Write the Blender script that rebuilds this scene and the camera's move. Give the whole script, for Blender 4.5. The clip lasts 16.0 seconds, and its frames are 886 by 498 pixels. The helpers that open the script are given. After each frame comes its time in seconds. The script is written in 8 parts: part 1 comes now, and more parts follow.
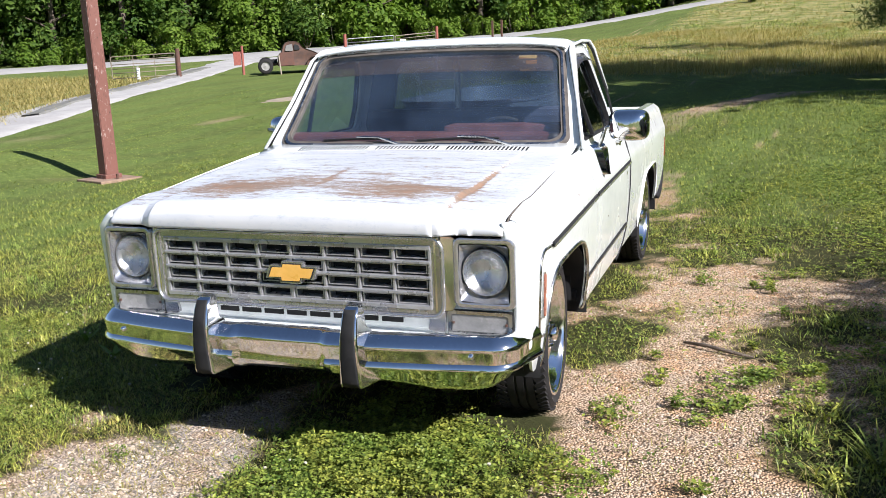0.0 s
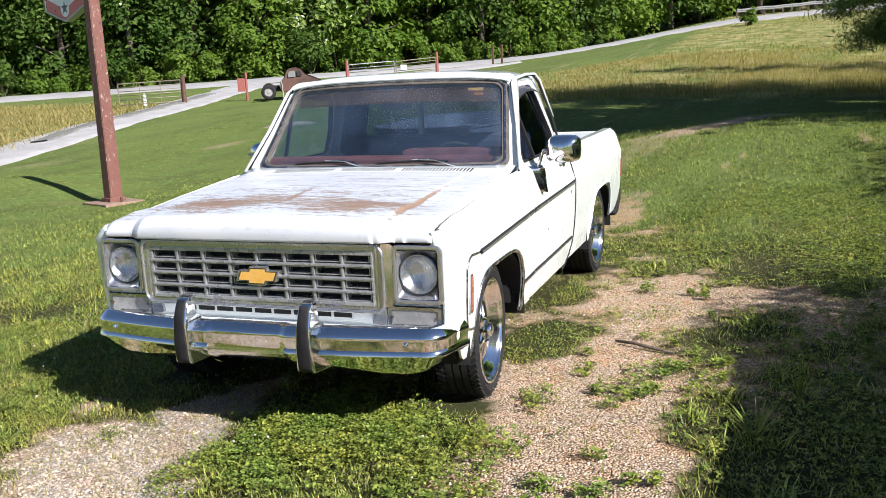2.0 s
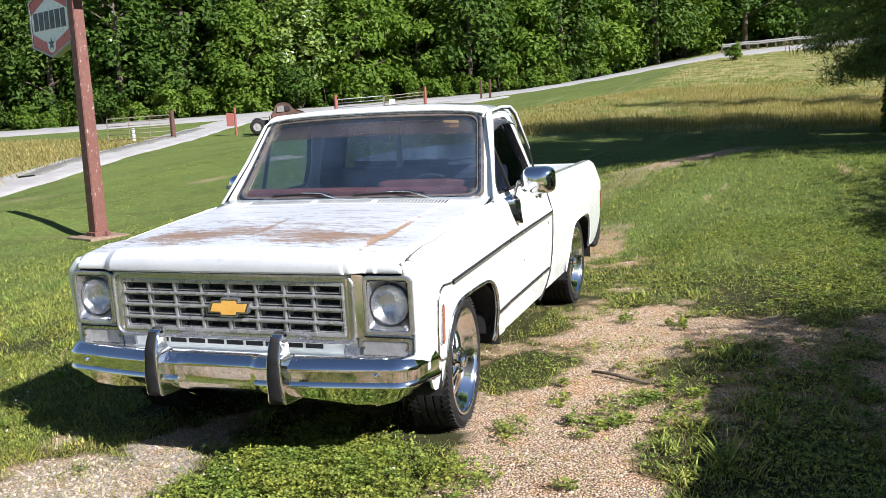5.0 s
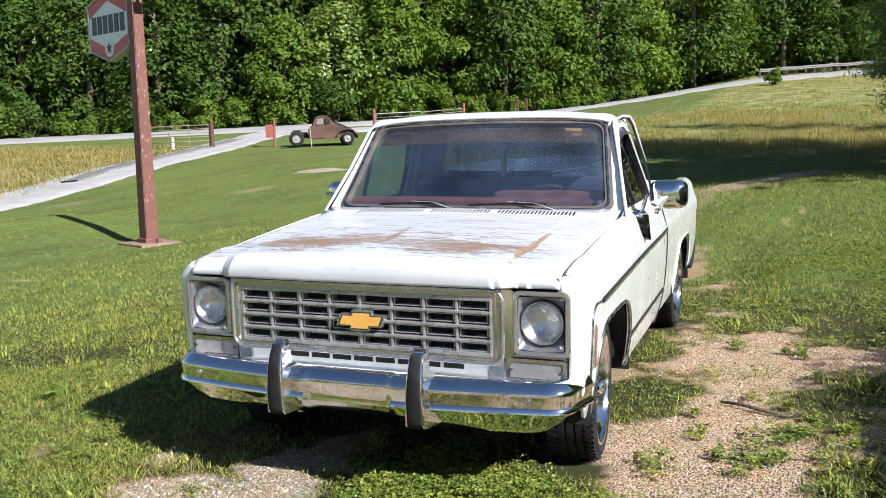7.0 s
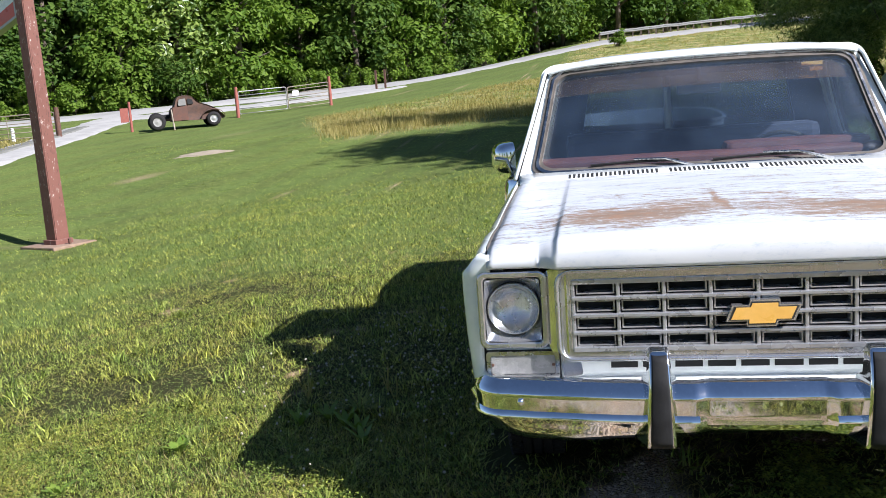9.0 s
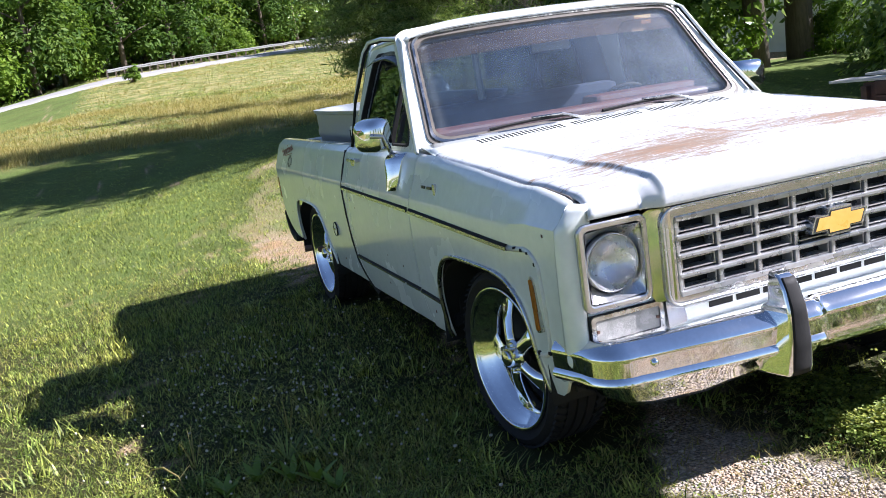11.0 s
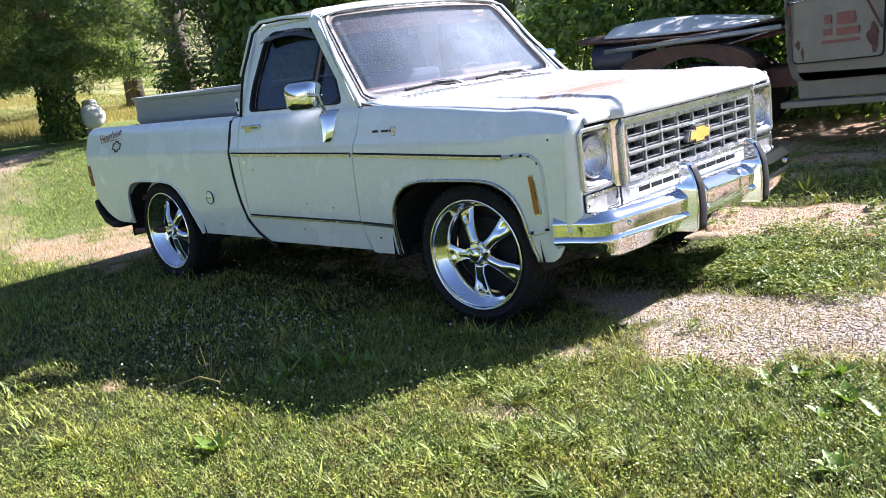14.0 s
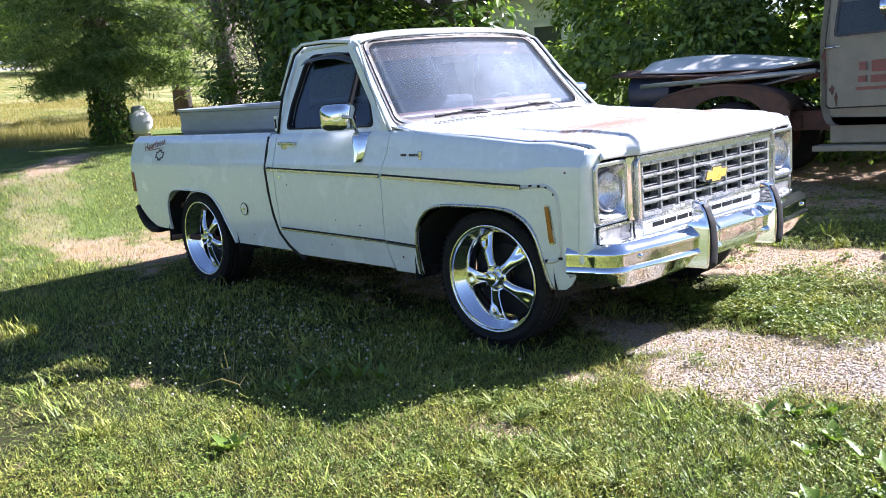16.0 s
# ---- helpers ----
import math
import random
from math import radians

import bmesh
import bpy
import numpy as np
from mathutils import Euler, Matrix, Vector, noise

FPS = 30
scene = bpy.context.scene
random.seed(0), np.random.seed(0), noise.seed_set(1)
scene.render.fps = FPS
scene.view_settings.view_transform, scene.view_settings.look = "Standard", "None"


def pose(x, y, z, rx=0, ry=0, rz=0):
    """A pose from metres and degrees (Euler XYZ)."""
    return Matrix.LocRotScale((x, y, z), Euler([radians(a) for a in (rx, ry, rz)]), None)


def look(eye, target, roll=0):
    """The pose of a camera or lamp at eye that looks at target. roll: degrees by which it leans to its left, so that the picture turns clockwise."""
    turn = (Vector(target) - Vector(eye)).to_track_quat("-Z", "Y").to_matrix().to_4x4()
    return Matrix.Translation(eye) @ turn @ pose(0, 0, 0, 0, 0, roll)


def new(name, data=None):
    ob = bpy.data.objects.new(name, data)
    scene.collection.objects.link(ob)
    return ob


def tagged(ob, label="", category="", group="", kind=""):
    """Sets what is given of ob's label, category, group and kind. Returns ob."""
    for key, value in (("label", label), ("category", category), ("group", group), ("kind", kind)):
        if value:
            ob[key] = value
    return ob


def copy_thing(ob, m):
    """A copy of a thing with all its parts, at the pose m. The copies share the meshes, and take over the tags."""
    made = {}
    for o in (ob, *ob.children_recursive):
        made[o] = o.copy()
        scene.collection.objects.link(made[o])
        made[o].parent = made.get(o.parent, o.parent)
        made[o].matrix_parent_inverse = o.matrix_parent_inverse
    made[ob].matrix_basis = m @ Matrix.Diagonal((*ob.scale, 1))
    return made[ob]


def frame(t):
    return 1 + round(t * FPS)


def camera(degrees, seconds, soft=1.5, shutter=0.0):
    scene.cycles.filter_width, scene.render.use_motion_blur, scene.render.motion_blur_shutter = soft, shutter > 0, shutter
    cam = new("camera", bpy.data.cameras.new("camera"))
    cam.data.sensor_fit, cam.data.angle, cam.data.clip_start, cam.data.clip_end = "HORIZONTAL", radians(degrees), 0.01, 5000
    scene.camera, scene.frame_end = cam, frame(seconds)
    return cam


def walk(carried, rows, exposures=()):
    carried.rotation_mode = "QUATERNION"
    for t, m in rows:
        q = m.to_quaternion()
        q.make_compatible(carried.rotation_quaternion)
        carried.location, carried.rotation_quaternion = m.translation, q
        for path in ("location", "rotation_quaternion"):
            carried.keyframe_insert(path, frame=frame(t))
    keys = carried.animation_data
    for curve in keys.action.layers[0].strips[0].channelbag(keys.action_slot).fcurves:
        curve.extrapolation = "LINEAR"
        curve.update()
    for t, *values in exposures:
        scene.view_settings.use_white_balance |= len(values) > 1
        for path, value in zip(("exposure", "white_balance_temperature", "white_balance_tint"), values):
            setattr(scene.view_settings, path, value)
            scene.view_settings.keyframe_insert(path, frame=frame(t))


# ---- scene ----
cam = camera(53.1, 16.0, soft=0.5)
PATH = [
    (0, (1.826, -3.768, 1.571), (1.131, -1.939, 1.154), -2.2),
    (0.5, (2.023, -3.889, 1.575), (1.324, -2.057, 1.18), -2.6),
    (1, (2.053, -4.11, 1.59), (1.356, -2.273, 1.214), -2.9),
    (1.5, (2.137, -4.223, 1.613), (1.442, -2.384, 1.245), -2.7),
    (2, (2.333, -4.253, 1.612), (1.622, -2.42, 1.246), -2.6),
    (2.5, (2.383, -4.297, 1.609), (1.648, -2.472, 1.248), -2.8),
    (3, (2.409, -4.312, 1.613), (1.674, -2.486, 1.258), -2.8),
    (3.5, (2.433, -4.303, 1.613), (1.706, -2.471, 1.272), -2.8),
    (4, (2.432, -4.279, 1.616), (1.709, -2.443, 1.294), -3.1),
    (6.3, (2.344, -4.181, 1.562), (1.681, -2.313, 1.301), -1.9),
    (6.5, (2.228, -4.172, 1.561), (1.503, -2.326, 1.302), -2.2),
    (7, (1.775, -4.123, 1.544), (1.033, -2.283, 1.293), -1.2),
    (7.5, (1.236, -3.883, 1.508), (0.475, -2.051, 1.248), -0.9),
    (8, (0.679, -3.825, 1.519), (0.089, -1.935, 1.24), -0.2),
    (8.2, (0.446, -3.799, 1.525), (-0.121, -1.906, 1.218), -0.5),
    (10.3, (-1.676, -3.342, 1.414), (-1.487, -1.383, 1.055), -7.5),
    (10.5, (-1.824, -3.25, 1.403), (-1.528, -1.305, 1.042), -6.9),
    (11, (-2.184, -2.992, 1.376), (-1.549, -1.13, 1.015), -8.6),
    (11.5, (-2.572, -2.798, 1.347), (-1.704, -1.033, 0.986), -3.8),
    (12, (-2.9, -2.521, 1.266), (-1.947, -0.8, 0.903), -3.5),
    (12.5, (-3.306, -2.516, 1.278), (-2.091, -0.977, 0.885), -2.2),
    (13, (-3.604, -2.708, 1.241), (-2.292, -1.248, 0.858), -3.7),
    (13.5, (-3.82, -2.85, 1.264), (-2.467, -1.433, 0.862), -8.2),
    (14, (-4.039, -2.925, 1.241), (-2.677, -1.516, 0.842), -8.0),
    (14.5, (-4.054, -3.055, 1.267), (-2.694, -1.644, 0.868), -7.8),
    (15, (-4.099, -3.113, 1.272), (-2.753, -1.684, 0.889), -6.4),
    (15.5, (-4.103, -3.107, 1.283), (-2.765, -1.668, 0.909), -5.7),
    (16, (-4.101, -3.11, 1.271), (-2.785, -1.643, 0.927), -5.1),
]
walk(cam, [(t, look(eye, target, roll)) for t, eye, target, roll in PATH],
     ((0, 1.08, 6120, 16), (8.2, 1.08, 6050, 15), (10.3, 1.42, 5850, 18), (12.0, 1.80, 5980, 22), (13.2, 1.90, 5960, 23), (16, 2.03, 5740, 23)))

# ---- light ----
SUN_DIR = Vector((1.27, -0.48, 1.0)).normalized()
world = bpy.data.worlds.new("sky")
scene.world = world
world.use_nodes = True
wn = world.node_tree.nodes
sky = wn.new("ShaderNodeTexSky")
sky.sky_type, sky.sun_disc = "NISHITA", False
sky.sun_elevation = math.asin(SUN_DIR.z)
sky.sun_rotation = math.atan2(SUN_DIR.x, SUN_DIR.y)
sky.air_density, sky.dust_density, sky.ozone_density = 1.0, 0.2, 2.0
world.node_tree.links.new(sky.outputs[0], wn["Background"].inputs[0])
wn["Background"].inputs[1].default_value = 0.046
sun = new("sun", bpy.data.lights.new("sun", "SUN"))
sun.data.energy, sun.data.angle, sun.data.color = 5.0, radians(0.53), (1.0, 0.96, 0.90)
sun.matrix_world = look(SUN_DIR * 60, (0, 0, 0))

# ---- materials ----
def node_mat(name):
    m = bpy.data.materials.new(name)
    m.use_nodes = True
    nt = m.node_tree
    return m, nt, nt.nodes["Principled BSDF"]


def noise_node(nt, scale, detail=4, rough=0.55, coord="Object", stretch=None):
    tc = nt.nodes.new("ShaderNodeTexCoord")
    n = nt.nodes.new("ShaderNodeTexNoise")
    n.inputs["Scale"].default_value, n.inputs["Detail"].default_value, n.inputs["Roughness"].default_value = scale, detail, rough
    if stretch:
        mp = nt.nodes.new("ShaderNodeMapping")
        mp.inputs["Scale"].default_value = stretch
        nt.links.new(tc.outputs[coord], mp.inputs["Vector"])
        nt.links.new(mp.outputs[0], n.inputs["Vector"])
    else:
        nt.links.new(tc.outputs[coord], n.inputs["Vector"])
    return n.outputs["Fac"]


def ramp(nt, fac, stops):
    r = nt.nodes.new("ShaderNodeValToRGB")
    e = r.color_ramp.elements
    while len(e) < len(stops):
        e.new(0.5)
    for el, (p, c) in zip(e, stops):
        el.position, el.color = p, (c, c, c, 1) if isinstance(c, (int, float)) else (*c, 1)
    nt.links.new(fac, r.inputs[0])
    return r.outputs[0]


def mix(nt, fac, a, b, how="MIX"):
    m = nt.nodes.new("ShaderNodeMix")
    m.data_type, m.blend_type = "RGBA", how
    for sock, v in ((m.inputs[0], fac), (m.inputs[6], a), (m.inputs[7], b)):
        if isinstance(v, (int, float)):
            sock.default_value = v
        elif isinstance(v, tuple):
            sock.default_value = (*v, 1)
        else:
            nt.links.new(v, sock)
    return m.outputs[2]


def bump(nt, bsdf, height, strength, distance=0.01):
    b = nt.nodes.new("ShaderNodeBump")
    b.inputs["Strength"].default_value, b.inputs["Distance"].default_value = strength, distance
    nt.links.new(height, b.inputs["Height"])
    nt.links.new(b.outputs[0], bsdf.inputs["Normal"])


def surface(name, a, b, scale=8.0, rough=0.6, metal=0.0, bumpy=0.0, fine=60.0, stretch=None, coat=0.0, spec=0.5, rough_var=0.12, dist=0.004):
    """A plain material whose colour wanders between a and b at two scales."""
    m, nt, p = node_mat(name)
    n1, n2 = noise_node(nt, scale, stretch=stretch), noise_node(nt, fine, 5, 0.6, stretch=stretch)
    c = mix(nt, ramp(nt, n1, [(0.35, 0.0), (0.65, 1.0)]), a, b)
    c = mix(nt, 0.35, c, mix(nt, n2, tuple(v * 0.7 for v in a), tuple(min(1, v * 1.25) for v in b)))
    nt.links.new(c, p.inputs["Base Color"])
    nt.links.new(ramp(nt, n1, [(0.3, max(0.02, rough - rough_var)), (0.7, min(1, rough + rough_var))]), p.inputs["Roughness"])
    p.inputs["Metallic"].default_value, p.inputs["Coat Weight"].default_value = metal, coat
    p.inputs["Coat Roughness"].default_value = 0.08
    p.inputs["Specular IOR Level"].default_value = spec
    if bumpy:
        bump(nt, p, n2, bumpy, dist)
    return m


def leafy(name, a, b, rough=0.55, trans=0.35, patchy=0.0, spec=0.10):
    """Leaves: each loose piece takes its own shade, and some light passes through."""
    m, nt, p = node_mat(name)
    geo = nt.nodes.new("ShaderNodeNewGeometry")
    rnd = nt.nodes.new("ShaderNodeObjectInfo")
    c = mix(nt, geo.outputs["Random Per Island"], a, b)
    c = mix(nt, rnd.outputs["Random"], c, mix(nt, 1.0, c, (0.72, 0.8, 0.7), "MULTIPLY"))
    if patchy:
        # hand-sized spots multiplied darker, for shaded gaps between the blades
        spot = ramp(nt, noise_node(nt, 16, 4, 0.7), [(0.42, patchy), (0.56, 0.0)])
        c = mix(nt, spot, c, mix(nt, 1.0, c, (0.34, 0.36, 0.30), "MULTIPLY"))
        pale = ramp(nt, noise_node(nt, 2.6, 6, 0.75), [(0.42, 0.0), (0.60, 1.0)])
        c = mix(nt, pale, mix(nt, 1.0, c, (0.80, 0.92, 0.85), "MULTIPLY"), mix(nt, 1.0, c, (1.22, 1.08, 1.0), "MULTIPLY"))
    nt.links.new(c, p.inputs["Base Color"])
    p.inputs["Roughness"].default_value = rough
    p.inputs["Specular IOR Level"].default_value = spec
    t = nt.nodes.new("ShaderNodeBsdfTranslucent")
    nt.links.new(mix(nt, 1.0, c, (1.15, 1.25, 0.6), "MULTIPLY"), t.inputs[0])
    mx = nt.nodes.new("ShaderNodeMixShader")
    mx.inputs[0].default_value = trans
    nt.links.new(p.outputs[0], mx.inputs[1])
    nt.links.new(t.outputs[0], mx.inputs[2])
    nt.links.new(mx.outputs[0], nt.nodes["Material Output"].inputs[0])
    return m


def paint_rust(name):
    """Chalky old white paint; the vertex mask 'rust' wears through to bare primer and rust."""
    m, nt, p = node_mat(name)
    at = nt.nodes.new("ShaderNodeAttribute")
    at.attribute_name = "rust"
    streak = noise_node(nt, 6, 12, 0.8, stretch=(0.7, 3.4, 1))
    fine = noise_node(nt, 70, 8, 0.8, stretch=(0.35, 2.2, 1))
    md = nt.nodes.new("ShaderNodeMath")
    md.operation = "MULTIPLY_ADD"
    nt.links.new(at.outputs["Fac"], md.inputs[0])
    md.inputs[1].default_value = 0.95
    ad = nt.nodes.new("ShaderNodeMath")
    ad.operation = "SUBTRACT"
    ad.inputs[1].default_value = 0.5
    sm = mix(nt, 0.45, streak, fine)
    nt.links.new(sm, ad.inputs[0])
    sc = nt.nodes.new("ShaderNodeMath")
    sc.operation = "MULTIPLY"
    sc.inputs[1].default_value = 7.6
    nt.links.new(ad.outputs[0], sc.inputs[0])
    nt.links.new(sc.outputs[0], md.inputs[2])
    worn = ramp(nt, md.outputs[0], [(0.40, 0.0), (0.50, 1.0)])
    deep = ramp(nt, md.outputs[0], [(0.60, 0.0), (0.92, 1.0)])
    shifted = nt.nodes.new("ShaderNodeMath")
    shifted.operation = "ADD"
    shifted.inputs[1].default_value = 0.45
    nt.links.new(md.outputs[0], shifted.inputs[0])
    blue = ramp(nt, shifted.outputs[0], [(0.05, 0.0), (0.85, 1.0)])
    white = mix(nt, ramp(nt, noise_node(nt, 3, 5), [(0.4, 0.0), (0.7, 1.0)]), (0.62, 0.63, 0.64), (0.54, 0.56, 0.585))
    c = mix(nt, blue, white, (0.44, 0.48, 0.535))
    c = mix(nt, worn, c, mix(nt, fine, (0.10, 0.085, 0.07), (0.36, 0.30, 0.25)))
    blotch = noise_node(nt, 16, 8, 0.75, stretch=(0.6, 1.6, 1))
    c = mix(nt, deep, c, mix(nt, ramp(nt, blotch, [(0.4, 0.0), (0.62, 1.0)]), mix(nt, fine, (0.075, 0.055, 0.04), (0.27, 0.195, 0.14)), mix(nt, fine, (0.16, 0.082, 0.047), (0.37, 0.225, 0.14))))
    nt.links.new(c, p.inputs["Base Color"])
    nt.links.new(ramp(nt, md.outputs[0], [(0.2, 0.32), (0.5, 0.75)]), p.inputs["Roughness"])
    bump(nt, p, worn, -0.15, 0.002)
    return m


WHITE = surface("old_white_paint", (0.725, 0.765, 0.74), (0.78, 0.81, 0.79), 2.5, 0.26, coat=1.0, fine=25, rough_var=0.07)
HOOD = paint_rust("worn_hood_paint")
CHROME = surface("chrome", (0.78, 0.78, 0.78), (0.86, 0.86, 0.86), 5, 0.07, 1.0, rough_var=0.03)
CHROME_OLD = surface("weathered_chrome", (0.42, 0.42, 0.41), (0.62, 0.62, 0.61), 12, 0.26, 1.0, bumpy=0.05)
ALLOY = surface("polished_alloy", (0.82, 0.83, 0.85), (0.9, 0.9, 0.92), 7, 0.1, 1.0, rough_var=0.04)
GRILLE_GREY = surface("silver_grille_plastic", (0.35, 0.35, 0.36), (0.47, 0.47, 0.48), 14, 0.3, 0.6, bumpy=0.05)
BEZEL = surface("dull_bezel_silver", (0.48, 0.48, 0.49), (0.58, 0.58, 0.59), 6, 0.24, 0.85, rough_var=0.06)
SILVERED = surface("silvered_reflector", (0.48, 0.49, 0.50), (0.68, 0.68, 0.69), 14, 0.28, 0.9, bumpy=0.4, fine=18)
BLACK = surface("black_void", (0.008, 0.008, 0.009), (0.014, 0.014, 0.014), 6, 0.85)
RUBBER = surface("black_rubber", (0.010, 0.010, 0.011), (0.02, 0.02, 0.02), 20, 0.75, bumpy=0.15, spec=0.25)
TYRE = surface("tyre_rubber", (0.010, 0.010, 0.011), (0.026, 0.024, 0.023), 14, 0.8, bumpy=0.2, spec=0.25)
GASKET = surface("dirty_gasket", (0.06, 0.055, 0.05), (0.13, 0.11, 0.09), 18, 0.7)
AMBER = surface("amber_lens", (0.30, 0.10, 0.012), (0.42, 0.155, 0.02), 20, 0.2)
RED_LENS = surface("red_lens", (0.16, 0.02, 0.012), (0.22, 0.035, 0.02), 20, 0.2)
GOLD = surface("gold_emblem", (0.70, 0.38, 0.07), (0.76, 0.44, 0.11), 20, 0.35)
MAROON = surface("faded_red_vinyl", (0.06, 0.017, 0.014), (0.10, 0.03, 0.024), 9, 0.6, bumpy=0.1)
NAVY = surface("dark_seat_cloth", (0.010, 0.015, 0.036), (0.02, 0.028, 0.055), 12, 0.85, bumpy=0.2)
HEADLINER = surface("brown_headliner", (0.10, 0.07, 0.045), (0.15, 0.1, 0.06), 8, 0.9)
GALV = surface("galvanised_steel", (0.21, 0.235, 0.26), (0.31, 0.34, 0.37), 5, 0.45, 0.3, bumpy=0.08, stretch=(1, 1, 4))
RUST = surface("flaky_rust", (0.045, 0.027, 0.022), (0.115, 0.062, 0.043), 7, 0.85, bumpy=0.5)
RUST_DARK = surface("dark_rust", (0.05, 0.028, 0.02), (0.13, 0.06, 0.04), 9, 0.85, bumpy=0.5)
OLIVE = surface("faded_olive_paint", (0.15, 0.142, 0.106), (0.225, 0.21, 0.16), 4, 0.62, bumpy=0.15)
TANKWHITE = surface("chalky_tank_white", (0.72, 0.72, 0.70), (0.8, 0.8, 0.78), 6, 0.5)
CONCRETE = surface("sunlit_concrete", (0.40, 0.35, 0.29), (0.52, 0.47, 0.4), 9, 0.9, bumpy=0.4)
BARK = surface("grey_bark", (0.07, 0.055, 0.042), (0.16, 0.125, 0.095), 9, 0.9, bumpy=0.8, fine=22, stretch=(3, 3, 0.6), dist=0.03)
PALE_WOOD = surface("dead_wood", (0.26, 0.22, 0.17), (0.38, 0.33, 0.27), 9, 0.9, bumpy=0.4, stretch=(3, 3, 0.6))
SIDING = surface("white_siding", (0.55, 0.56, 0.55), (0.66, 0.67, 0.65), 3, 0.7)
SIGN_WHITE = surface("enamel_white", (0.78, 0.79, 0.80), (0.86, 0.86, 0.86), 6, 0.35)
SIGN_RED = surface("enamel_red", (0.50, 0.06, 0.035), (0.58, 0.085, 0.05), 6, 0.35)
SIGN_BLACK = surface("enamel_black", (0.015, 0.015, 0.017), (0.03, 0.03, 0.03), 9, 0.4)
STEEL = surface("grey_steel", (0.30, 0.30, 0.29), (0.42, 0.42, 0.40), 8, 0.5, 0.6)
LEAF_FOREST = leafy("forest_leaves", (0.04, 0.085, 0.018), (0.125, 0.19, 0.035), 0.5, 0.4)
LEAF_BRIGHT = leafy("bright_leaves", (0.09, 0.16, 0.022), (0.2, 0.28, 0.045), 0.5, 0.45)
LEAF_HEDGE = leafy("hedge_leaves", (0.05, 0.11, 0.02), (0.36, 0.45, 0.11), 0.30, 0.5, 0.0, 0.6)
NEEDLE = leafy("pine_needles", (0.08, 0.135, 0.045), (0.38, 0.43, 0.19), 0.5, 0.5)
GRASS = leafy("grass_blades", (0.07, 0.10, 0.016), (0.64, 0.665, 0.165), 0.45, 0.20, 0.8, 0.28)
GRASS_FAR = leafy("far_lawn_blades", (0.12, 0.18, 0.034), (0.42, 0.47, 0.12), 0.6, 0.3)
LAWN_STRAW = leafy("dry_lawn_blades", (0.24, 0.20, 0.07), (0.68, 0.58, 0.24), 0.6, 0.2, 0.7)
CLOVER = leafy("clover_leaves", (0.07, 0.115, 0.022), (0.33, 0.38, 0.073), 0.45, 0.22, 0.5, 0.25)
STRAW = leafy("dry_grass", (0.28, 0.23, 0.09), (0.46, 0.38, 0.19), 0.7, 0.4)
FIELD_STRAW = leafy("field_straw", (0.27, 0.205, 0.08), (0.62, 0.47, 0.215), 0.7, 0.35)
DOCK = leafy("dock_leaves", (0.08, 0.15, 0.02), (0.34, 0.44, 0.08), 0.35, 0.30, 0.0, 0.4)
PETAL = surface("clover_flower", (0.30, 0.29, 0.21), (0.46, 0.43, 0.34), 60, 0.8)


def glass(name, tint, rough=0.0, dirt=0.0, film_col=(0.5, 0.5, 0.48), ior=1.45, sheen=0.0):
    """A thin pane: tinted see-through, mirror gloss by angle, and a coloured diffuse film."""
    m, nt, p = node_mat(name)
    nt.nodes.remove(p)
    clear = nt.nodes.new("ShaderNodeBsdfTransparent")
    clear.inputs[0].default_value = (*[v ** 0.5 for v in tint], 1)
    gloss = nt.nodes.new("ShaderNodeBsdfGlossy")
    gloss.inputs["Roughness"].default_value = rough
    lw = nt.nodes.new("ShaderNodeLayerWeight")
    lw.inputs["Blend"].default_value = 0.5
    base = ((ior - 1) / (ior + 1)) ** 2
    fr = ramp(nt, lw.outputs["Facing"], [(0.0, base), (0.35, base + 0.012), (0.6, base + 0.08), (0.8, 0.34), (1.0, 1.0)])
    pane = nt.nodes.new("ShaderNodeMixShader")
    nt.links.new(fr, pane.inputs[0])
    nt.links.new(clear.outputs[0], pane.inputs[1])
    nt.links.new(gloss.outputs[0], pane.inputs[2])
    last = pane.outputs[0]
    if dirt:
        d = nt.nodes.new("ShaderNodeBsdfDiffuse")
        d.inputs[0].default_value = (*film_col, 1)
        mx = nt.nodes.new("ShaderNodeMixShader")
        f = ramp(nt, noise_node(nt, 3.5, 6, 0.6), [(0.3, dirt * 0.4), (0.75, dirt * 1.6)])
        nt.links.new(f, mx.inputs[0])
        nt.links.new(last, mx.inputs[1])
        nt.links.new(d.outputs[0], mx.inputs[2])
        last = mx.outputs[0]
    if sheen:
        # wide gloss of the dust film towards the sun
        g2 = nt.nodes.new("ShaderNodeBsdfGlossy")
        g2.inputs["Roughness"].default_value = 0.42
        g2.inputs[0].default_value = (0.86, 0.93, 1.0, 1)
        ms = nt.nodes.new("ShaderNodeMixShader")
        nt.links.new(ramp(nt, noise_node(nt, 2.5, 6, 0.65), [(0.3, sheen * 0.6), (0.75, sheen * 1.4)]), ms.inputs[0])
        nt.links.new(last, ms.inputs[1])
        nt.links.new(g2.outputs[0], ms.inputs[2])
        last = ms.outputs[0]
    nt.links.new(last, nt.nodes["Material Output"].inputs[0])
    return m


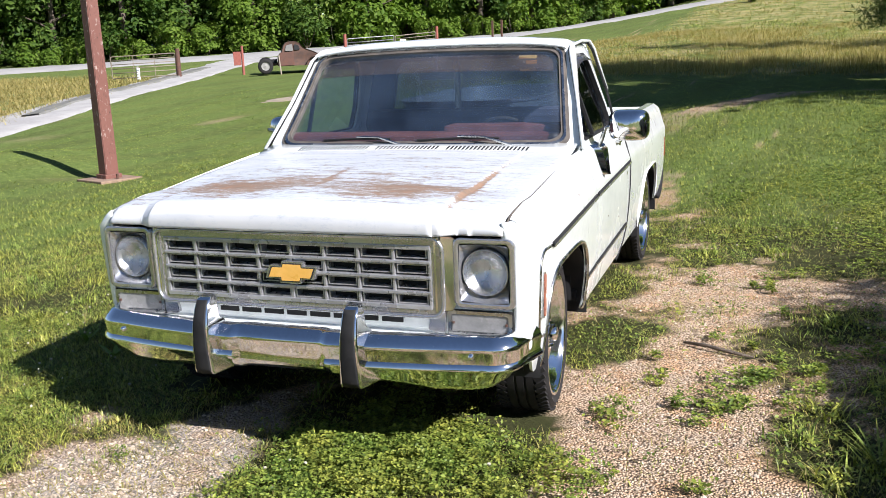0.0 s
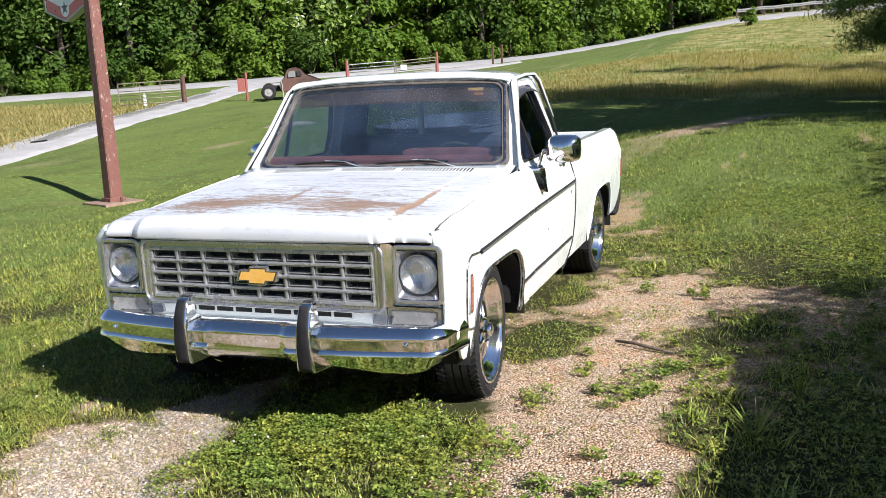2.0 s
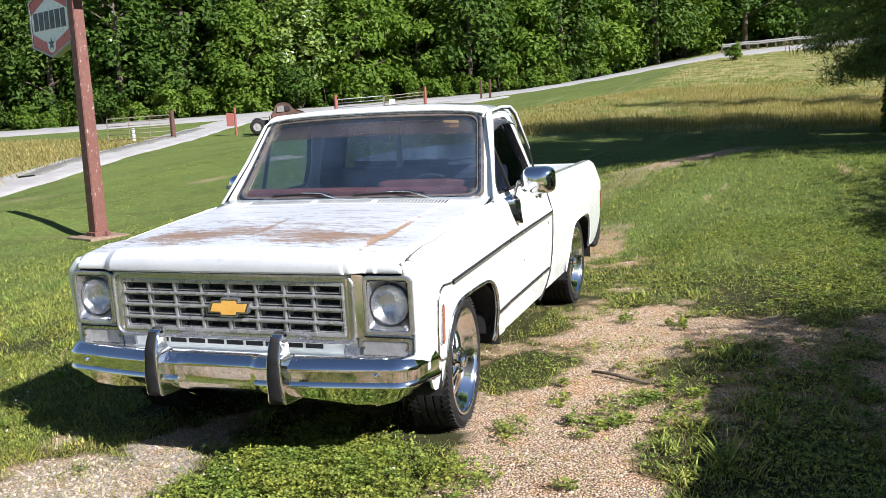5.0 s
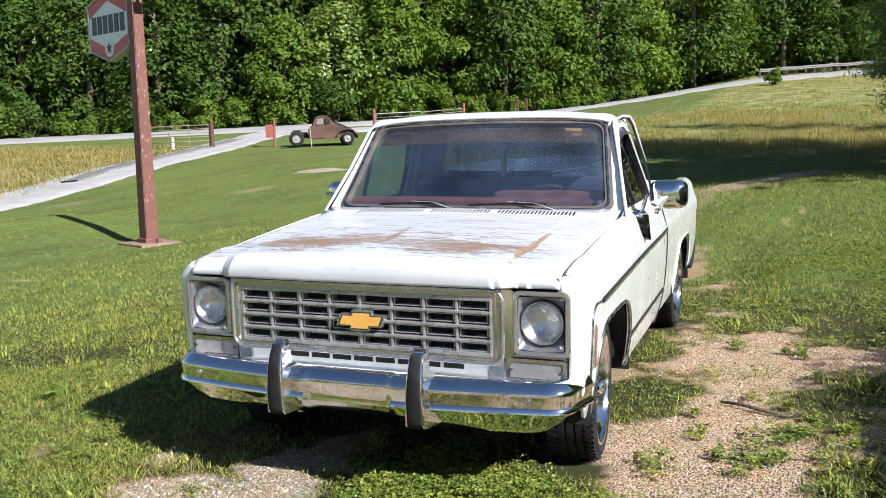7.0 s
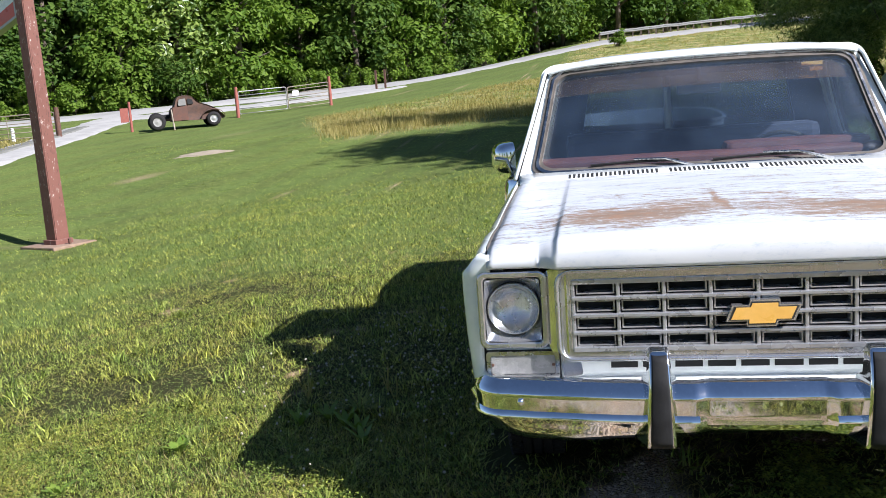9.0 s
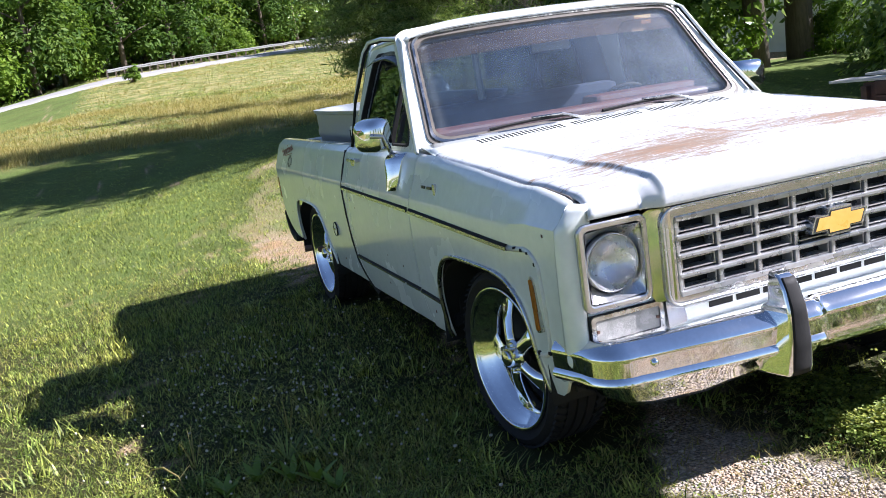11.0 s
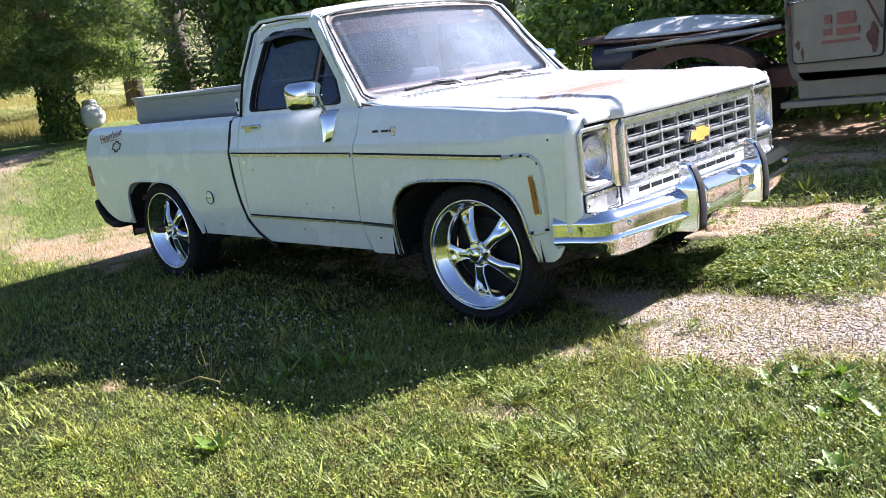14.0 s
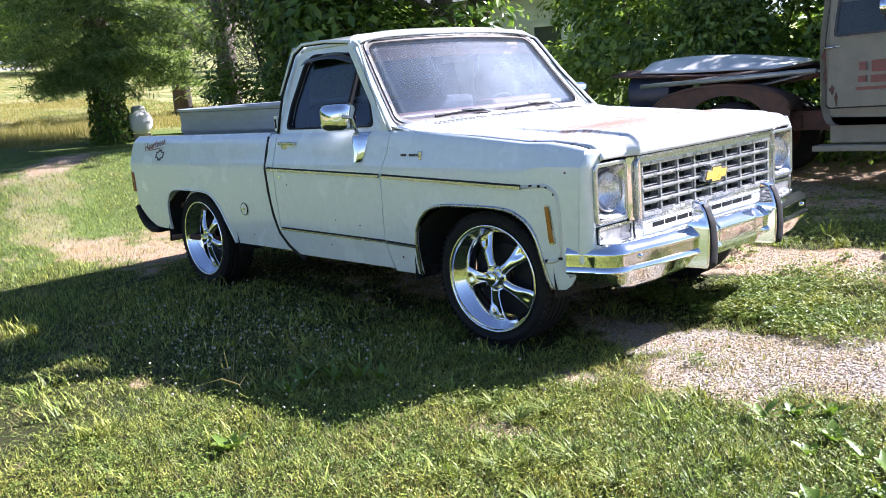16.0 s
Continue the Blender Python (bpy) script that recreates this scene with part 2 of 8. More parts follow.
# the windshield's dust is coloured blue to stand in for reflected sky
WINDSHIELD = glass("dusty_sky_haze_glass", (0.80, 0.90, 0.94), dirt=0.05, film_col=(0.16, 0.24, 0.38), sheen=0.006)
DOORGLASS = glass("door_glass", (0.42, 0.52, 0.62), ior=1.38)
LENS = glass("headlamp_glass", (0.96, 0.97, 0.98), 0.03, 0.03, (0.6, 0.6, 0.6), 1.3)
REARGLASS = glass("dark_rear_glass", (0.10, 0.13, 0.17))
CLEAR_LENS = surface("cloudy_clear_lens", (0.17, 0.17, 0.165), (0.27, 0.27, 0.26), 20, 0.25, bumpy=0.3, fine=120)

# ---- mesh helpers ----
def part(name, bm, material, parent=None, label="", smooth=False):
    """Links a bmesh as one mesh object, under parent where one is given."""
    me = bpy.data.meshes.new(name)
    bmesh.ops.recalc_face_normals(bm, faces=bm.faces)
    bm.to_mesh(me)
    bm.free()
    me.materials.append(material)
    if smooth:
        me.polygons.foreach_set("use_smooth", [True] * len(me.polygons))
    ob = new(name, me)
    ob.parent = parent
    if label:
        tagged(ob, label)
    return ob


def thing(name, at=(0, 0, 0), label="", category="", group="", kind=""):
    ob = new(name)
    ob.location = at
    ob.empty_display_size = 0.1
    return tagged(ob, label, category, group, kind)


def auto(ob, angle=35):
    """Smooth shading with sharp edges past the angle."""
    me = ob.data
    bm = bmesh.new()
    bm.from_mesh(me)
    for f in bm.faces:
        f.smooth = True
    for e in bm.edges:
        e.smooth = len(e.link_faces) == 2 and e.calc_face_angle(0) < radians(angle)
    bm.to_mesh(me)
    bm.free()
    return ob


def solid(ob, thickness, offset=-1.0):
    m = ob.modifiers.new("thickness", "SOLIDIFY")
    m.thickness, m.offset = thickness, offset
    return ob


def box(bm, lo, hi, bevel=0.0, m=None):
    c = [(a + b) / 2 for a, b in zip(lo, hi)]
    s = [abs(b - a) for a, b in zip(lo, hi)]
    mm = Matrix.Translation(c) @ Matrix.Diagonal((*s, 1))
    if m is not None:
        mm = m @ mm
    r = bmesh.ops.create_cube(bm, size=1, matrix=mm)
    if bevel:
        es = list({e for v in r["verts"] for e in v.link_edges})
        bmesh.ops.bevel(bm, geom=es, offset=bevel, segments=2, affect="EDGES", profile=0.6)
    return bm


def boxes(*items, bevel=0.0):
    bm = bmesh.new()
    for lo, hi in items:
        box(bm, lo, hi, bevel)
    return bm


def tube(bm, a, b, r1, r2=None, n=12, caps=True):
    a, b = Vector(a), Vector(b)
    d = b - a
    q = d.to_track_quat("Z", "Y").to_matrix().to_4x4()
    bmesh.ops.create_cone(bm, cap_ends=caps, segments=n, radius1=r1, radius2=r1 if r2 is None else r2, depth=d.length,
                          matrix=Matrix.Translation((a + b) / 2) @ q)
    return bm


def pipe(bm, pts, r, n=8, ends=True):
    """A tube of radius r (one or one a point) along pts."""
    pts = [Vector(p) for p in pts]
    rs = r if isinstance(r, (list, tuple)) else [r] * len(pts)
    rings, ref = [], None
    for i, p in enumerate(pts):
        d = (pts[min(i + 1, len(pts) - 1)] - pts[max(i - 1, 0)]).normalized()
        if ref is None:
            ref = d.orthogonal().normalized()
        ref = (ref - d * ref.dot(d)).normalized()
        s = d.cross(ref)
        rings.append([bm.verts.new(p + (ref * math.cos(2 * math.pi * k / n) + s * math.sin(2 * math.pi * k / n)) * rs[i]) for k in range(n)])
    for a, b in zip(rings, rings[1:]):
        for k in range(n):
            bm.faces.new((a[k], a[(k + 1) % n], b[(k + 1) % n], b[k]))
    if ends:
        bm.faces.new(rings[0][::-1])
        bm.faces.new(rings[-1])
    return bm


def grid(fn, us, vs, close_u=False):
    """A sheet of quads through fn(u, v)."""
    bm = bmesh.new()
    rows = [[bm.verts.new(fn(u, v)) for u in us] for v in vs]
    for a, b in zip(rows, rows[1:]):
        n = len(us)
        for k in range(n if close_u else n - 1):
            bm.faces.new((a[k], a[(k + 1) % n], b[(k + 1) % n], b[k]))
    return bm


def spin(profile, n, axis="x", close=False):
    """A turned shape: profile of (radius, height) round the given axis."""
    bm = bmesh.new()
    rings = []
    for r, h in profile:
        ring = []
        for k in range(n):
            a = 2 * math.pi * k / n
            c, s = r * math.cos(a), r * math.sin(a)
            ring.append(bm.verts.new((h, c, s) if axis == "x" else (c, h, s) if axis == "y" else (c, s, h)))
        rings.append(ring)
    pairs = list(zip(rings, rings[1:])) + ([(rings[-1], rings[0])] if close else [])
    for a, b in pairs:
        for k in range(n):
            bm.faces.new((a[k], a[(k + 1) % n], b[(k + 1) % n], b[k]))
    return bm


def slab(bm, outline, fn, depth):
    """A plate from an outline of (a, b); fn(a, b, d) places it, d from 0 to depth."""
    front = [bm.verts.new(fn(a, b, 0)) for a, b in outline]
    back = [bm.verts.new(fn(a, b, depth)) for a, b in outline]
    bm.faces.new(front)
    bm.faces.new(back[::-1])
    n = len(outline)
    for k in range(n):
        bm.faces.new((front[k], back[k], back[(k + 1) % n], front[(k + 1) % n]))
    return bm


def ring_plate(bm, outer, inner, fn, depth):
    """A frame between two outlines with the same number of points."""
    n = len(outer)
    vs = [[bm.verts.new(fn(a, b, d)) for a, b in o] for d in (0, depth) for o in (outer, inner)]
    fo, fi, bo, bi = vs
    for k in range(n):
        j = (k + 1) % n
        bm.faces.new((fo[k], fo[j], fi[j], fi[k]))
        bm.faces.new((bo[j], bo[k], bi[k], bi[j]))
        bm.faces.new((fo[j], fo[k], bo[k], bo[j]))
        bm.faces.new((fi[k], fi[j], bi[j], bi[k]))
    return bm


def round_rect(x0, z0, x1, z1, r, n=5):
    pts = []
    for cx, cz, a0 in ((x1 - r, z1 - r, 0), (x0 + r, z1 - r, 90), (x0 + r, z0 + r, 180), (x1 - r, z0 + r, 270)):
        for k in range(n + 1):
            a = radians(a0 + 90 * k / n)
            pts.append((cx + r * math.cos(a), cz + r * math.sin(a)))
    return pts


def curve(pts, x):
    """Piecewise-linear value at x."""
    return float(np.interp(x, [p[0] for p in pts], [p[1] for p in pts]))


def rounded(pts, r, n=4, closed=True):
    """The polygon pts with its corners rounded."""
    out, N = [], len(pts)
    for i in range(N):
        p = Vector(pts[i])
        if not closed and i in (0, N - 1):
            out.append(tuple(p))
            continue
        a, b = Vector(pts[i - 1]), Vector(pts[(i + 1) % N])
        ra = min(r, (a - p).length * 0.45, (b - p).length * 0.45)
        s, e = p + (a - p).normalized() * ra, p + (b - p).normalized() * ra
        for k in range(n + 1):
            t = k / n
            out.append(tuple(s * (1 - t) ** 2 + p * 2 * t * (1 - t) + e * t * t))
    return out

# ---- ground ----
def sstep(a, b, x):
    t = np.clip((np.asarray(x, float) - a) / (b - a), 0, 1)
    return t * t * (3 - 2 * t)


def softplus(x, w):
    return w * np.logaddexp(0, np.asarray(x, float) / w)


def lumps(x, y):
    """Fine unevenness of the lawn."""
    x, y = np.asarray(x, float), np.asarray(y, float)
    return 0.012 * np.sin(2.1 * x + 0.7 * y) + 0.010 * np.sin(1.3 * y - 2.9 * x + 1) + 0.006 * np.sin(6.1 * x + 1.7) * np.sin(5.3 * y)


def blob(x, y, cx, cy, rx, ry, turn=0.0):
    c, s = math.cos(radians(turn)), math.sin(radians(turn))
    dx, dy = x - cx, y - cy
    return np.exp(-(((dx * c + dy * s) / rx) ** 2 + ((-dx * s + dy * c) / ry) ** 2) * 1.2)


def height(x, y):
    """Height of the land at (x, y)."""
    x, y = np.asarray(x, float), np.asarray(y, float)
    rise = (0.0655 + 0.0245 * sstep(-18, 0, x)) * softplus(y - 12.5, 2.5)
    mound = 0.77 * sstep(-4.5, 2.6, x) * sstep(3.5, 12.0, y) * (1 - 0.28 * sstep(13, 18, y))
    dip = -0.42 * sstep(-1.5, -9, x) * (1 - sstep(11, 24, y)) * sstep(-14, 2, y)
    z = softplus(rise - mound, 0.12) + mound + dip
    # mound added beside the sign pole to steer its shadow
    z = z + 0.38 * blob(x, y, -12.9, 10.0, 2.3, 2.3)
    z = z - 0.036 * sstep(3.1, 0.0, y) * sstep(11, 4, np.hypot(x, y + 1)) - 0.076 * sstep(10, 5, np.hypot(x, y - 1.5))
    away = sstep(2.2, 6, np.maximum(np.abs(x), np.abs(y - 1.4) * 0.8))
    return z + lumps(x, y) * (0.35 + away)


def fbm(x, y, seed=0.0):
    """Cheap layered waves, for ragged edges."""
    v = np.zeros_like(np.asarray(x, float))
    a, f = 0.5, 1.0
    for k in range(6):
        t = 1.9 * k + seed
        v = v + a * np.sin(f * (x * math.cos(t) + y * math.sin(t)) + 1.7 * k + 1.3 * np.sin(f * 0.6 * (y * math.cos(t * 1.3) - x * math.sin(t)) + k + seed))
        a, f = a * 0.72, f * 1.93
    return v


TRAIL = [(-0.3, 4.5), (-0.8, 5.6), (-0.9, 7.2), (-0.2, 9.0), (0.3, 10.5), (1.0, 11.9), (2.0, 13.5), (3.2, 15.5), (5.8, 17.7), (11.0, 19.6), (24.0, 20.5)]


def trail(x, y):
    """1 along the worn track that leaves the truck and turns into the shade."""
    d = np.full(np.shape(x), 1e9)
    for (ax, ay), (bx, by) in zip(TRAIL, TRAIL[1:]):
        t = np.clip(((x - ax) * (bx - ax) + (y - ay) * (by - ay)) / ((bx - ax) ** 2 + (by - ay) ** 2), 0, 1)
        d = np.minimum(d, np.hypot(x - ax - t * (bx - ax), y - ay - t * (by - ay)))
    return np.exp(-(d / (0.62 + 0.03 * np.clip(np.asarray(y) - 9, 0, 12))) ** 2 * 1.2)


def bareness(x, y):
    """1 on bare dirt and gravel, 0 on turf."""
    b = blob(x, y, 1.45, 0.1, 0.62, 2.6, 4) + blob(x, y, 1.5, -1.3, 0.6, 1.4) + 0.9 * blob(x, y, 1.9, 2.3, 1.0, 0.6) + 0.75 * blob(x, y, 0.6, 5.6, 0.6, 1.2, 0)
    b = b + 1.15 * blob(x, y, -0.46, -1.05, 0.46, 0.85, -8) + 1.0 * blob(x, y, -0.25, -1.65, 0.5, 0.5) + 1.0 * blob(x, y, 0.75, -2.45, 1.2, 0.75)
    b = b + 0.6 * blob(x, y, 0, 1.4, 0.9, 2.0) + 0.86 * trail(x, y) + 1.1 * blob(x, y, 5.4, 1.2, 3.0, 2.4) + 1.2 * blob(x, y, 1.6, -6.4, 4.5, 2.6)
    b = b - 1.2 * blob(x, y, 0.47, -0.75, 0.62, 0.58, -8) - 0.85 * blob(x, y, 0.80, 2.1, 0.32, 0.5, -20) - 0.95 * blob(x, y, 0.95, 1.05, 0.27, 0.55, -22) + 0.30 * blob(x, y, -1.0, -0.95, 0.6, 0.6) - 0.7 * blob(x, y, 2.05, -1.0, 0.4, 0.9)
    b = b + 0.5 * blob(x, y, -0.75, 4.9, 0.5, 1.2, 8)
    n = fbm(x * 2.2, y * 2.2) * 0.27 + fbm(x * 8, y * 8, 3) * 0.34
    return np.clip((b + n - 0.45) * 4.6, 0, 1) * (1 - (0.1 + 0.55 * sstep(5.8, 7.0, y) * sstep(11.4, 10.2, y)) * sstep(4.4, 5.2, y) * sstep(1.1, 0.6, x))


def dryness(x, y):
    """1 in the unmown field with its dry grass."""
    edge = -10.1 - 0.4 * (np.clip(y, 20, 31) - 25) + np.clip(y - 31, 0, 9)
    right = sstep(21.5, 23.5, y + 0.8 * np.sin(x * 0.5)) * sstep(-0.7, 0.7, x - edge)
    left = sstep(-21, -23.5, x + 0.28 * (y - 22)) * sstep(33, 28, y + 0.25 * (x + 25)) * sstep(4, 10, y)
    return np.clip(right + left, 0, 1)


def frayed(x, y, x0, x1, y0, y1, w):
    """1 inside the stretch, thinning out raggedly to 0 at its edges."""
    d = np.minimum(np.minimum(x - x0, x1 - x), np.minimum(y - y0, y1 - y)) / w + 0.35 * fbm(x * 1.5, y * 1.5, 15)
    return np.clip(d, 0, 1)


def spaced(lo, hi, step, reach, grow=1.09):
    core = list(np.arange(lo, hi + 1e-6, step))
    s, up = step, [hi]
    while up[-1] < reach[1]:
        s *= grow
        up.append(up[-1] + s)
    s, down = step, [lo]
    while down[-1] > reach[0]:
        s *= grow
        down.append(down[-1] - s)
    return np.array(down[:0:-1] + core + up[1:])


def ground_material():
    m, nt, p = node_mat("lawn_and_gravel")
    def attr(n):
        a = nt.nodes.new("ShaderNodeAttribute")
        a.attribute_name = n
        return a.outputs["Fac"]
    big, mid, fine = noise_node(nt, 0.35, 5), noise_node(nt, 4, 6, 0.65), noise_node(nt, 42, 6, 0.75)
    turf = mix(nt, ramp(nt, mid, [(0.3, 0.0), (0.7, 1.0)]), (0.06, 0.085, 0.02), (0.145, 0.165, 0.05))
    turf = mix(nt, ramp(nt, big, [(0.38, 0.0), (0.68, 1.0)]), turf, mix(nt, fine, (0.11, 0.15, 0.03), (0.19, 0.215, 0.06)))
    mown = nt.nodes.new("ShaderNodeTexWave")
    mown.inputs["Scale"].default_value, mown.inputs["Distortion"].default_value, mown.inputs["Detail"].default_value = 0.21, 3.0, 3
    mown.inputs["Detail Scale"].default_value = 0.6
    mpw = nt.nodes.new("ShaderNodeMapping")
    mpw.inputs["Rotation"].default_value = (0, 0, radians(14))
    tcw = nt.nodes.new("ShaderNodeTexCoord")
    nt.links.new(tcw.outputs["Object"], mpw.inputs["Vector"])
    nt.links.new(mpw.outputs[0], mown.inputs["Vector"])
    turf = mix(nt, ramp(nt, mown.outputs["Fac"], [(0.2, 0.0), (0.8, 0.42)]), turf, (0.14, 0.205, 0.05))
    turf = mix(nt, ramp(nt, noise_node(nt, 7.5, 9, 0.85), [(0.36, 0.75), (0.56, 0.0)]), turf, (0.035, 0.062, 0.012))
    turf = mix(nt, ramp(nt, noise_node(nt, 11, 9, 0.85), [(0.52, 0.0), (0.66, 0.55)]), turf, (0.235, 0.275, 0.085))
    turf = mix(nt, ramp(nt, fine, [(0.35, 0.45), (0.55, 0.0)]), turf, (0.045, 0.075, 0.014))
    # soil between the standing blades, set darker in colour for their shaded gaps
    turf = mix(nt, attr("soil_shade"), turf, mix(nt, fine, (0.014, 0.016, 0.006), (0.05, 0.046, 0.018)))
    vor = nt.nodes.new("ShaderNodeTexVoronoi")
    vor.inputs["Scale"].default_value = 88
    vor.inputs["Randomness"].default_value = 1.0
    tc = nt.nodes.new("ShaderNodeTexCoord")
    nt.links.new(tc.outputs["Object"], vor.inputs["Vector"])
    dirt = mix(nt, ramp(nt, mid, [(0.35, 0.0), (0.65, 1.0)]), (0.62, 0.365, 0.19), (0.68, 0.54, 0.385))
    stone = mix(nt, vor.outputs["Color"], (0.27, 0.19, 0.125), (0.70, 0.57, 0.44))
    grav = mix(nt, ramp(nt, mid, [(0.38, 0.15), (0.62, 0.7)]), dirt, stone)
    grav = mix(nt, ramp(nt, vor.outputs["Distance"], [(0.42, 0.0), (0.68, 0.85)]), grav, (0.12, 0.075, 0.045))
    grav = mix(nt, ramp(nt, fine, [(0.38, 0.45), (0.55, 0.0)]), grav, (0.21, 0.14, 0.085))
    patchy = noise_node(nt, 0.9, 8, 0.7)
    dry = mix(nt, ramp(nt, patchy, [(0.44, 0.0), (0.60, 1.0)]), mix(nt, fine, (0.07, 0.105, 0.022), (0.15, 0.185, 0.045)), mix(nt, mid, (0.24, 0.205, 0.085), (0.46, 0.38, 0.195)))
    grey = mix(nt, vor.outputs["Color"], (0.20, 0.183, 0.16), (0.50, 0.46, 0.41))
    grav = mix(nt, attr("grey"), grav, mix(nt, ramp(nt, mid, [(0.35, 0.3), (0.6, 0.9)]), grav, grey))
    c = mix(nt, attr("bare"), turf, grav)
    c = mix(nt, attr("dry"), c, dry)
    nt.links.new(c, p.inputs["Base Color"])
    p.inputs["Roughness"].default_value = 0.95
    p.inputs["Specular IOR Level"].default_value = 0.15
    inv = nt.nodes.new("ShaderNodeMath")
    inv.operation = "SUBTRACT"
    inv.inputs[0].default_value = 1.0
    nt.links.new(vor.outputs["Distance"], inv.inputs[1])
    bump(nt, p, mix(nt, attr("bare"), fine, inv.outputs[0]), 0.9, 0.014)
    return m


gx = spaced(-5.5, 4.5, 0.055, (-420, 420), 1.075)
gy = spaced(-4.6, 5.0, 0.055, (-330, 620), 1.075)
GX, GY = np.meshgrid(gx, gy)
GZ = height(GX, GY) + np.where(GY > 100, (GY - 100) * 0.04, 0)
nx, ny = len(gx), len(gy)
idx = np.arange(nx * ny).reshape(ny, nx)
quads = np.stack([idx[:-1, :-1], idx[:-1, 1:], idx[1:, 1:], idx[1:, :-1]], -1).reshape(-1, 4)


def fast_mesh(name, verts, faces, material, smooth=False):
    """A mesh from arrays: verts (n, 3) and faces (m, 3 or 4)."""
    me = bpy.data.meshes.new(name)
    verts, faces = np.asarray(verts, np.float32), np.asarray(faces, np.int32)
    me.vertices.add(len(verts))
    me.vertices.foreach_set("co", verts.ravel())
    k = faces.shape[1]
    me.loops.add(faces.size)
    me.loops.foreach_set("vertex_index", faces.ravel())
    me.polygons.add(len(faces))
    me.polygons.foreach_set("loop_start", np.arange(0, faces.size, k, dtype=np.int32))
    me.polygons.foreach_set("use_smooth", np.full(len(faces), smooth))
    me.update(calc_edges=True)
    me.materials.append(material)
    return me


ground_me = fast_mesh("ground", np.stack([GX, GY, GZ], -1).reshape(-1, 3), quads, ground_material(), True)
for key, vals in (("bare", bareness(GX, GY)), ("dry", dryness(GX, GY)), ("soil_shade", 0.9 * frayed(GX, GY, -6.0, 4.0, -4.2, 5.4, 1.4)), ("grey", np.clip(1.4 * blob(GX, GY, -0.4, -1.2, 0.75, 1.0) + 0.9 * blob(GX, GY, 3.2, -0.9, 0.9, 0.7), 0, 1))):
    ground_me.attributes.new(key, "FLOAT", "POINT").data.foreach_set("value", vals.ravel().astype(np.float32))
ground = tagged(new("ground", ground_me), "mown green lawn with worn patches of tan dirt and gravel", "lawn", kind="structure")


def strip(name, pts, width, lift, material, n=160, crown=0.0):
    """A road draped on the land along a smooth line."""
    P = np.array(pts, float)
    t = np.linspace(0, len(P) - 1, n)
    k = np.clip(t.astype(int), 0, len(P) - 2)
    f = (t - k)[:, None]
    p0, p1, p2, p3 = P[np.maximum(k - 1, 0)], P[k], P[k + 1], P[np.minimum(k + 2, len(P) - 1)]
    c = 0.5 * (2 * p1 + (p2 - p0) * f + (2 * p0 - 5 * p1 + 4 * p2 - p3) * f ** 2 + (3 * p1 - p0 - 3 * p2 + p3) * f ** 3)
    d = np.gradient(c, axis=0)
    d /= np.linalg.norm(d, axis=1)[:, None]
    s = np.stack([d[:, 1], -d[:, 0]], 1)
    offs = np.linspace(-0.5, 0.5, 9) * width
    pts3 = []
    for o in offs:
        q = c + s * (o * (1 + 0.02 * np.sin(t * 3))[:, None])
        pts3.append(np.column_stack([q, height(q[:, 0], q[:, 1]) + lift + crown * (1 - (2 * o / width) ** 2)]))
    V = np.stack(pts3, 1)
    V[:, 0, 2] -= lift + 0.15
    V[:, -1, 2] -= lift + 0.15
    ii = np.arange(n * 9).reshape(n, 9)
    F = np.stack([ii[:-1, :-1], ii[:-1, 1:], ii[1:, 1:], ii[1:, :-1]], -1).reshape(-1, 4)
    return new(name, fast_mesh(name, V.reshape(-1, 3), F, material, True)), c


ASPHALT = surface("pale_worn_asphalt", (0.25, 0.245, 0.235), (0.33, 0.32, 0.305), 0.6, 0.9, bumpy=0.3, fine=12)
GRAVEL_PALE = surface("pale_crushed_stone", (0.27, 0.262, 0.25), (0.39, 0.38, 0.36), 1.5, 0.95, bumpy=0.6, fine=20)
road, road_line = strip("road", [(-150, 22), (-90, 30), (-58, 36), (-36, 44.5), (-22, 54), (-11, 63.5), (-3, 73), (5, 82), (14, 91), (30, 103), (60, 120)], 6.4, 0.10, ASPHALT, 220, 0.05)
tagged(road, "pale grey asphalt country road climbing the hill", "road", kind="structure")
drive, drive_line = strip("driveway", [(-15.5, -12), (-17.8, 3), (-19.6, 14), (-21.4, 22), (-23.5, 29.5), (-26.0, 36.5), (-28.0, 44)], 3.4, 0.05, GRAVEL_PALE, 120)
tagged(drive, "pale gravel driveway running across the lawn", "driveway", kind="structure")
mid_strip, _ = strip("drive_crown", [(-20.6, 18.5), (-21.9, 22.5), (-23.9, 29.5), (-26.3, 36.3)], 0.75, 0.10, surface("dark_drive_gravel", (0.10, 0.105, 0.09), (0.19, 0.185, 0.165), 3, 0.95, bumpy=0.5, fine=20), 60)
tagged(mid_strip, "dark worn strip down the driveway", "driveway", kind="structure")
apron, _ = strip("gate_apron", [(-29.0, 41.5), (-24.5, 42.6), (-19.5, 46.0), (-15.0, 52.5)], 5.0, 0.07, GRAVEL_PALE, 60)
tagged(apron, "pale gravel apron where the driveway meets the road", "driveway", kind="structure")

# ---- the white pickup ----
STAND = Matrix.Translation((-0.028, 0.052, -0.035)) @ Matrix.Rotation(radians(0.545), 4, "Z") @ Matrix.Rotation(radians(0.7475), 4, "X")
truck = thing("pickup_truck", (0, 0, 0), "old white short-bed pickup truck with a rusty hood and polished wheels", "pickup truck")
truck.matrix_basis = STAND

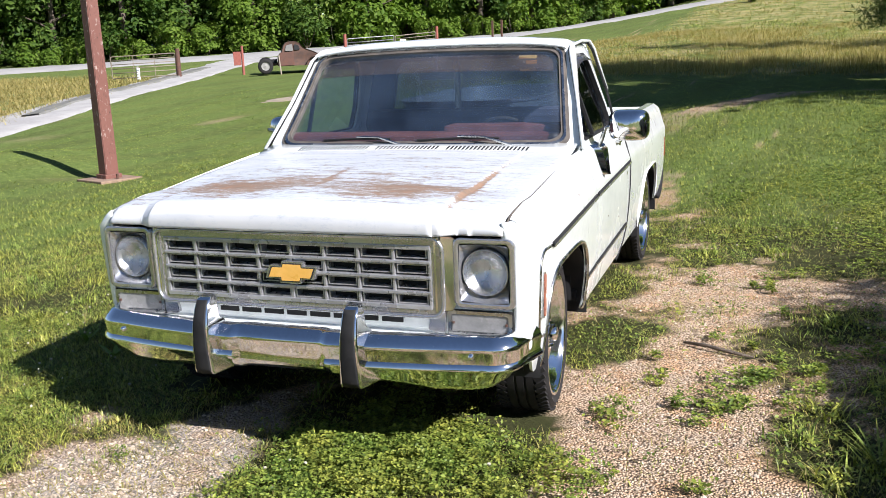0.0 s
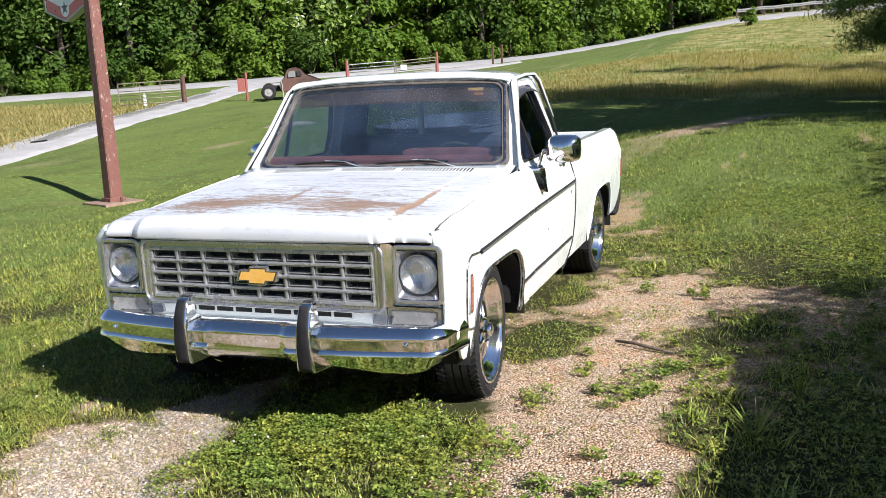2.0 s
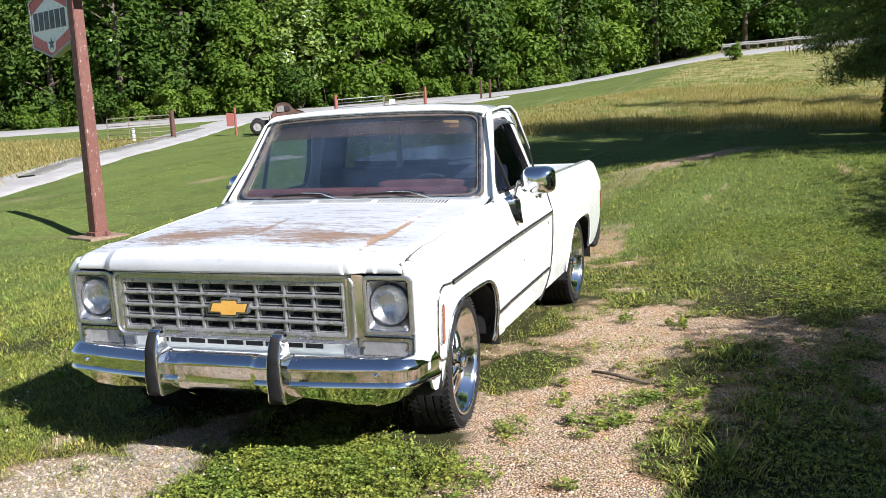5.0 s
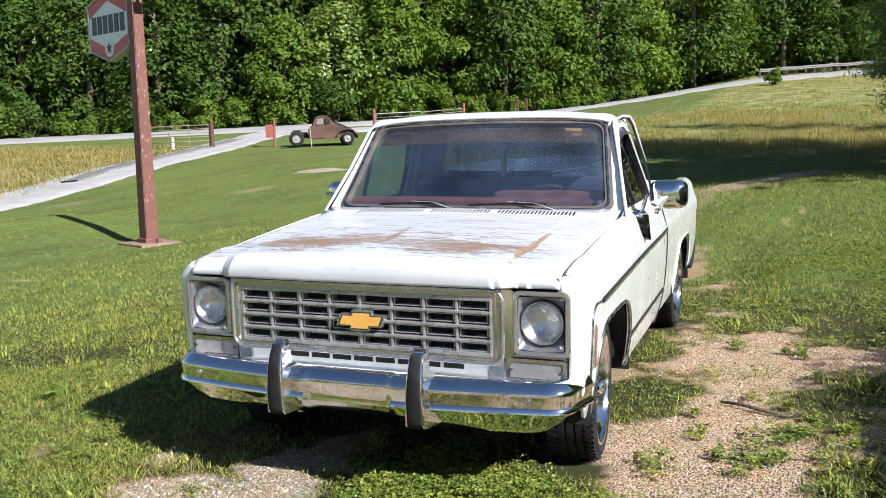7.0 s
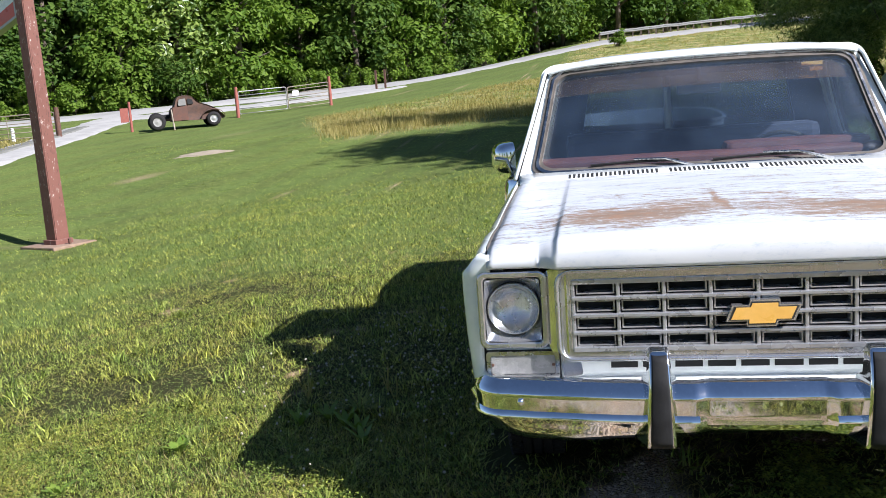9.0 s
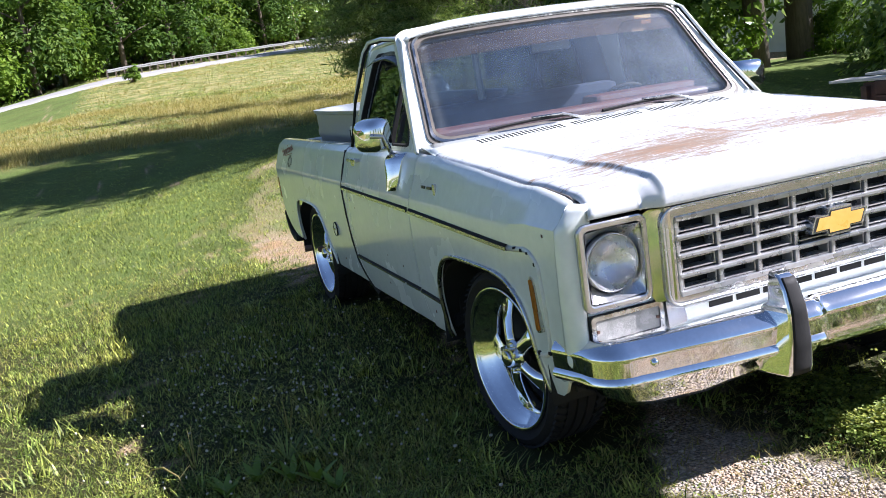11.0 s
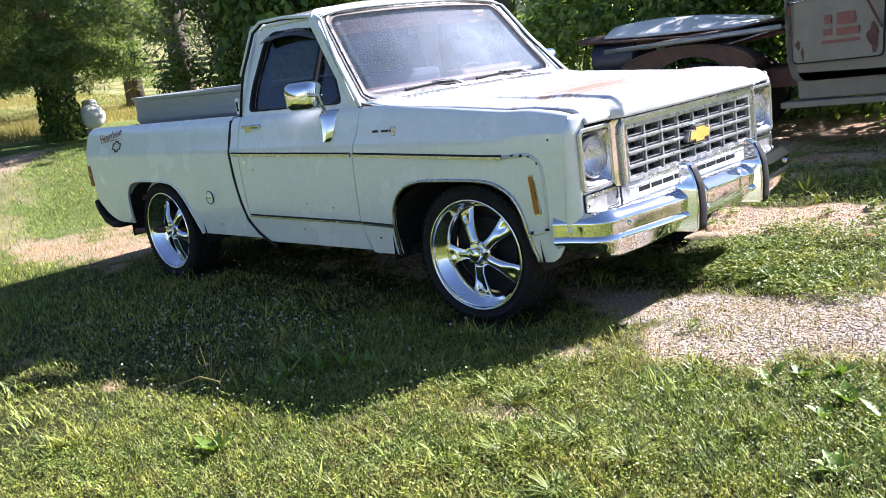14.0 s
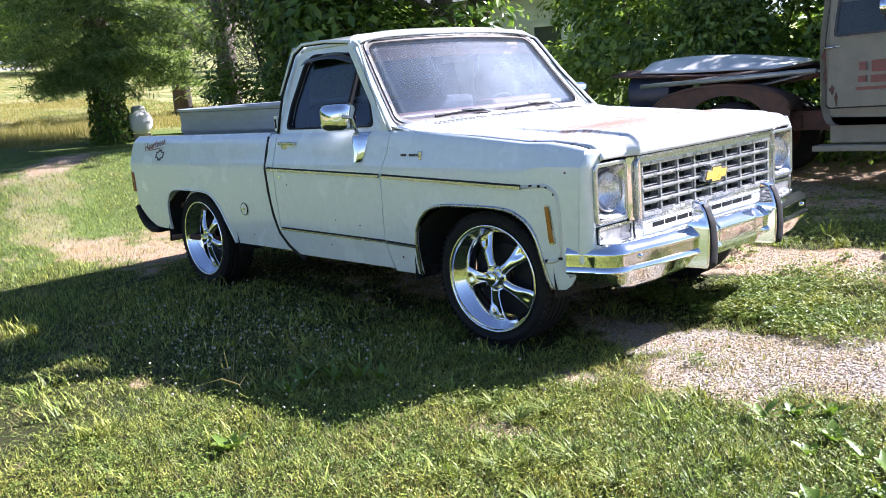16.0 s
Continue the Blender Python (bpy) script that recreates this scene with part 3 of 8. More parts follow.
SIDE = [(0.30, 0.945), (0.36, 0.965), (0.50, 0.985), (0.70, 0.997), (0.86, 1.000), (0.925, 0.998), (0.95, 0.988), (1.0, 0.972), (1.06, 0.955), (1.095, 0.942), (1.115, 0.925), (1.125, 0.905)]
LEVELS = [0.74, 0.79, 0.84, 0.875, 0.90, 0.925, 0.94, 0.955, 0.98, 1.02, 1.06, 1.085, 1.1]
ARCH_F = [(-0.46, 0.34), (-0.435, 0.42), (-0.405, 0.55), (-0.365, 0.635), (-0.30, 0.69), (-0.2, 0.719), (0.0, 0.725), (0.22, 0.72), (0.33, 0.695), (0.41, 0.635), (0.455, 0.55), (0.468, 0.45), (0.47, 0.33)]
ARCH_F = [(y * 1.025, z + 0.012 * (z > 0.45)) for y, z in ARCH_F]
ARCH_R = [(2.47, 0.36), (2.53, 0.49), (2.60, 0.60), (2.68, 0.68), (2.78, 0.715), (3.0, 0.725), (3.24, 0.722), (3.34, 0.69), (3.40, 0.62), (3.425, 0.53), (3.43, 0.42)]


def eased(pts, n=4):
    """The same line through the points, with smooth bends."""
    P_ = np.array([pts[0]] + list(pts) + [pts[-1]], float)
    out = []
    for k in range(1, len(P_) - 2):
        p0, p1, p2, p3 = P_[k - 1:k + 3]
        for j in range(n):
            f = j / n
            q = 0.5 * (2 * p1 + (p2 - p0) * f + (2 * p0 - 5 * p1 + 4 * p2 - p3) * f ** 2 + (3 * p1 - p0 - 3 * p2 + p3) * f ** 3)
            out.append((float(q[0]), float(q[1])))
    return out + [tuple(pts[-1])]


ARCH_F, ARCH_R = eased(ARCH_F), eased(ARCH_R)
GAP = [(0.30, 1.64), (0.34, 1.70), (0.40, 1.79), (0.48, 1.865), (0.60, 1.905), (0.75, 1.925), (0.90, 1.935), (1.12, 1.94)]


def gap(z):
    return curve(GAP, z)


def skin(name, ys, low, top, side, shift=None, material=WHITE, thick=0.012, label="", parent=None, prof=SIDE):
    """A body side panel: columns at ys from low(y) to top(y), bulged by prof; side is -1 or 1."""
    bm = bmesh.new()
    cols = []
    for y in ys:
        lo, hi = low(y), top(y)
        zs = [lo + (0.74 - lo) * k / 7 for k in range(7)] + [z for z in LEVELS if z < hi - 0.012] + [hi]
        full = 7 + len(LEVELS) + 1
        while len(zs) < full:
            zs.insert(-1, zs[-2] + (hi - zs[-2]) * 0.5)
        cols.append([bm.verts.new((side * curve(prof, z + (1.12 - hi if z > 0.93 and hi < 1.118 else 0) * max(0, (z - 0.93) / (hi - 0.93))), shift(y, z) if shift else y, z)) for z in zs])
    for a, b in zip(cols, cols[1:]):
        for k in range(len(a) - 1):
            bm.faces.new((a[k], b[k], b[k + 1], a[k + 1]))
    ob = part(name, bm, material, parent or truck, label)
    auto(ob, 28)
    bm = bmesh.new()
    bm.from_mesh(ob.data)
    out = sum((f.normal.x for f in bm.faces)) * side
    if out < 0:
        bmesh.ops.reverse_faces(bm, faces=bm.faces)
        bm.to_mesh(ob.data)
    bm.free()
    return solid(ob, thick)


def cols(a, b, arch=None, step=0.06):
    ys = set(np.round(np.linspace(a, b, max(2, int((b - a) / step) + 1)), 4))
    if arch:
        lo, hi = arch[0][0], arch[-1][0]
        ys = {y for y in ys if not lo - 0.02 < y < hi + 0.02}
        for (y0, z0), (y1, z1) in zip(arch, arch[1:]):
            ys.add(round(y0, 4))
        ys |= {hi, lo - 0.004, hi + 0.004, lo - 0.03, hi + 0.03}
    return sorted(y for y in ys if a - 1e-6 <= y <= b + 1e-6)


def fender_top(y):
    return curve([(-0.74, 0.995), (-0.66, 1.012), (-0.3, 1.05), (0.1, 1.085), (0.5, 1.117), (0.8, 1.12)], y)


def fender_low(y):
    if ARCH_F[0][0] <= y <= ARCH_F[-1][0]:
        return curve(ARCH_F, y)
    return curve([(-0.72, 0.43), (-0.68, 0.375), (-0.60, 0.345), (-0.46, 0.335)], y) if y < 0 else 0.33


def bed_low(y):
    if ARCH_R[0][0] <= y <= ARCH_R[-1][0]:
        return curve(ARCH_R, y)
    return 0.365 if y < 3 else curve([(3.43, 0.40), (3.72, 0.405), (3.84, 0.43), (3.92, 0.475), (3.98, 0.55)], y)


def fender_shift(y, z):
    """The front edge leans, the rear edge follows the door."""
    rear = curve([(0.33, 0.71), (0.5, 0.755), (0.87, 0.728), (1.0, 0.69), (1.12, 0.655)], z)
    front = curve([(0.33, -0.62), (0.5, -0.665), (0.66, -0.69), (0.95, -0.715), (1.0, -0.70)], z)
    w = min(1, max(0, (y - 0.5) / 0.23))
    v = min(1, max(0, (-0.5 - y) / 0.22))
    return y + w * (rear - 0.73) + v * (front + 0.72)


def door_shift(y, z):
    f = curve([(0.33, 0.716), (0.5, 0.761), (0.87, 0.734), (1.0, 0.696), (1.12, 0.661)], z)
    r = min(1.835, gap(z) - 0.03)
    return f + (r - f) * (y - 0.73) / (1.83 - 0.73)


def corner_shift(y, z):
    f, r = min(1.841, gap(z) - 0.024), gap(z) - 0.012
    return f + (r - f) * y


def bed_shift(y, z):
    w = max(0, 1 - (y - 1.95) / 0.45)
    tail = min(1, max(0, (y - 3.5) / 0.48))
    e = curve([(0.42, 3.84), (0.6, 3.93), (0.84, 3.965), (0.95, 3.985), (1.05, 3.98), (1.12, 3.95)], z)
    return y + w * (gap(z) + 0.012 - 1.95) + tail * (e - 3.98)


for s, nm in ((1, "fender"), (-1, "fender")):
    skin(nm, cols(-0.72, 0.73, ARCH_F), fender_low, fender_top, s, fender_shift)
    # front return of the fender, rolled in behind the headlight bezel
    def nose(u, v, s=s):
        z = 0.475 + 0.52 * v
        zz = z + (0.12 if z > 0.93 else 0) * max(0, (z - 0.93) / 0.065)
        x0 = curve(SIDE, zz)
        y0 = curve([(0.33, -0.62), (0.5, -0.665), (0.66, -0.69), (0.95, -0.715), (1.0, -0.70)], z)
        x1, y1 = (0.935, -0.738) if z < 0.925 else (0.895, -0.748)
        a = u * math.pi / 2
        return (s * (x1 + (x0 - x1) * math.cos(a)), y0 + (y1 - y0) * math.sin(a), z)
    solid(part("fender_nose", grid(nose, np.linspace(0, 1, 8), np.linspace(0, 1, 24)), WHITE, truck, smooth=True), 0.006, 0)
doors = {}
for s in (1, -1):
    doors[s] = skin("door", cols(0.73, 1.83, None, 0.1), lambda y: 0.345, lambda y: 1.12, s, door_shift, label="white door with chrome mirror and trim strips")
    skin("cab_corner", [0.0, 0.5, 1.0], lambda y: 0.345, lambda y: 1.12, s, corner_shift)
    skin("bed_side", cols(1.95, 3.98, ARCH_R), bed_low, lambda y: 1.125, s, bed_shift)
    bm = bmesh.new()
    pipe(bm, [(s * (curve(SIDE, z) - 0.012), gap(z), z) for z in (0.31, 0.34, 0.4, 0.48, 0.6, 0.75, 0.9, 1.0, 1.1)], 0.019, 8)
    part("gap_seal", bm, RUBBER, truck, "dark rubber seal between cab and bed")

# wheel arch mouldings
for s in (1, -1):
    for arch, flare in ((ARCH_F, 0.012), (ARCH_R, 0.006)):
        bm = bmesh.new()
        pts = [(s * (curve(SIDE, z) + 0.004), y, z) for y, z in arch]
        pipe(bm, pts, flare * 0.55 + 0.003, 8)
        part("arch_moulding", bm, CHROME_OLD if flare > 0.01 else WHITE, truck, "thin dull bright wheel-arch moulding", smooth=True)
    # inner wheel wells
    for yc, a, b in ((0.0, -0.5, 0.52), (2.97, 2.42, 3.48)):
        bm = bmesh.new()
        def well(u, v, yc=yc, a=a, b=b, s=s):
            ang = math.pi * u
            return (s * (0.978 - 0.47 * v), (a + b) / 2 - math.cos(ang) * (b - a) / 2, 0.30 + 0.45 * math.sin(ang) ** 0.6)
        bm = grid(well, np.linspace(0, 1, 21), [0, 0.3, 1])
        part("wheel_well", bm, BLACK, truck, "black inner wheel housing", smooth=True)

# underbody and inner walls
part("frame_rail", boxes(((-0.52, -0.6, 0.30), (-0.40, 3.8, 0.44)), bevel=0.01), BLACK, truck)
part("frame_rail", boxes(((0.40, -0.6, 0.30), (0.52, 3.8, 0.44)), bevel=0.01), BLACK, truck)
part("floor_pan", boxes(((-0.93, 0.5, 0.36), (0.93, 1.9, 0.42)), ((-0.56, -0.62, 0.42), (0.56, 0.52, 0.52)), bevel=0.01), BLACK, truck)
part("firewall", boxes(((-0.9, 0.5, 0.40), (0.9, 0.55, 1.08))), BLACK, truck)
# black boxes added to keep sunlight from passing under the nose
part("splash_pan", boxes(((-0.86, -0.69, 0.34), (0.86, -0.63, 0.53)), ((-0.80, -0.66, 0.34), (0.80, -0.5, 0.38)), bevel=0.01), BLACK, truck)
part("rocker", boxes(((-0.86, 0.48, 0.31), (-0.78, 1.68, 0.36)), bevel=0.012), BLACK, truck)
part("rocker", boxes(((0.78, 0.48, 0.31), (0.86, 1.68, 0.36)), bevel=0.012), BLACK, truck)
part("bed_floor", boxes(((-0.88, 1.97, 0.56), (0.88, 3.93, 0.60))), RUST_DARK, truck)
part("bed_front_wall", boxes(((-0.93, 1.965, 0.45), (0.93, 2.0, 1.10))), WHITE, truck)
part("tailgate", boxes(((-0.80, 3.93, 0.46), (0.80, 3.975, 1.10)), bevel=0.012), WHITE, truck)
for s in (1, -1):
    # bed rail turned inward on top
    bm = grid(lambda u, v: (s * (0.905 - 0.075 * u), 1.955 + 1.99 * v, 1.125 - 0.03 * max(0, u - 0.75) * 4), [0, 0.1, 0.75, 0.85, 1.0], np.linspace(0, 1, 9))
    solid(part("bed_rail", bm, WHITE, truck), 0.006, 0)
    part("bed_inner_wall", boxes(((s * 0.85, 1.98, 0.58), (s * 0.83, 3.93, 1.10))), WHITE, truck)
    part("tail_light", boxes(((s * 0.92, 3.925, 0.685), (s * 1.0005, 3.99, 0.85)), bevel=0.008), RED_LENS, truck, "red tail lamp wrapping the bed corner")
    # rear bumper ends
    TAIL = [(0, 3.66, 0.392), (0.25, 3.78, 0.392), (0.5, 3.88, 0.425), (0.75, 3.955, 0.49), (1, 3.995, 0.575)]
    bm = grid(lambda u, v: (s * (0.62 + 0.385 * v - 0.02 * max(0, v - 0.8) * 5), curve([(k, y) for k, y, z in TAIL], u) + 0.012, curve([(k, z) for k, y, z in TAIL], u) - 0.012), np.linspace(0, 1, 13), [0, 0.5, 0.8, 0.93, 1])
    solid(part("rear_bumper_end", bm, RUBBER, truck, "black rear bumper end curving round the bed corner", smooth=True), 0.045, 0)
part("rear_bumper", boxes(((-0.82, 4.03, 0.40), (0.82, 4.09, 0.56)), bevel=0.02), CHROME_OLD, truck)
bm = bmesh.new()
pipe(bm, [(-0.86, 2.9, 0.34), (-0.92, 3.35, 0.34), (-0.97, 3.44, 0.335)], 0.022, 12)
part("exhaust_pipe", bm, RUST_DARK, truck, "rusty side exhaust tip", smooth=True)


# hood: raised centre with a crease each side, lip at the front
def hood_point(u, v):
    """u across from -1 to 1, v from the front lip (0) to the cowl (1)."""
    x = u * 0.904
    y0 = -0.757 - 0.040 * (1 - float(sstep(0.655, 0.735, abs(x)))) - 0.012 * (1 - (x / 0.65) ** 2 if abs(x) < 0.65 else 0)
    centre = 1 - float(sstep(0.648, 0.676, abs(x)))
    base = curve([(-0.72, 1.0), (-0.66, 1.018), (-0.3, 1.052), (0.1, 1.085), (0.62, 1.118)], -0.72 + 1.34 * max(v, 0))
    crown = 0.017 * centre * (1 - 0.8 * v) + (0.026 - 0.012 * v) * (1 - (x / 0.9) ** 2)
    edge = -0.012 * float(sstep(0.875, 0.904, abs(x)))
    y = y0 + (0.53 - y0) * v
    z = base + crown + edge
    k = 0.04
    if v < k:
        t = 1 - v / k
        z -= 0.020 * t * t + 0.002 * t
    return x, y, z


us = np.unique(np.concatenate([np.linspace(-1, 1, 81), np.linspace(-0.85, -0.70, 22), np.linspace(0.70, 0.85, 22)]))
vs = np.concatenate([np.linspace(0, 0.1, 8), np.linspace(0.12, 1, 60)])


def hood_full(u, v):
    if v >= 0:
        return hood_point(u, v)
    x, y, z = hood_point(u, 0)
    low = 0.945
    return x, y - 0.006 * math.sin(math.pi * -v) + 0.004 * v, z + (z - low) * v


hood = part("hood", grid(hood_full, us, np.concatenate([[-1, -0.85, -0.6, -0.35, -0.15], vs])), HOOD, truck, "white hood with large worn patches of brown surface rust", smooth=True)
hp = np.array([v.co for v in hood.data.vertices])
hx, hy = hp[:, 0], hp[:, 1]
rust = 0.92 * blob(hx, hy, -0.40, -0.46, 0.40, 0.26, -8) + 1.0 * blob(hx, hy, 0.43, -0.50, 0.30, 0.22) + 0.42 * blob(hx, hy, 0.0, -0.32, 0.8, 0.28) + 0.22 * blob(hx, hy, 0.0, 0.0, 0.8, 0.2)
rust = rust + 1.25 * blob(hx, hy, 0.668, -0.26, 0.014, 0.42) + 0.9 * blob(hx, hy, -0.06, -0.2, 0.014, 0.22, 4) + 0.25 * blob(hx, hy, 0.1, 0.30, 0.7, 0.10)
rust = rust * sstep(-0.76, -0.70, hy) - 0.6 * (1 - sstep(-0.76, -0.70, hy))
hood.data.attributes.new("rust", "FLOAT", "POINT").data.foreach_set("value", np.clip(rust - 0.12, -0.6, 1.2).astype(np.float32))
solid(hood, 0.008)

for s in (1, -1):
    bm = bmesh.new()
    pipe(bm, [(s * 0.9085, hood_point(s, v)[1], hood_point(s, v)[2] - 0.001) for v in np.linspace(0.01, 1, 16)], 0.0048, 6)
    part("hood_seam", bm, GASKET, truck, "dark seam between hood and fender")
# inner engine bay filler so that no light leaks
part("filler_panel", boxes(((-0.80, -0.83, 0.528), (0.80, -0.68, 0.542)), bevel=0.004), WHITE, truck, "white filler panel behind the bumper")
part("radiator_support", boxes(((-0.86, -0.66, 0.50), (0.86, -0.62, 0.93)), ((-0.86, -0.66, 0.93), (0.86, 0.5, 0.95))), BLACK, truck)
for s in (1, -1):
    bm = grid(lambda u, v: (s * (0.885 + 0.03 * u), -0.70 + 1.33 * v, fender_top(-0.70 + 1.33 * v) - 0.035), [0, 0.5, 1], np.linspace(0, 1, 12))
    part("hood_gutter", bm, BLACK, truck)

# cowl with its vent slots
cowl = part("cowl_panel", grid(lambda u, v: (u * 0.90, 0.536 + 0.16 * v, 1.118 + 0.014 * (1 - u * u) + 0.030 * v), np.linspace(-1, 1, 21), [0, 0.5, 1]), WHITE, truck, smooth=True)
solid(cowl, 0.01)
for k in range(62):
    x = -0.66 + 1.32 * k / 61
    if abs(x - 0.2) < 0.025 or abs(x + 0.22) < 0.02:
        continue
    cz_ = 1.118 + 0.014 * (1 - (x / 0.9) ** 2)
    me_ob = part("cowl_slot", slab(bmesh.new(), [(0.556, cz_ + 0.0045), (0.618, cz_ + 0.0165), (0.618, cz_ + 0.0135), (0.556, cz_ + 0.0015)], lambda a, b, d, x=x: (x - 0.0056 + d, a, b), 0.0112), BLACK, cowl)

# ---- front end ----
part("nose_gap", boxes(((-0.65, -0.788, 0.9385), (0.65, -0.72, 0.9455))), BLACK, truck)
part("nose_panel", boxes(((-0.655, -0.785, 0.925), (0.655, -0.70, 0.942)), bevel=0.003), BEZEL, truck, "dull bright strip above the grille")
valance = part("valance_panel", boxes(((-0.93, -0.735, 0.50), (0.93, -0.69, 0.655)), bevel=0.012), WHITE, truck, "white lower front panel with a row of slots")
part("slot_panel", boxes(((-0.60, -0.741, 0.556), (0.62, -0.73, 0.616)), bevel=0.004), WHITE, valance, "white strip with dark slots")
for k in range(9):
    x0 = -0.49 + k * 0.109
    part("valance_slot", boxes(((x0, -0.745, 0.576), (x0 + 0.092, -0.728, 0.610))), BLACK, valance)

grille = part("grille_frame", ring_plate(bmesh.new(), round_rect(-0.655, 0.622, 0.655, 0.930, 0.03), round_rect(-0.612, 0.652, 0.612, 0.895, 0.012), lambda a, b, d: (a, -0.775 + d, b), 0.05), BEZEL, truck, "weathered bright grille surround")
m_ = grille.modifiers.new("edge", "BEVEL")
m_.width, m_.segments = 0.008, 2
bm = bmesh.new()
rim_ = [(a, -0.779, b) for a, b in round_rect(-0.664, 0.618, 0.664, 0.934, 0.05, 6)]
pipe(bm, rim_ + [rim_[0]], 0.0085, 8, False)
part("grille_rim", bm, BEZEL, grille, "bright line round the grille", smooth=True)
part("grille_backing", boxes(((-0.62, -0.72, 0.64), (0.62, -0.71, 0.90))), BLACK, grille)
for k in range(3):
    z = 0.712 + k * 0.0615
    part("grille_bar", boxes(((-0.614, -0.782, z - 0.0065), (0.614, -0.735, z + 0.0065)), bevel=0.003), GRILLE_GREY, grille)
for z in (0.6535, 0.8935):
    part("grille_bar", boxes(((-0.614, -0.780, z - 0.009), (0.614, -0.735, z + 0.009)), bevel=0.003), GRILLE_GREY, grille)
for k in range(9):
    x = -0.610 + k * 0.1525
    part("grille_post", boxes(((x - 0.0065, -0.776, 0.652), (x + 0.0065, -0.735, 0.895)), bevel=0.003), GRILLE_GREY, grille)
for r in range(4):
    for k in range(8):
        x0, x1, z0, z1 = -0.6035 + k * 0.1525, -0.464 + k * 0.1525, 0.6605 + r * 0.0612, 0.7055 + r * 0.0615
        if k == 7 or k == 0:
            x0, x1 = x0, min(x1, 0.602)
        x0, x1, z0, z1 = x0 + 0.005, x1 - 0.005, z0 + 0.004, z1 - 0.004
        part("grille_cell", ring_plate(bmesh.new(), [(x0, z0), (x1, z0), (x1, z1), (x0, z1)], [(x0 + 0.005, z0 + 0.004), (x1 - 0.005, z0 + 0.004), (x1 - 0.005, z1 - 0.004), (x0 + 0.005, z1 - 0.004)], lambda a, b, d: (a, -0.768 + d, b), 0.045), GRILLE_GREY, grille)

# unseen panel across the bay, added to stop sunlight leaking past the headlamps
part("radiator_support", boxes(((-0.93, -0.60, 0.36), (0.93, -0.585, 0.905)), bevel=0.004), BLACK, truck, "black panel added behind the grille to block light")

# emblem
bow = [(-0.118, -0.026), (-0.052, -0.026), (-0.052, -0.044), (0.040, -0.044), (0.046, -0.026), (0.098, -0.026), (0.118, 0.026), (0.052, 0.026), (0.052, 0.044), (-0.040, 0.044), (-0.046, 0.026), (-0.098, 0.026)]
emblem = part("emblem", slab(bmesh.new(), bow, lambda a, b, d: (a * 1.02 + 0.012, -0.798 + d, 0.774 + b * 1.04), 0.03), BEZEL, truck, "bright-rimmed gold emblem on the grille")
part("emblem_gap", slab(bmesh.new(), bow, lambda a, b, d: (a * 0.945 + 0.012, -0.7995 + d, 0.774 + b * 0.90), 0.01), SIGN_BLACK, emblem)
part("emblem_face", slab(bmesh.new(), bow, lambda a, b, d: (a * 0.88 + 0.012, -0.801 + d, 0.774 + b * 0.78), 0.01), GOLD, emblem)

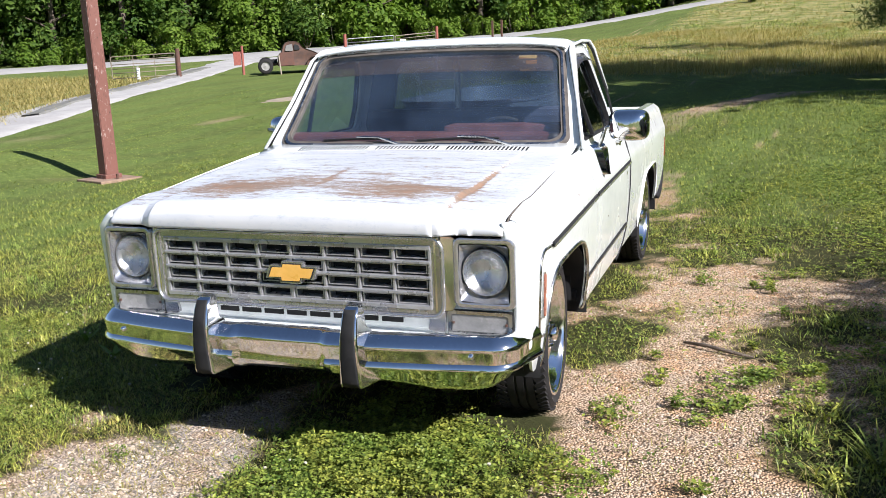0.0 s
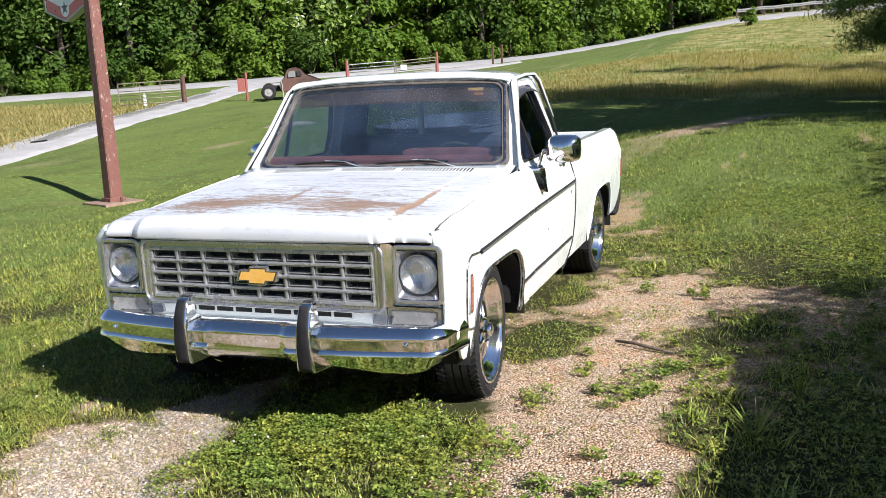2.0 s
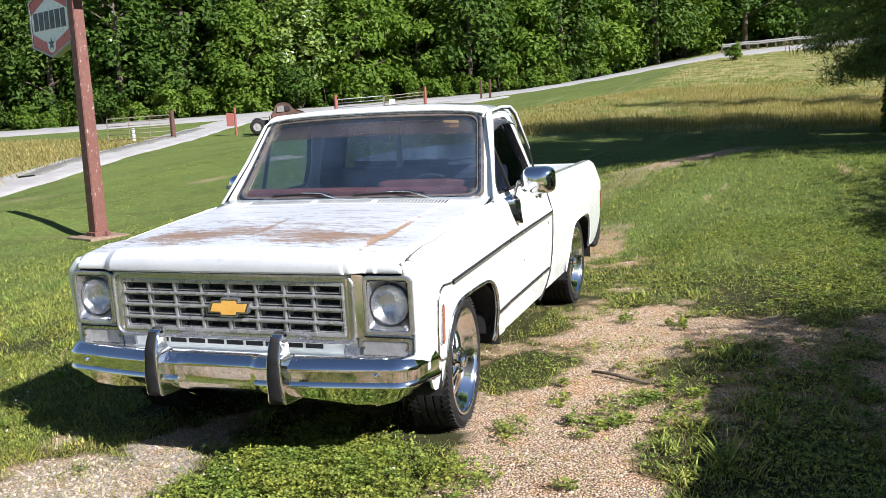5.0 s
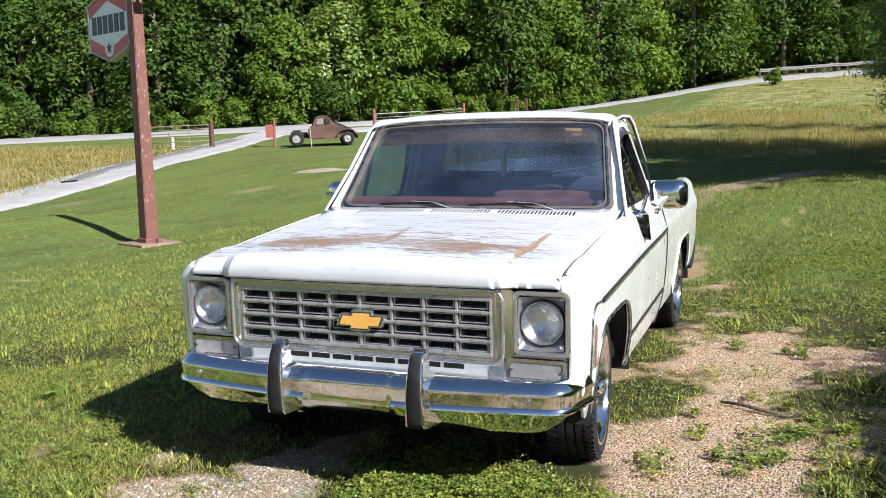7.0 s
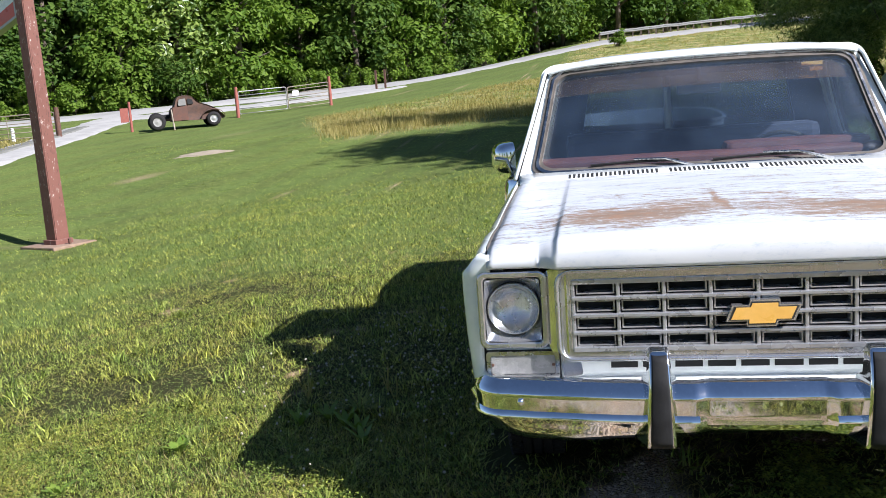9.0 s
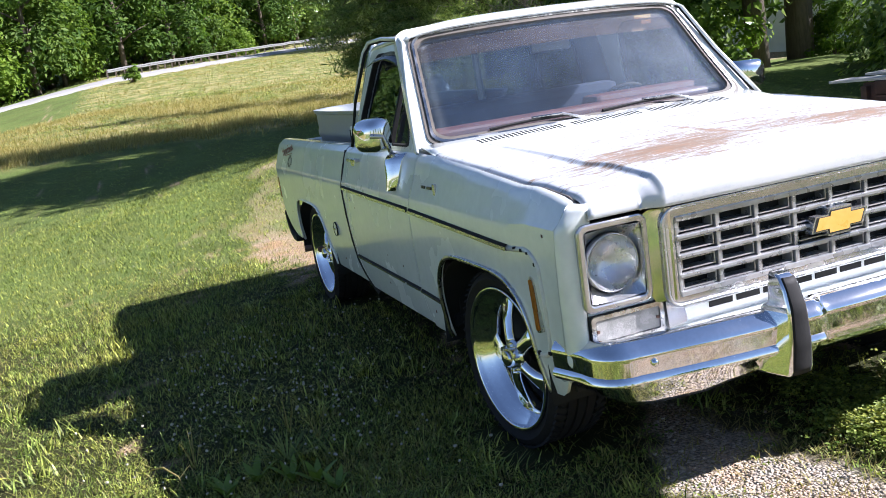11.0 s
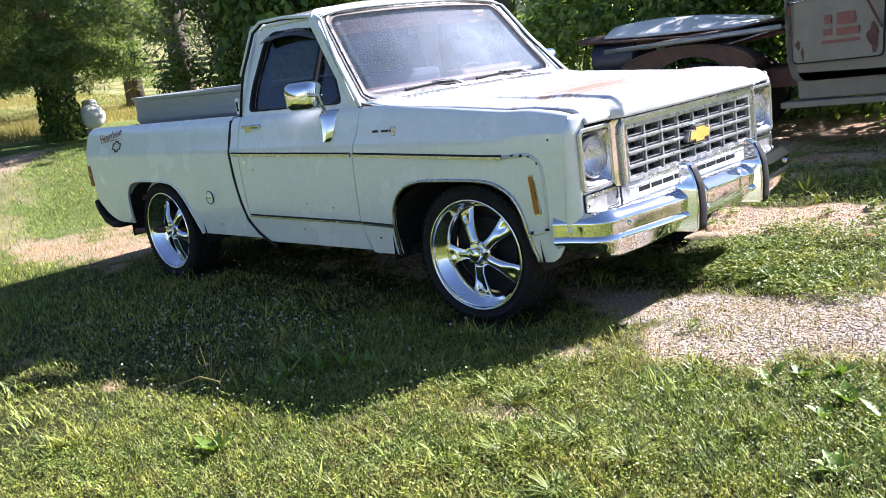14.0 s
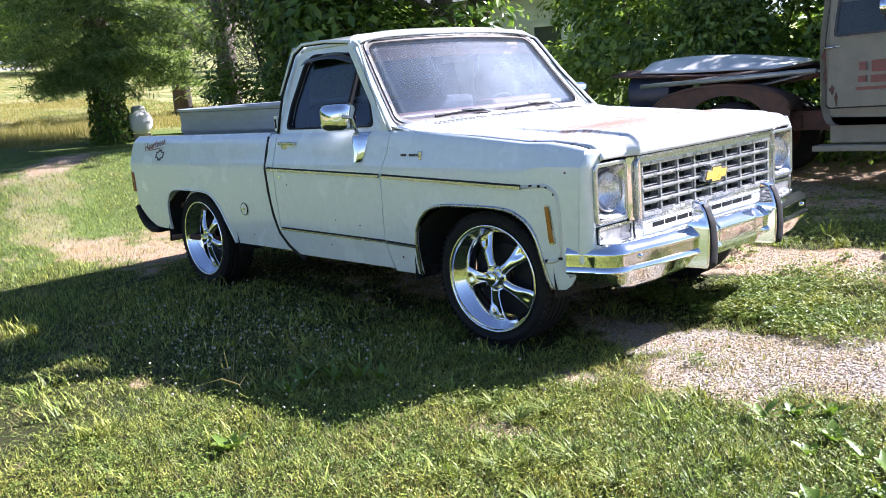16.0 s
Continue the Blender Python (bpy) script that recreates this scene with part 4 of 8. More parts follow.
# headlamps, bezels and turn signals
for s in (1, -1):
    def fx(a, b, d, s=s):
        return (s * a, -0.735 + d, b)
    bezel = part("headlight_bezel", ring_plate(bmesh.new(), round_rect(0.700, 0.652, 0.946, 0.932, 0.03, 6), round_rect(0.722, 0.676, 0.922, 0.908, 0.016, 6), fx, 0.03), BEZEL, truck, "dull silver headlight bezel")
    bezel.location.y = -0.022
    mb = bezel.modifiers.new("edge", "BEVEL")
    mb.width, mb.segments = 0.007, 2
    n = 48
    def dish(u, v, s=s):
        ang = 2 * math.pi * u
        c, sn = math.cos(ang), math.sin(ang)
        sq = 1 / max(abs(c), abs(sn)) ** 0.86
        r = 1 + (sq - 1) * (1 - v)
        rx, rz = 0.1005 * (1 - v) + 0.092 * v, 0.116 * (1 - v) + 0.092 * v
        return (s * (0.822 + rx * r * c), -0.731 + 0.045 * v, 0.792 + rz * r * sn)
    part("bezel_dish", grid(dish, np.linspace(0, 1, n + 1)[:-1], [0, 0.15, 0.85, 1], True), BEZEL, bezel, smooth=True)
    ringb = spin([(0.0925, -0.690), (0.093, -0.712), (0.0905, -0.717), (0.0885, -0.715), (0.088, -0.69)], 40, "y")
    bmesh.ops.translate(ringb, verts=ringb.verts, vec=(s * 0.822, 0, 0.792))
    part("headlight_ring", ringb, BEZEL, bezel, "thin bright retaining ring", smooth=True)
    refl = spin([(0.088, -0.708), (0.075, -0.685), (0.05, -0.665), (0.002, -0.655)], 32, "y")
    bmesh.ops.translate(refl, verts=refl.verts, vec=(s * 0.822, 0, 0.792))
    lamp = part("headlight", refl, SILVERED, bezel, "round sealed-beam headlight", smooth=True)
    lens = spin([(0.0885, -0.712), (0.07, -0.722), (0.045, -0.729), (0.02, -0.732), (0.001, -0.733), (0.001, -0.729), (0.045, -0.725), (0.0885, -0.708)], 32, "y")
    bmesh.ops.translate(lens, verts=lens.verts, vec=(s * 0.822, 0, 0.792))
    part("lens", lens, LENS, bezel, smooth=True).visible_shadow = False
    for k in range(5):
        xr = -0.06 + 0.03 * k
        hgt = math.sqrt(max(0, 0.083 ** 2 - xr ** 2))
        part("lens_rib", boxes(((s * 0.822 + xr - 0.0012, -0.7235 + abs(xr) * 0.08, 0.792 - hgt * 0.95), (s * 0.822 + xr + 0.0012, -0.7215 + abs(xr) * 0.08, 0.792 + hgt * 0.95))), LENS, bezel).visible_shadow = False
    sig = part("turn_signal", ring_plate(bmesh.new(), round_rect(0.668, 0.543, 0.928, 0.642, 0.012, 4), round_rect(0.682, 0.557, 0.914, 0.628, 0.008, 4), lambda a, b, d: (s * a, -0.752 + d, b), 0.03), CHROME_OLD, truck, "clear turn signal in a bright frame")
    part("signal_gap", boxes(((s * 0.664, -0.744, 0.539), (s * 0.932, -0.739, 0.646)), bevel=0.002), BLACK, sig)
    part("signal_lens", boxes(((s * 0.682, -0.748, 0.557), (s * 0.914, -0.735, 0.628)), bevel=0.004), CLEAR_LENS, sig)
    for q in (0.69, 0.906):
        part("screw", boxes(((s * q - 0.005, -0.753, 0.588), (s * q + 0.005, -0.746, 0.598)), bevel=0.002), RUST_DARK, sig)
    part("corner_trim", slab(bmesh.new(), rounded([(0.585, 0.556), (0.655, 0.545), (0.662, 0.64), (0.60, 0.64)], 0.012), lambda a, b, d: (s * a, -0.757 + d, b), 0.02), BEZEL, truck)
    # bright channel between bezel and grille
    part("bezel_inner_trim", slab(bmesh.new(), [(0.630, 0.640), (0.690, 0.640), (0.706, 0.672), (0.706, 0.925), (0.690, 0.936), (0.630, 0.936)], lambda a, b, d: (s * a, -0.778 + 0.62 * max(0, a - 0.648) + d, b), 0.03), CHROME, truck)
    lam = part("side_marker", slab(bmesh.new(), rounded([(-0.478, 0.752), (-0.512, 0.75), (-0.535, 0.567), (-0.498, 0.563)], 0.012), lambda a, b, d: (s * (1.003 - d), a, b), 0.02), CHROME_OLD, truck, "amber side marker in a thin bright frame")
    part("marker_lens", slab(bmesh.new(), rounded([(-0.484, 0.743), (-0.507, 0.742), (-0.528, 0.575), (-0.503, 0.572)], 0.008), lambda a, b, d: (s * (1.008 - d), a, b), 0.01), AMBER if s < 0 else surface("faded_marker_lens", (0.24, 0.085, 0.05), (0.32, 0.12, 0.075), 20, 0.3), lam)

# bumper: one profile swept along the front and round the corners
PROF = [(-0.12, 0.548), (-0.10, 0.570), (-0.06, 0.586), (-0.034, 0.590), (-0.020, 0.585), (0.004, 0.561), (0.014, 0.549), (0.0165, 0.541), (0.014, 0.53), (0.010, 0.485), (0.020, 0.474), (0.0215, 0.462), (0.012, 0.450), (-0.004, 0.425), (-0.028, 0.385), (-0.05, 0.362), (-0.09, 0.352)]
PLAN = []
for k in range(-48, 49):
    x = 0.84 * k / 48
    PLAN.append((x, -0.905 + 0.075 * (x / 0.84) ** 2))
for k in range(1, 9):
    a = radians(90 * k / 8)
    PLAN.append((0.84 + 0.120 * math.sin(a) ** 0.9, -0.83 + 0.12 * (1 - math.cos(a))))
PLAN.append((0.971, -0.66))
PLAN.append((0.994, -0.585))
PLAN = [(-x, y) for x, y in PLAN[:96:-1]] + PLAN
def bumper_point(i, j):
    x, y = PLAN[i]
    a, b = Vector(PLAN[max(i - 1, 0)]), Vector(PLAN[min(i + 1, len(PLAN) - 1)])
    d = (b - a).normalized()
    nrm = Vector((d.y, -d.x))
    o, z = PROF[j]
    # plate recess in the middle, where the rib stops
    dish = 1 - float(sstep(0.185, 0.215, abs(x)))
    o = o - dish * (0.018 + (0.011 if 0.45 < z < 0.48 else 0))
    if z < 0.45:
        z += 0.038 * max(0, 1 - (x / 0.62) ** 2)
    taper = 1 - 0.35 * float(sstep(0.78, 0.99, abs(x))) * (1 if z < 0.45 else 0)
    z = 0.48 + (z - 0.48) * taper
    p = Vector((x, y)) + nrm * o
    return p.x, p.y, z
bumper = part("front_bumper", grid(lambda i, j: bumper_point(i, j), range(len(PLAN)), range(len(PROF))), CHROME, truck, "chrome front bumper with two rubber-faced guards", smooth=True)
auto(bumper, 38)
solid(bumper, 0.006)
for s in (1, -1):
    # guard: narrow rubber-faced front flaring back to the bumper
    GUARD = [(0.382, -0.935, 0.046, 0.092), (0.40, -0.944, 0.044, 0.086), (0.50, -0.950, 0.040, 0.070), (0.575, -0.946, 0.036, 0.060), (0.592, -0.943, 0.036, 0.058), (0.606, -0.940, 0.035, 0.042), (0.655, -0.925, 0.033, 0.038), (0.690, -0.905, 0.030, 0.034), (0.702, -0.885, 0.028, 0.030)]
    bm = bmesh.new()
    rings = [[bm.verts.new((s * 0.335 + hx, yv, z + 0.008 * (yv > yf))) for hx, yv in ((-hf, yf), (hf, yf), (hb, -0.855 if z > 0.6 else -0.84), (-hb, -0.855 if z > 0.6 else -0.84))] for z, yf, hf, hb in GUARD]
    for p, q in zip(rings, rings[1:]):
        for k in range(4):
            bm.faces.new((p[k], p[(k + 1) % 4], q[(k + 1) % 4], q[k]))
    bm.faces.new(rings[0][::-1])
    bm.faces.new(rings[-1])
    gd = part("bumper_guard", bm, CHROME, bumper, "chrome bumper guard with a black rubber face")
    mg = gd.modifiers.new("edge", "BEVEL")
    mg.width, mg.segments = 0.007, 3
    auto(gd, 40)
    bm = grid(lambda u, v: (s * 0.335 + curve([(0, 0.024), (0.5, 0.031), (1, 0.036)], v) * u, curve([(0.0, -0.914), (0.12, -0.932), (0.3, -0.953), (0.65, -0.960), (0.95, -0.952), (1, -0.944)], v) + 0.006 * u * u, 0.694 - 0.308 * v), [-1, -0.8, 0, 0.8, 1], np.linspace(0, 1, 15))
    solid(part("guard_pad", bm, RUBBER, gd, smooth=True), 0.016)
    for xb in (0.80,):
        bm = bmesh.new()
        bmesh.ops.create_uvsphere(bm, u_segments=12, v_segments=8, radius=0.0125, matrix=Matrix.Translation((s * xb, -0.852, 0.518)))
        part("bumper_bolt", bm, CHROME, bumper, smooth=True)

# ---- cab ----
def tumble(z):
    return 0.912 - 0.325 * (z - 1.12)


def wx(s):
    return lambda a, b, d: (s * (tumble(b) - d), a, b)


OUT = rounded([(0.685, 1.115), (0.93, 1.385), (1.105, 1.598), (1.40, 1.632), (1.66, 1.634), (1.745, 1.58), (1.832, 1.30), (1.845, 1.115)], 0.05, 3)
INN = rounded([(0.850, 1.145), (0.950, 1.325), (1.070, 1.552), (1.36, 1.572), (1.60, 1.578), (1.675, 1.53), (1.762, 1.30), (1.775, 1.145)], 0.045, 3)
for s in (1, -1):
    fr = part("window_frame", ring_plate(bmesh.new(), OUT, INN, wx(s), 0.04), WHITE, doors[s], "white upper door frame")
    INB = [(a + (1.34 - a) * 0.03, b + (1.36 - b) * 0.03) for a, b in INN]
    part("window_seal", ring_plate(bmesh.new(), [(a - (1.34 - a) * 0.012, b - (1.36 - b) * 0.012) for a, b in INN], INB, lambda a, b, d: (s * (tumble(b) + 0.003 - d), a, b), 0.03), RUBBER, doors[s])
    gl = part("window_glass", slab(bmesh.new(), INB, lambda a, b, d: (s * (tumble(b) - 0.022 - d), a, b), 0.004), DOORGLASS, doors[s], "tinted side window")
    gl.visible_shadow = False
    part("vent_post", boxes(((-0.011, -0.009, 0), (0.011, 0.009, 0.41)), bevel=0.003), RUBBER, doors[s]).matrix_basis = Matrix.Translation((s * (tumble(1.14) - 0.004), 1.165, 1.14)) @ Matrix.Rotation(s * math.atan(-0.325), 4, "Y") @ Matrix.Rotation(radians(7.6), 4, "X")
    # visor over the side glass
    vis = grid(lambda u, v: (s * (tumble(1.57 - 0.05 * v) + 0.002 + 0.035 * v), 1.13 + 0.54 * u, 1.578 - 0.02 * (2 * u - 1) ** 2 * (1 if u > 0.5 else 2.2) - 0.036 * v), np.linspace(0, 1, 12), [0, 0.5, 1])
    solid(part("window_visor", vis, surface("smoked_visor", (0.03, 0.03, 0.035), (0.05, 0.05, 0.06), 10, 0.15), doors[s], smooth=True), 0.003)
    # handle and lock
    hd = part("door_handle", boxes(((s * 0.955, 1.60, 1.052), (s * 0.985, 1.775, 1.070)), ((s * 0.945, 1.70, 1.02), (s * 0.965, 1.765, 1.06)), bevel=0.006), CHROME_OLD, doors[s], "dull chrome door handle")
    bm = bmesh.new()
    tube(bm, (s * 0.985, 1.775, 0.845), (s * 1.004, 1.775, 0.845), 0.011, n=14)
    part("door_lock", bm, CHROME, doors[s])
    # mirror: bracket on the door, arm, chrome head
    dm = 0.05 if s > 0 else 0.0
    def vee(u, v, s=s):
        z = 1.118 - 0.165 * v
        half = 0.080 - 0.050 * v
        return (s * (curve(SIDE, z) + 0.004 + 0.072 * (1 - abs(u)) * (1 - 0.45 * v)), (0.978 if s > 0 else 0.928) + 0.004 * v + half * u, z)
    mir = part("mirror_bracket", grid(vee, [-1, -0.95, -0.5, -0.06, 0.06, 0.5, 0.95, 1], np.linspace(0, 1, 8)), CHROME, doors[s], "vee-shaped chrome mirror bracket", smooth=True)
    solid(mir, 0.012)
    bm = bmesh.new()
    pipe(bm, [(s * 0.965, 0.93 + dm, 1.10), (s * 0.985, 0.925 + dm, 1.16), (s * 1.0, 0.93 + dm, 1.205), (s * 1.06, 0.94 + dm, 1.215)], 0.011, 10)
    part("mirror_arm", bm, CHROME_OLD, doors[s], smooth=True)
    bm = bmesh.new()
    def shell(u, v, s=s):
        a = 2 * math.pi * u
        c, sn = math.cos(a), math.sin(a)
        e = lambda q: math.copysign(abs(q) ** 0.5, q)
        rr = (1, 1, 0.97, 0.86, 0.62, 0.3, 0.0)[v]
        yy = (0.0, -0.02, -0.05, -0.078, -0.098, -0.106, -0.108)[v]
        return (0.108 * rr * e(c), yy, 0.083 * rr * e(sn))
    bm = grid(shell, np.linspace(0, 1, 33)[:-1], range(7), True)
    bmesh.ops.remove_doubles(bm, verts=bm.verts, dist=0.0005)
    # the passenger-side head is folded back against the door
    mpose = pose(1.118, 1.055, 1.212) if s > 0 else pose(-0.985, 1.075, 1.21, 0, 0, -74)
    part("mirror_head", bm, CHROME, doors[s], "rounded chrome mirror head", smooth=True).matrix_basis = mpose
    part("mirror_glass", slab(bmesh.new(), round_rect(-0.1, -0.075, 0.1, 0.075, 0.035), lambda a, b, d: (a, -0.002 - d, b), 0.004), ALLOY, doors[s]).matrix_basis = mpose
    # trim strips, upper and lower
    for y0, y1, z0, z1, par in ((-0.335, 0.715, 0.843, 0.876, None), (0.742, 1.905, 0.877, 0.900, doors[s]), (0.742, 1.82, 0.502, 0.512, doors[s]), (0.475, 0.735, 0.492, 0.500, None)):
        def tr(u, v, y0=y0, y1=y1, z0=z0, z1=z1, w=0.012 if z0 > 0.7 else 0.009):
            z = z0 + (z1 - z0) * u + (v - 0.5) * 2 * w
            return (s * (curve(SIDE, z) + 0.010 * (1 - (2 * v - 1) ** 4) + 0.001), y0 + (y1 - y0) * u, z)
        t1 = part("trim_strip", grid(tr, np.linspace(0, 1, 12), [0, 0.08, 0.5, 0.92, 1]), RUBBER, par or truck, "thin bright side moulding edged in black", smooth=True)
        def ti(u, v, y0=y0, y1=y1, z0=z0, z1=z1, w=0.007 if z0 > 0.7 else 0.005):
            z = z0 + (z1 - z0) * u + (v - 0.5) * 2 * w
            return (s * (curve(SIDE, z) + 0.0125), y0 + (y1 - y0) * u, z - 0.003)
        part("trim_insert", grid(ti, np.linspace(0, 1, 12), [0, 1]), BEZEL, t1 if par is None else par)

    # old adhesive line where the front moulding is missing
    line = rounded([(-0.335, 0.842), (-0.50, 0.838), (-0.565, 0.80), (-0.575, 0.66), (-0.555, 0.505), (-0.50, 0.478), (-0.445, 0.478)], 0.05, 4, False)
    if s > 0:
        bm = bmesh.new()
        pipe(bm, [(s * (curve(SIDE, b) + 0.001), a, b) for a, b in line], 0.007, 6)
        part("front_moulding", bm, CHROME_OLD, truck, "thin bright moulding looping round the side marker", smooth=True)
    else:
        bm = bmesh.new()
        pipe(bm, [(s * (curve(SIDE, b) - 0.001), a, b) for a, b in line], 0.010, 6)
        part("moulding_ghost", bm, surface("bare_moulding_line", (0.55, 0.56, 0.54), (0.68, 0.69, 0.66), 20, 0.5), truck, "grey adhesive ghost of a lost moulding", smooth=True)
        for (ya, za, w, h) in ((-0.40, 0.845, 0.02, 0.008), (-0.455, 0.838, 0.018, 0.012), (-0.50, 0.832, 0.016, 0.009), (-0.545, 0.80, 0.008, 0.012), (-0.555, 0.50, 0.02, 0.012), (-0.46, 0.482, 0.016, 0.014)):
            part("adhesive_patch", boxes(((s * (curve(SIDE, za) - 0.004), ya - w / 2, za - h / 2), (s * (curve(SIDE, za) + 0.0095), ya + w / 2, za + h / 2)), bevel=0.002), RUBBER, truck)
    # lettered badge on the fender: illegible, kept as bars
    if s < 0:
        for ya, w in ((0.56, 0.02), (0.535, 0.016), (0.49, 0.05), (0.43, 0.03)):
            part("badge_bar", boxes(((s * 0.968, ya - w, 0.985), (s * 0.981, ya, 0.997)), bevel=0.001), SIGN_BLACK, truck)
        part("badge_crest", boxes(((s * 0.97, 0.388, 0.965), (s * 0.983, 0.412, 1.012)), bevel=0.003), BEZEL, truck)

# small chips in the paint
for sd, ya, za, w_ in ((-1, 1.70, 0.80, 0.006), (-1, 1.22, 0.60, 0.005), (-1, 0.98, 0.58, 0.006), (-1, 1.30, 0.44, 0.007), (-1, -0.62, 0.90, 0.007), (-1, -0.40, 0.60, 0.005), (-1, 0.62, 0.42, 0.008), (-1, 2.20, 0.44, 0.007), (-1, 3.62, 0.60, 0.005), (1, 0.30, 0.95, 0.006), (1, 1.10, 0.70, 0.005), (1, 1.5, 0.62, 0.006), (1, 0.9, 0.5, 0.006)):
    part("paint_chip", boxes(((sd * (curve(SIDE, za) - 0.004), ya - w_, za - w_ * 0.7), (sd * (curve(SIDE, za) + 0.0015), ya + w_ * 0.6, za + w_ * 0.8)), bevel=0.001), RUST_DARK, truck)

# windshield and its frame
def ws(u, v, o=0.0):
    """u across -1..1, v from the cowl (0) to the roof (1), o outwards."""
    x = u * (0.835 + (0.735 - 0.835) * v)
    y = 0.70 + (1.125 - 0.70) * v - 0.045 * (1 - u * u) + (u * u) * 0.0
    z = 1.142 + (1.615 - 1.142) * v + 0.02 * (1 - u * u) * v
    return Vector((x, y, z)) + Vector((0, -0.74, 0.67)) * o


wo, wi = round_rect(-1.03, -0.03, 1.03, 1.03, 0.11, 6), round_rect(-0.975, 0.04, 0.975, 0.965, 0.10, 6)


def dense_pair(A, B, n):
    oa, ob_ = [], []
    for i in range(len(A)):
        j = (i + 1) % len(A)
        k = max(1, int(math.dist(A[i], A[j]) / n))
        for q in range(k):
            t = q / k
            oa.append((A[i][0] + (A[j][0] - A[i][0]) * t, A[i][1] + (A[j][1] - A[i][1]) * t))
            ob_.append((B[i][0] + (B[j][0] - B[i][0]) * t, B[i][1] + (B[j][1] - B[i][1]) * t))
    return oa, ob_


wo2, wi2 = dense_pair(wo, wi, 0.15)
part("windshield_gasket", ring_plate(bmesh.new(), wo2, wi2, lambda a, b, d: ws(a, b, 0.008 - d), 0.03), GASKET, truck, "dirty rubber windshield gasket")
wm, wq = dense_pair(round_rect(-1.008, -0.01, 1.008, 1.008, 0.105, 6), round_rect(-0.993, 0.012, 0.993, 0.992, 0.10, 6), 0.15)
part("windshield_trim", ring_plate(bmesh.new(), wm, wq, lambda a, b, d: ws(a, b, 0.014 - d), 0.01), CHROME_OLD, truck, "thin bright windshield trim")
glass_ob = part("windshield", grid(lambda u, v: ws(u * 0.99, v), np.linspace(-1, 1, 17), np.linspace(0.01, 0.99, 9)), WINDSHIELD, truck, "dusty tinted windshield with sky haze painted in its film", smooth=True)
solid(glass_ob, 0.005)
glass_ob.visible_shadow = False
tint = part("tint_band", grid(lambda u, v: ws(u * 0.96, v, -0.022), np.linspace(-1, 1, 17), np.linspace(0.78, 0.975, 4)), glass("brown_tint_film", (0.55, 0.38, 0.25), 0.0, 0.10, (0.26, 0.16, 0.09)), truck, "faded brown tint band along the top of the windshield", smooth=True)
solid(tint, 0.002)
tint.visible_shadow = False
po, pi_ = dense_pair(round_rect(-1.10, -0.06, 1.10, 1.10, 0.09, 6), round_rect(-1.015, -0.018, 1.015, 1.015, 0.11, 6), 0.15)
ap = part("windshield_frame", ring_plate(bmesh.new(), po, pi_, lambda a, b, d: ws(a, b, 0.002 - d), 0.05), WHITE, truck, "white pillars and header round the windshield")
auto(ap, 40)


# roof: crowned panel with a drip rail
def roof(u, v):
    x = u * (0.768 - 0.028 * v ** 4)
    y = 1.095 + 0.845 * v
    e = 1 - abs(u) ** 5
    f = 1 - max(0, (0.12 - v) / 0.12) ** 2 * 0.55
    g = 1 - max(0, (v - 0.80) / 0.20) ** 2 * 1.0
    y -= 0.085 * abs(u) ** 6 * v ** 3
    return (x, y + (1 - u * u) * -0.035 * (1 - v), 1.618 - 0.012 * max(0, v - 0.9) * 10 - 0.03 * abs(u) ** 4 * v ** 5 + 0.062 * min(e, 1) ** 0.6 * f * g + 0.014 * (1 - u * u))


rf = part("roof", grid(roof, np.unique(np.concatenate([np.linspace(-1, 1, 25), [-0.97, -0.985, 0.97, 0.985]])), np.linspace(0, 1, 21)), WHITE, truck, "white painted steel cab roof", smooth=True)
solid(rf, 0.012)
part("headliner", grid(lambda u, v: (u * 0.72, 1.14 + 0.78 * v, 1.60 + 0.012 * (1 - u * u)), np.linspace(-1, 1, 7), np.linspace(0, 1, 5)), HEADLINER, truck)
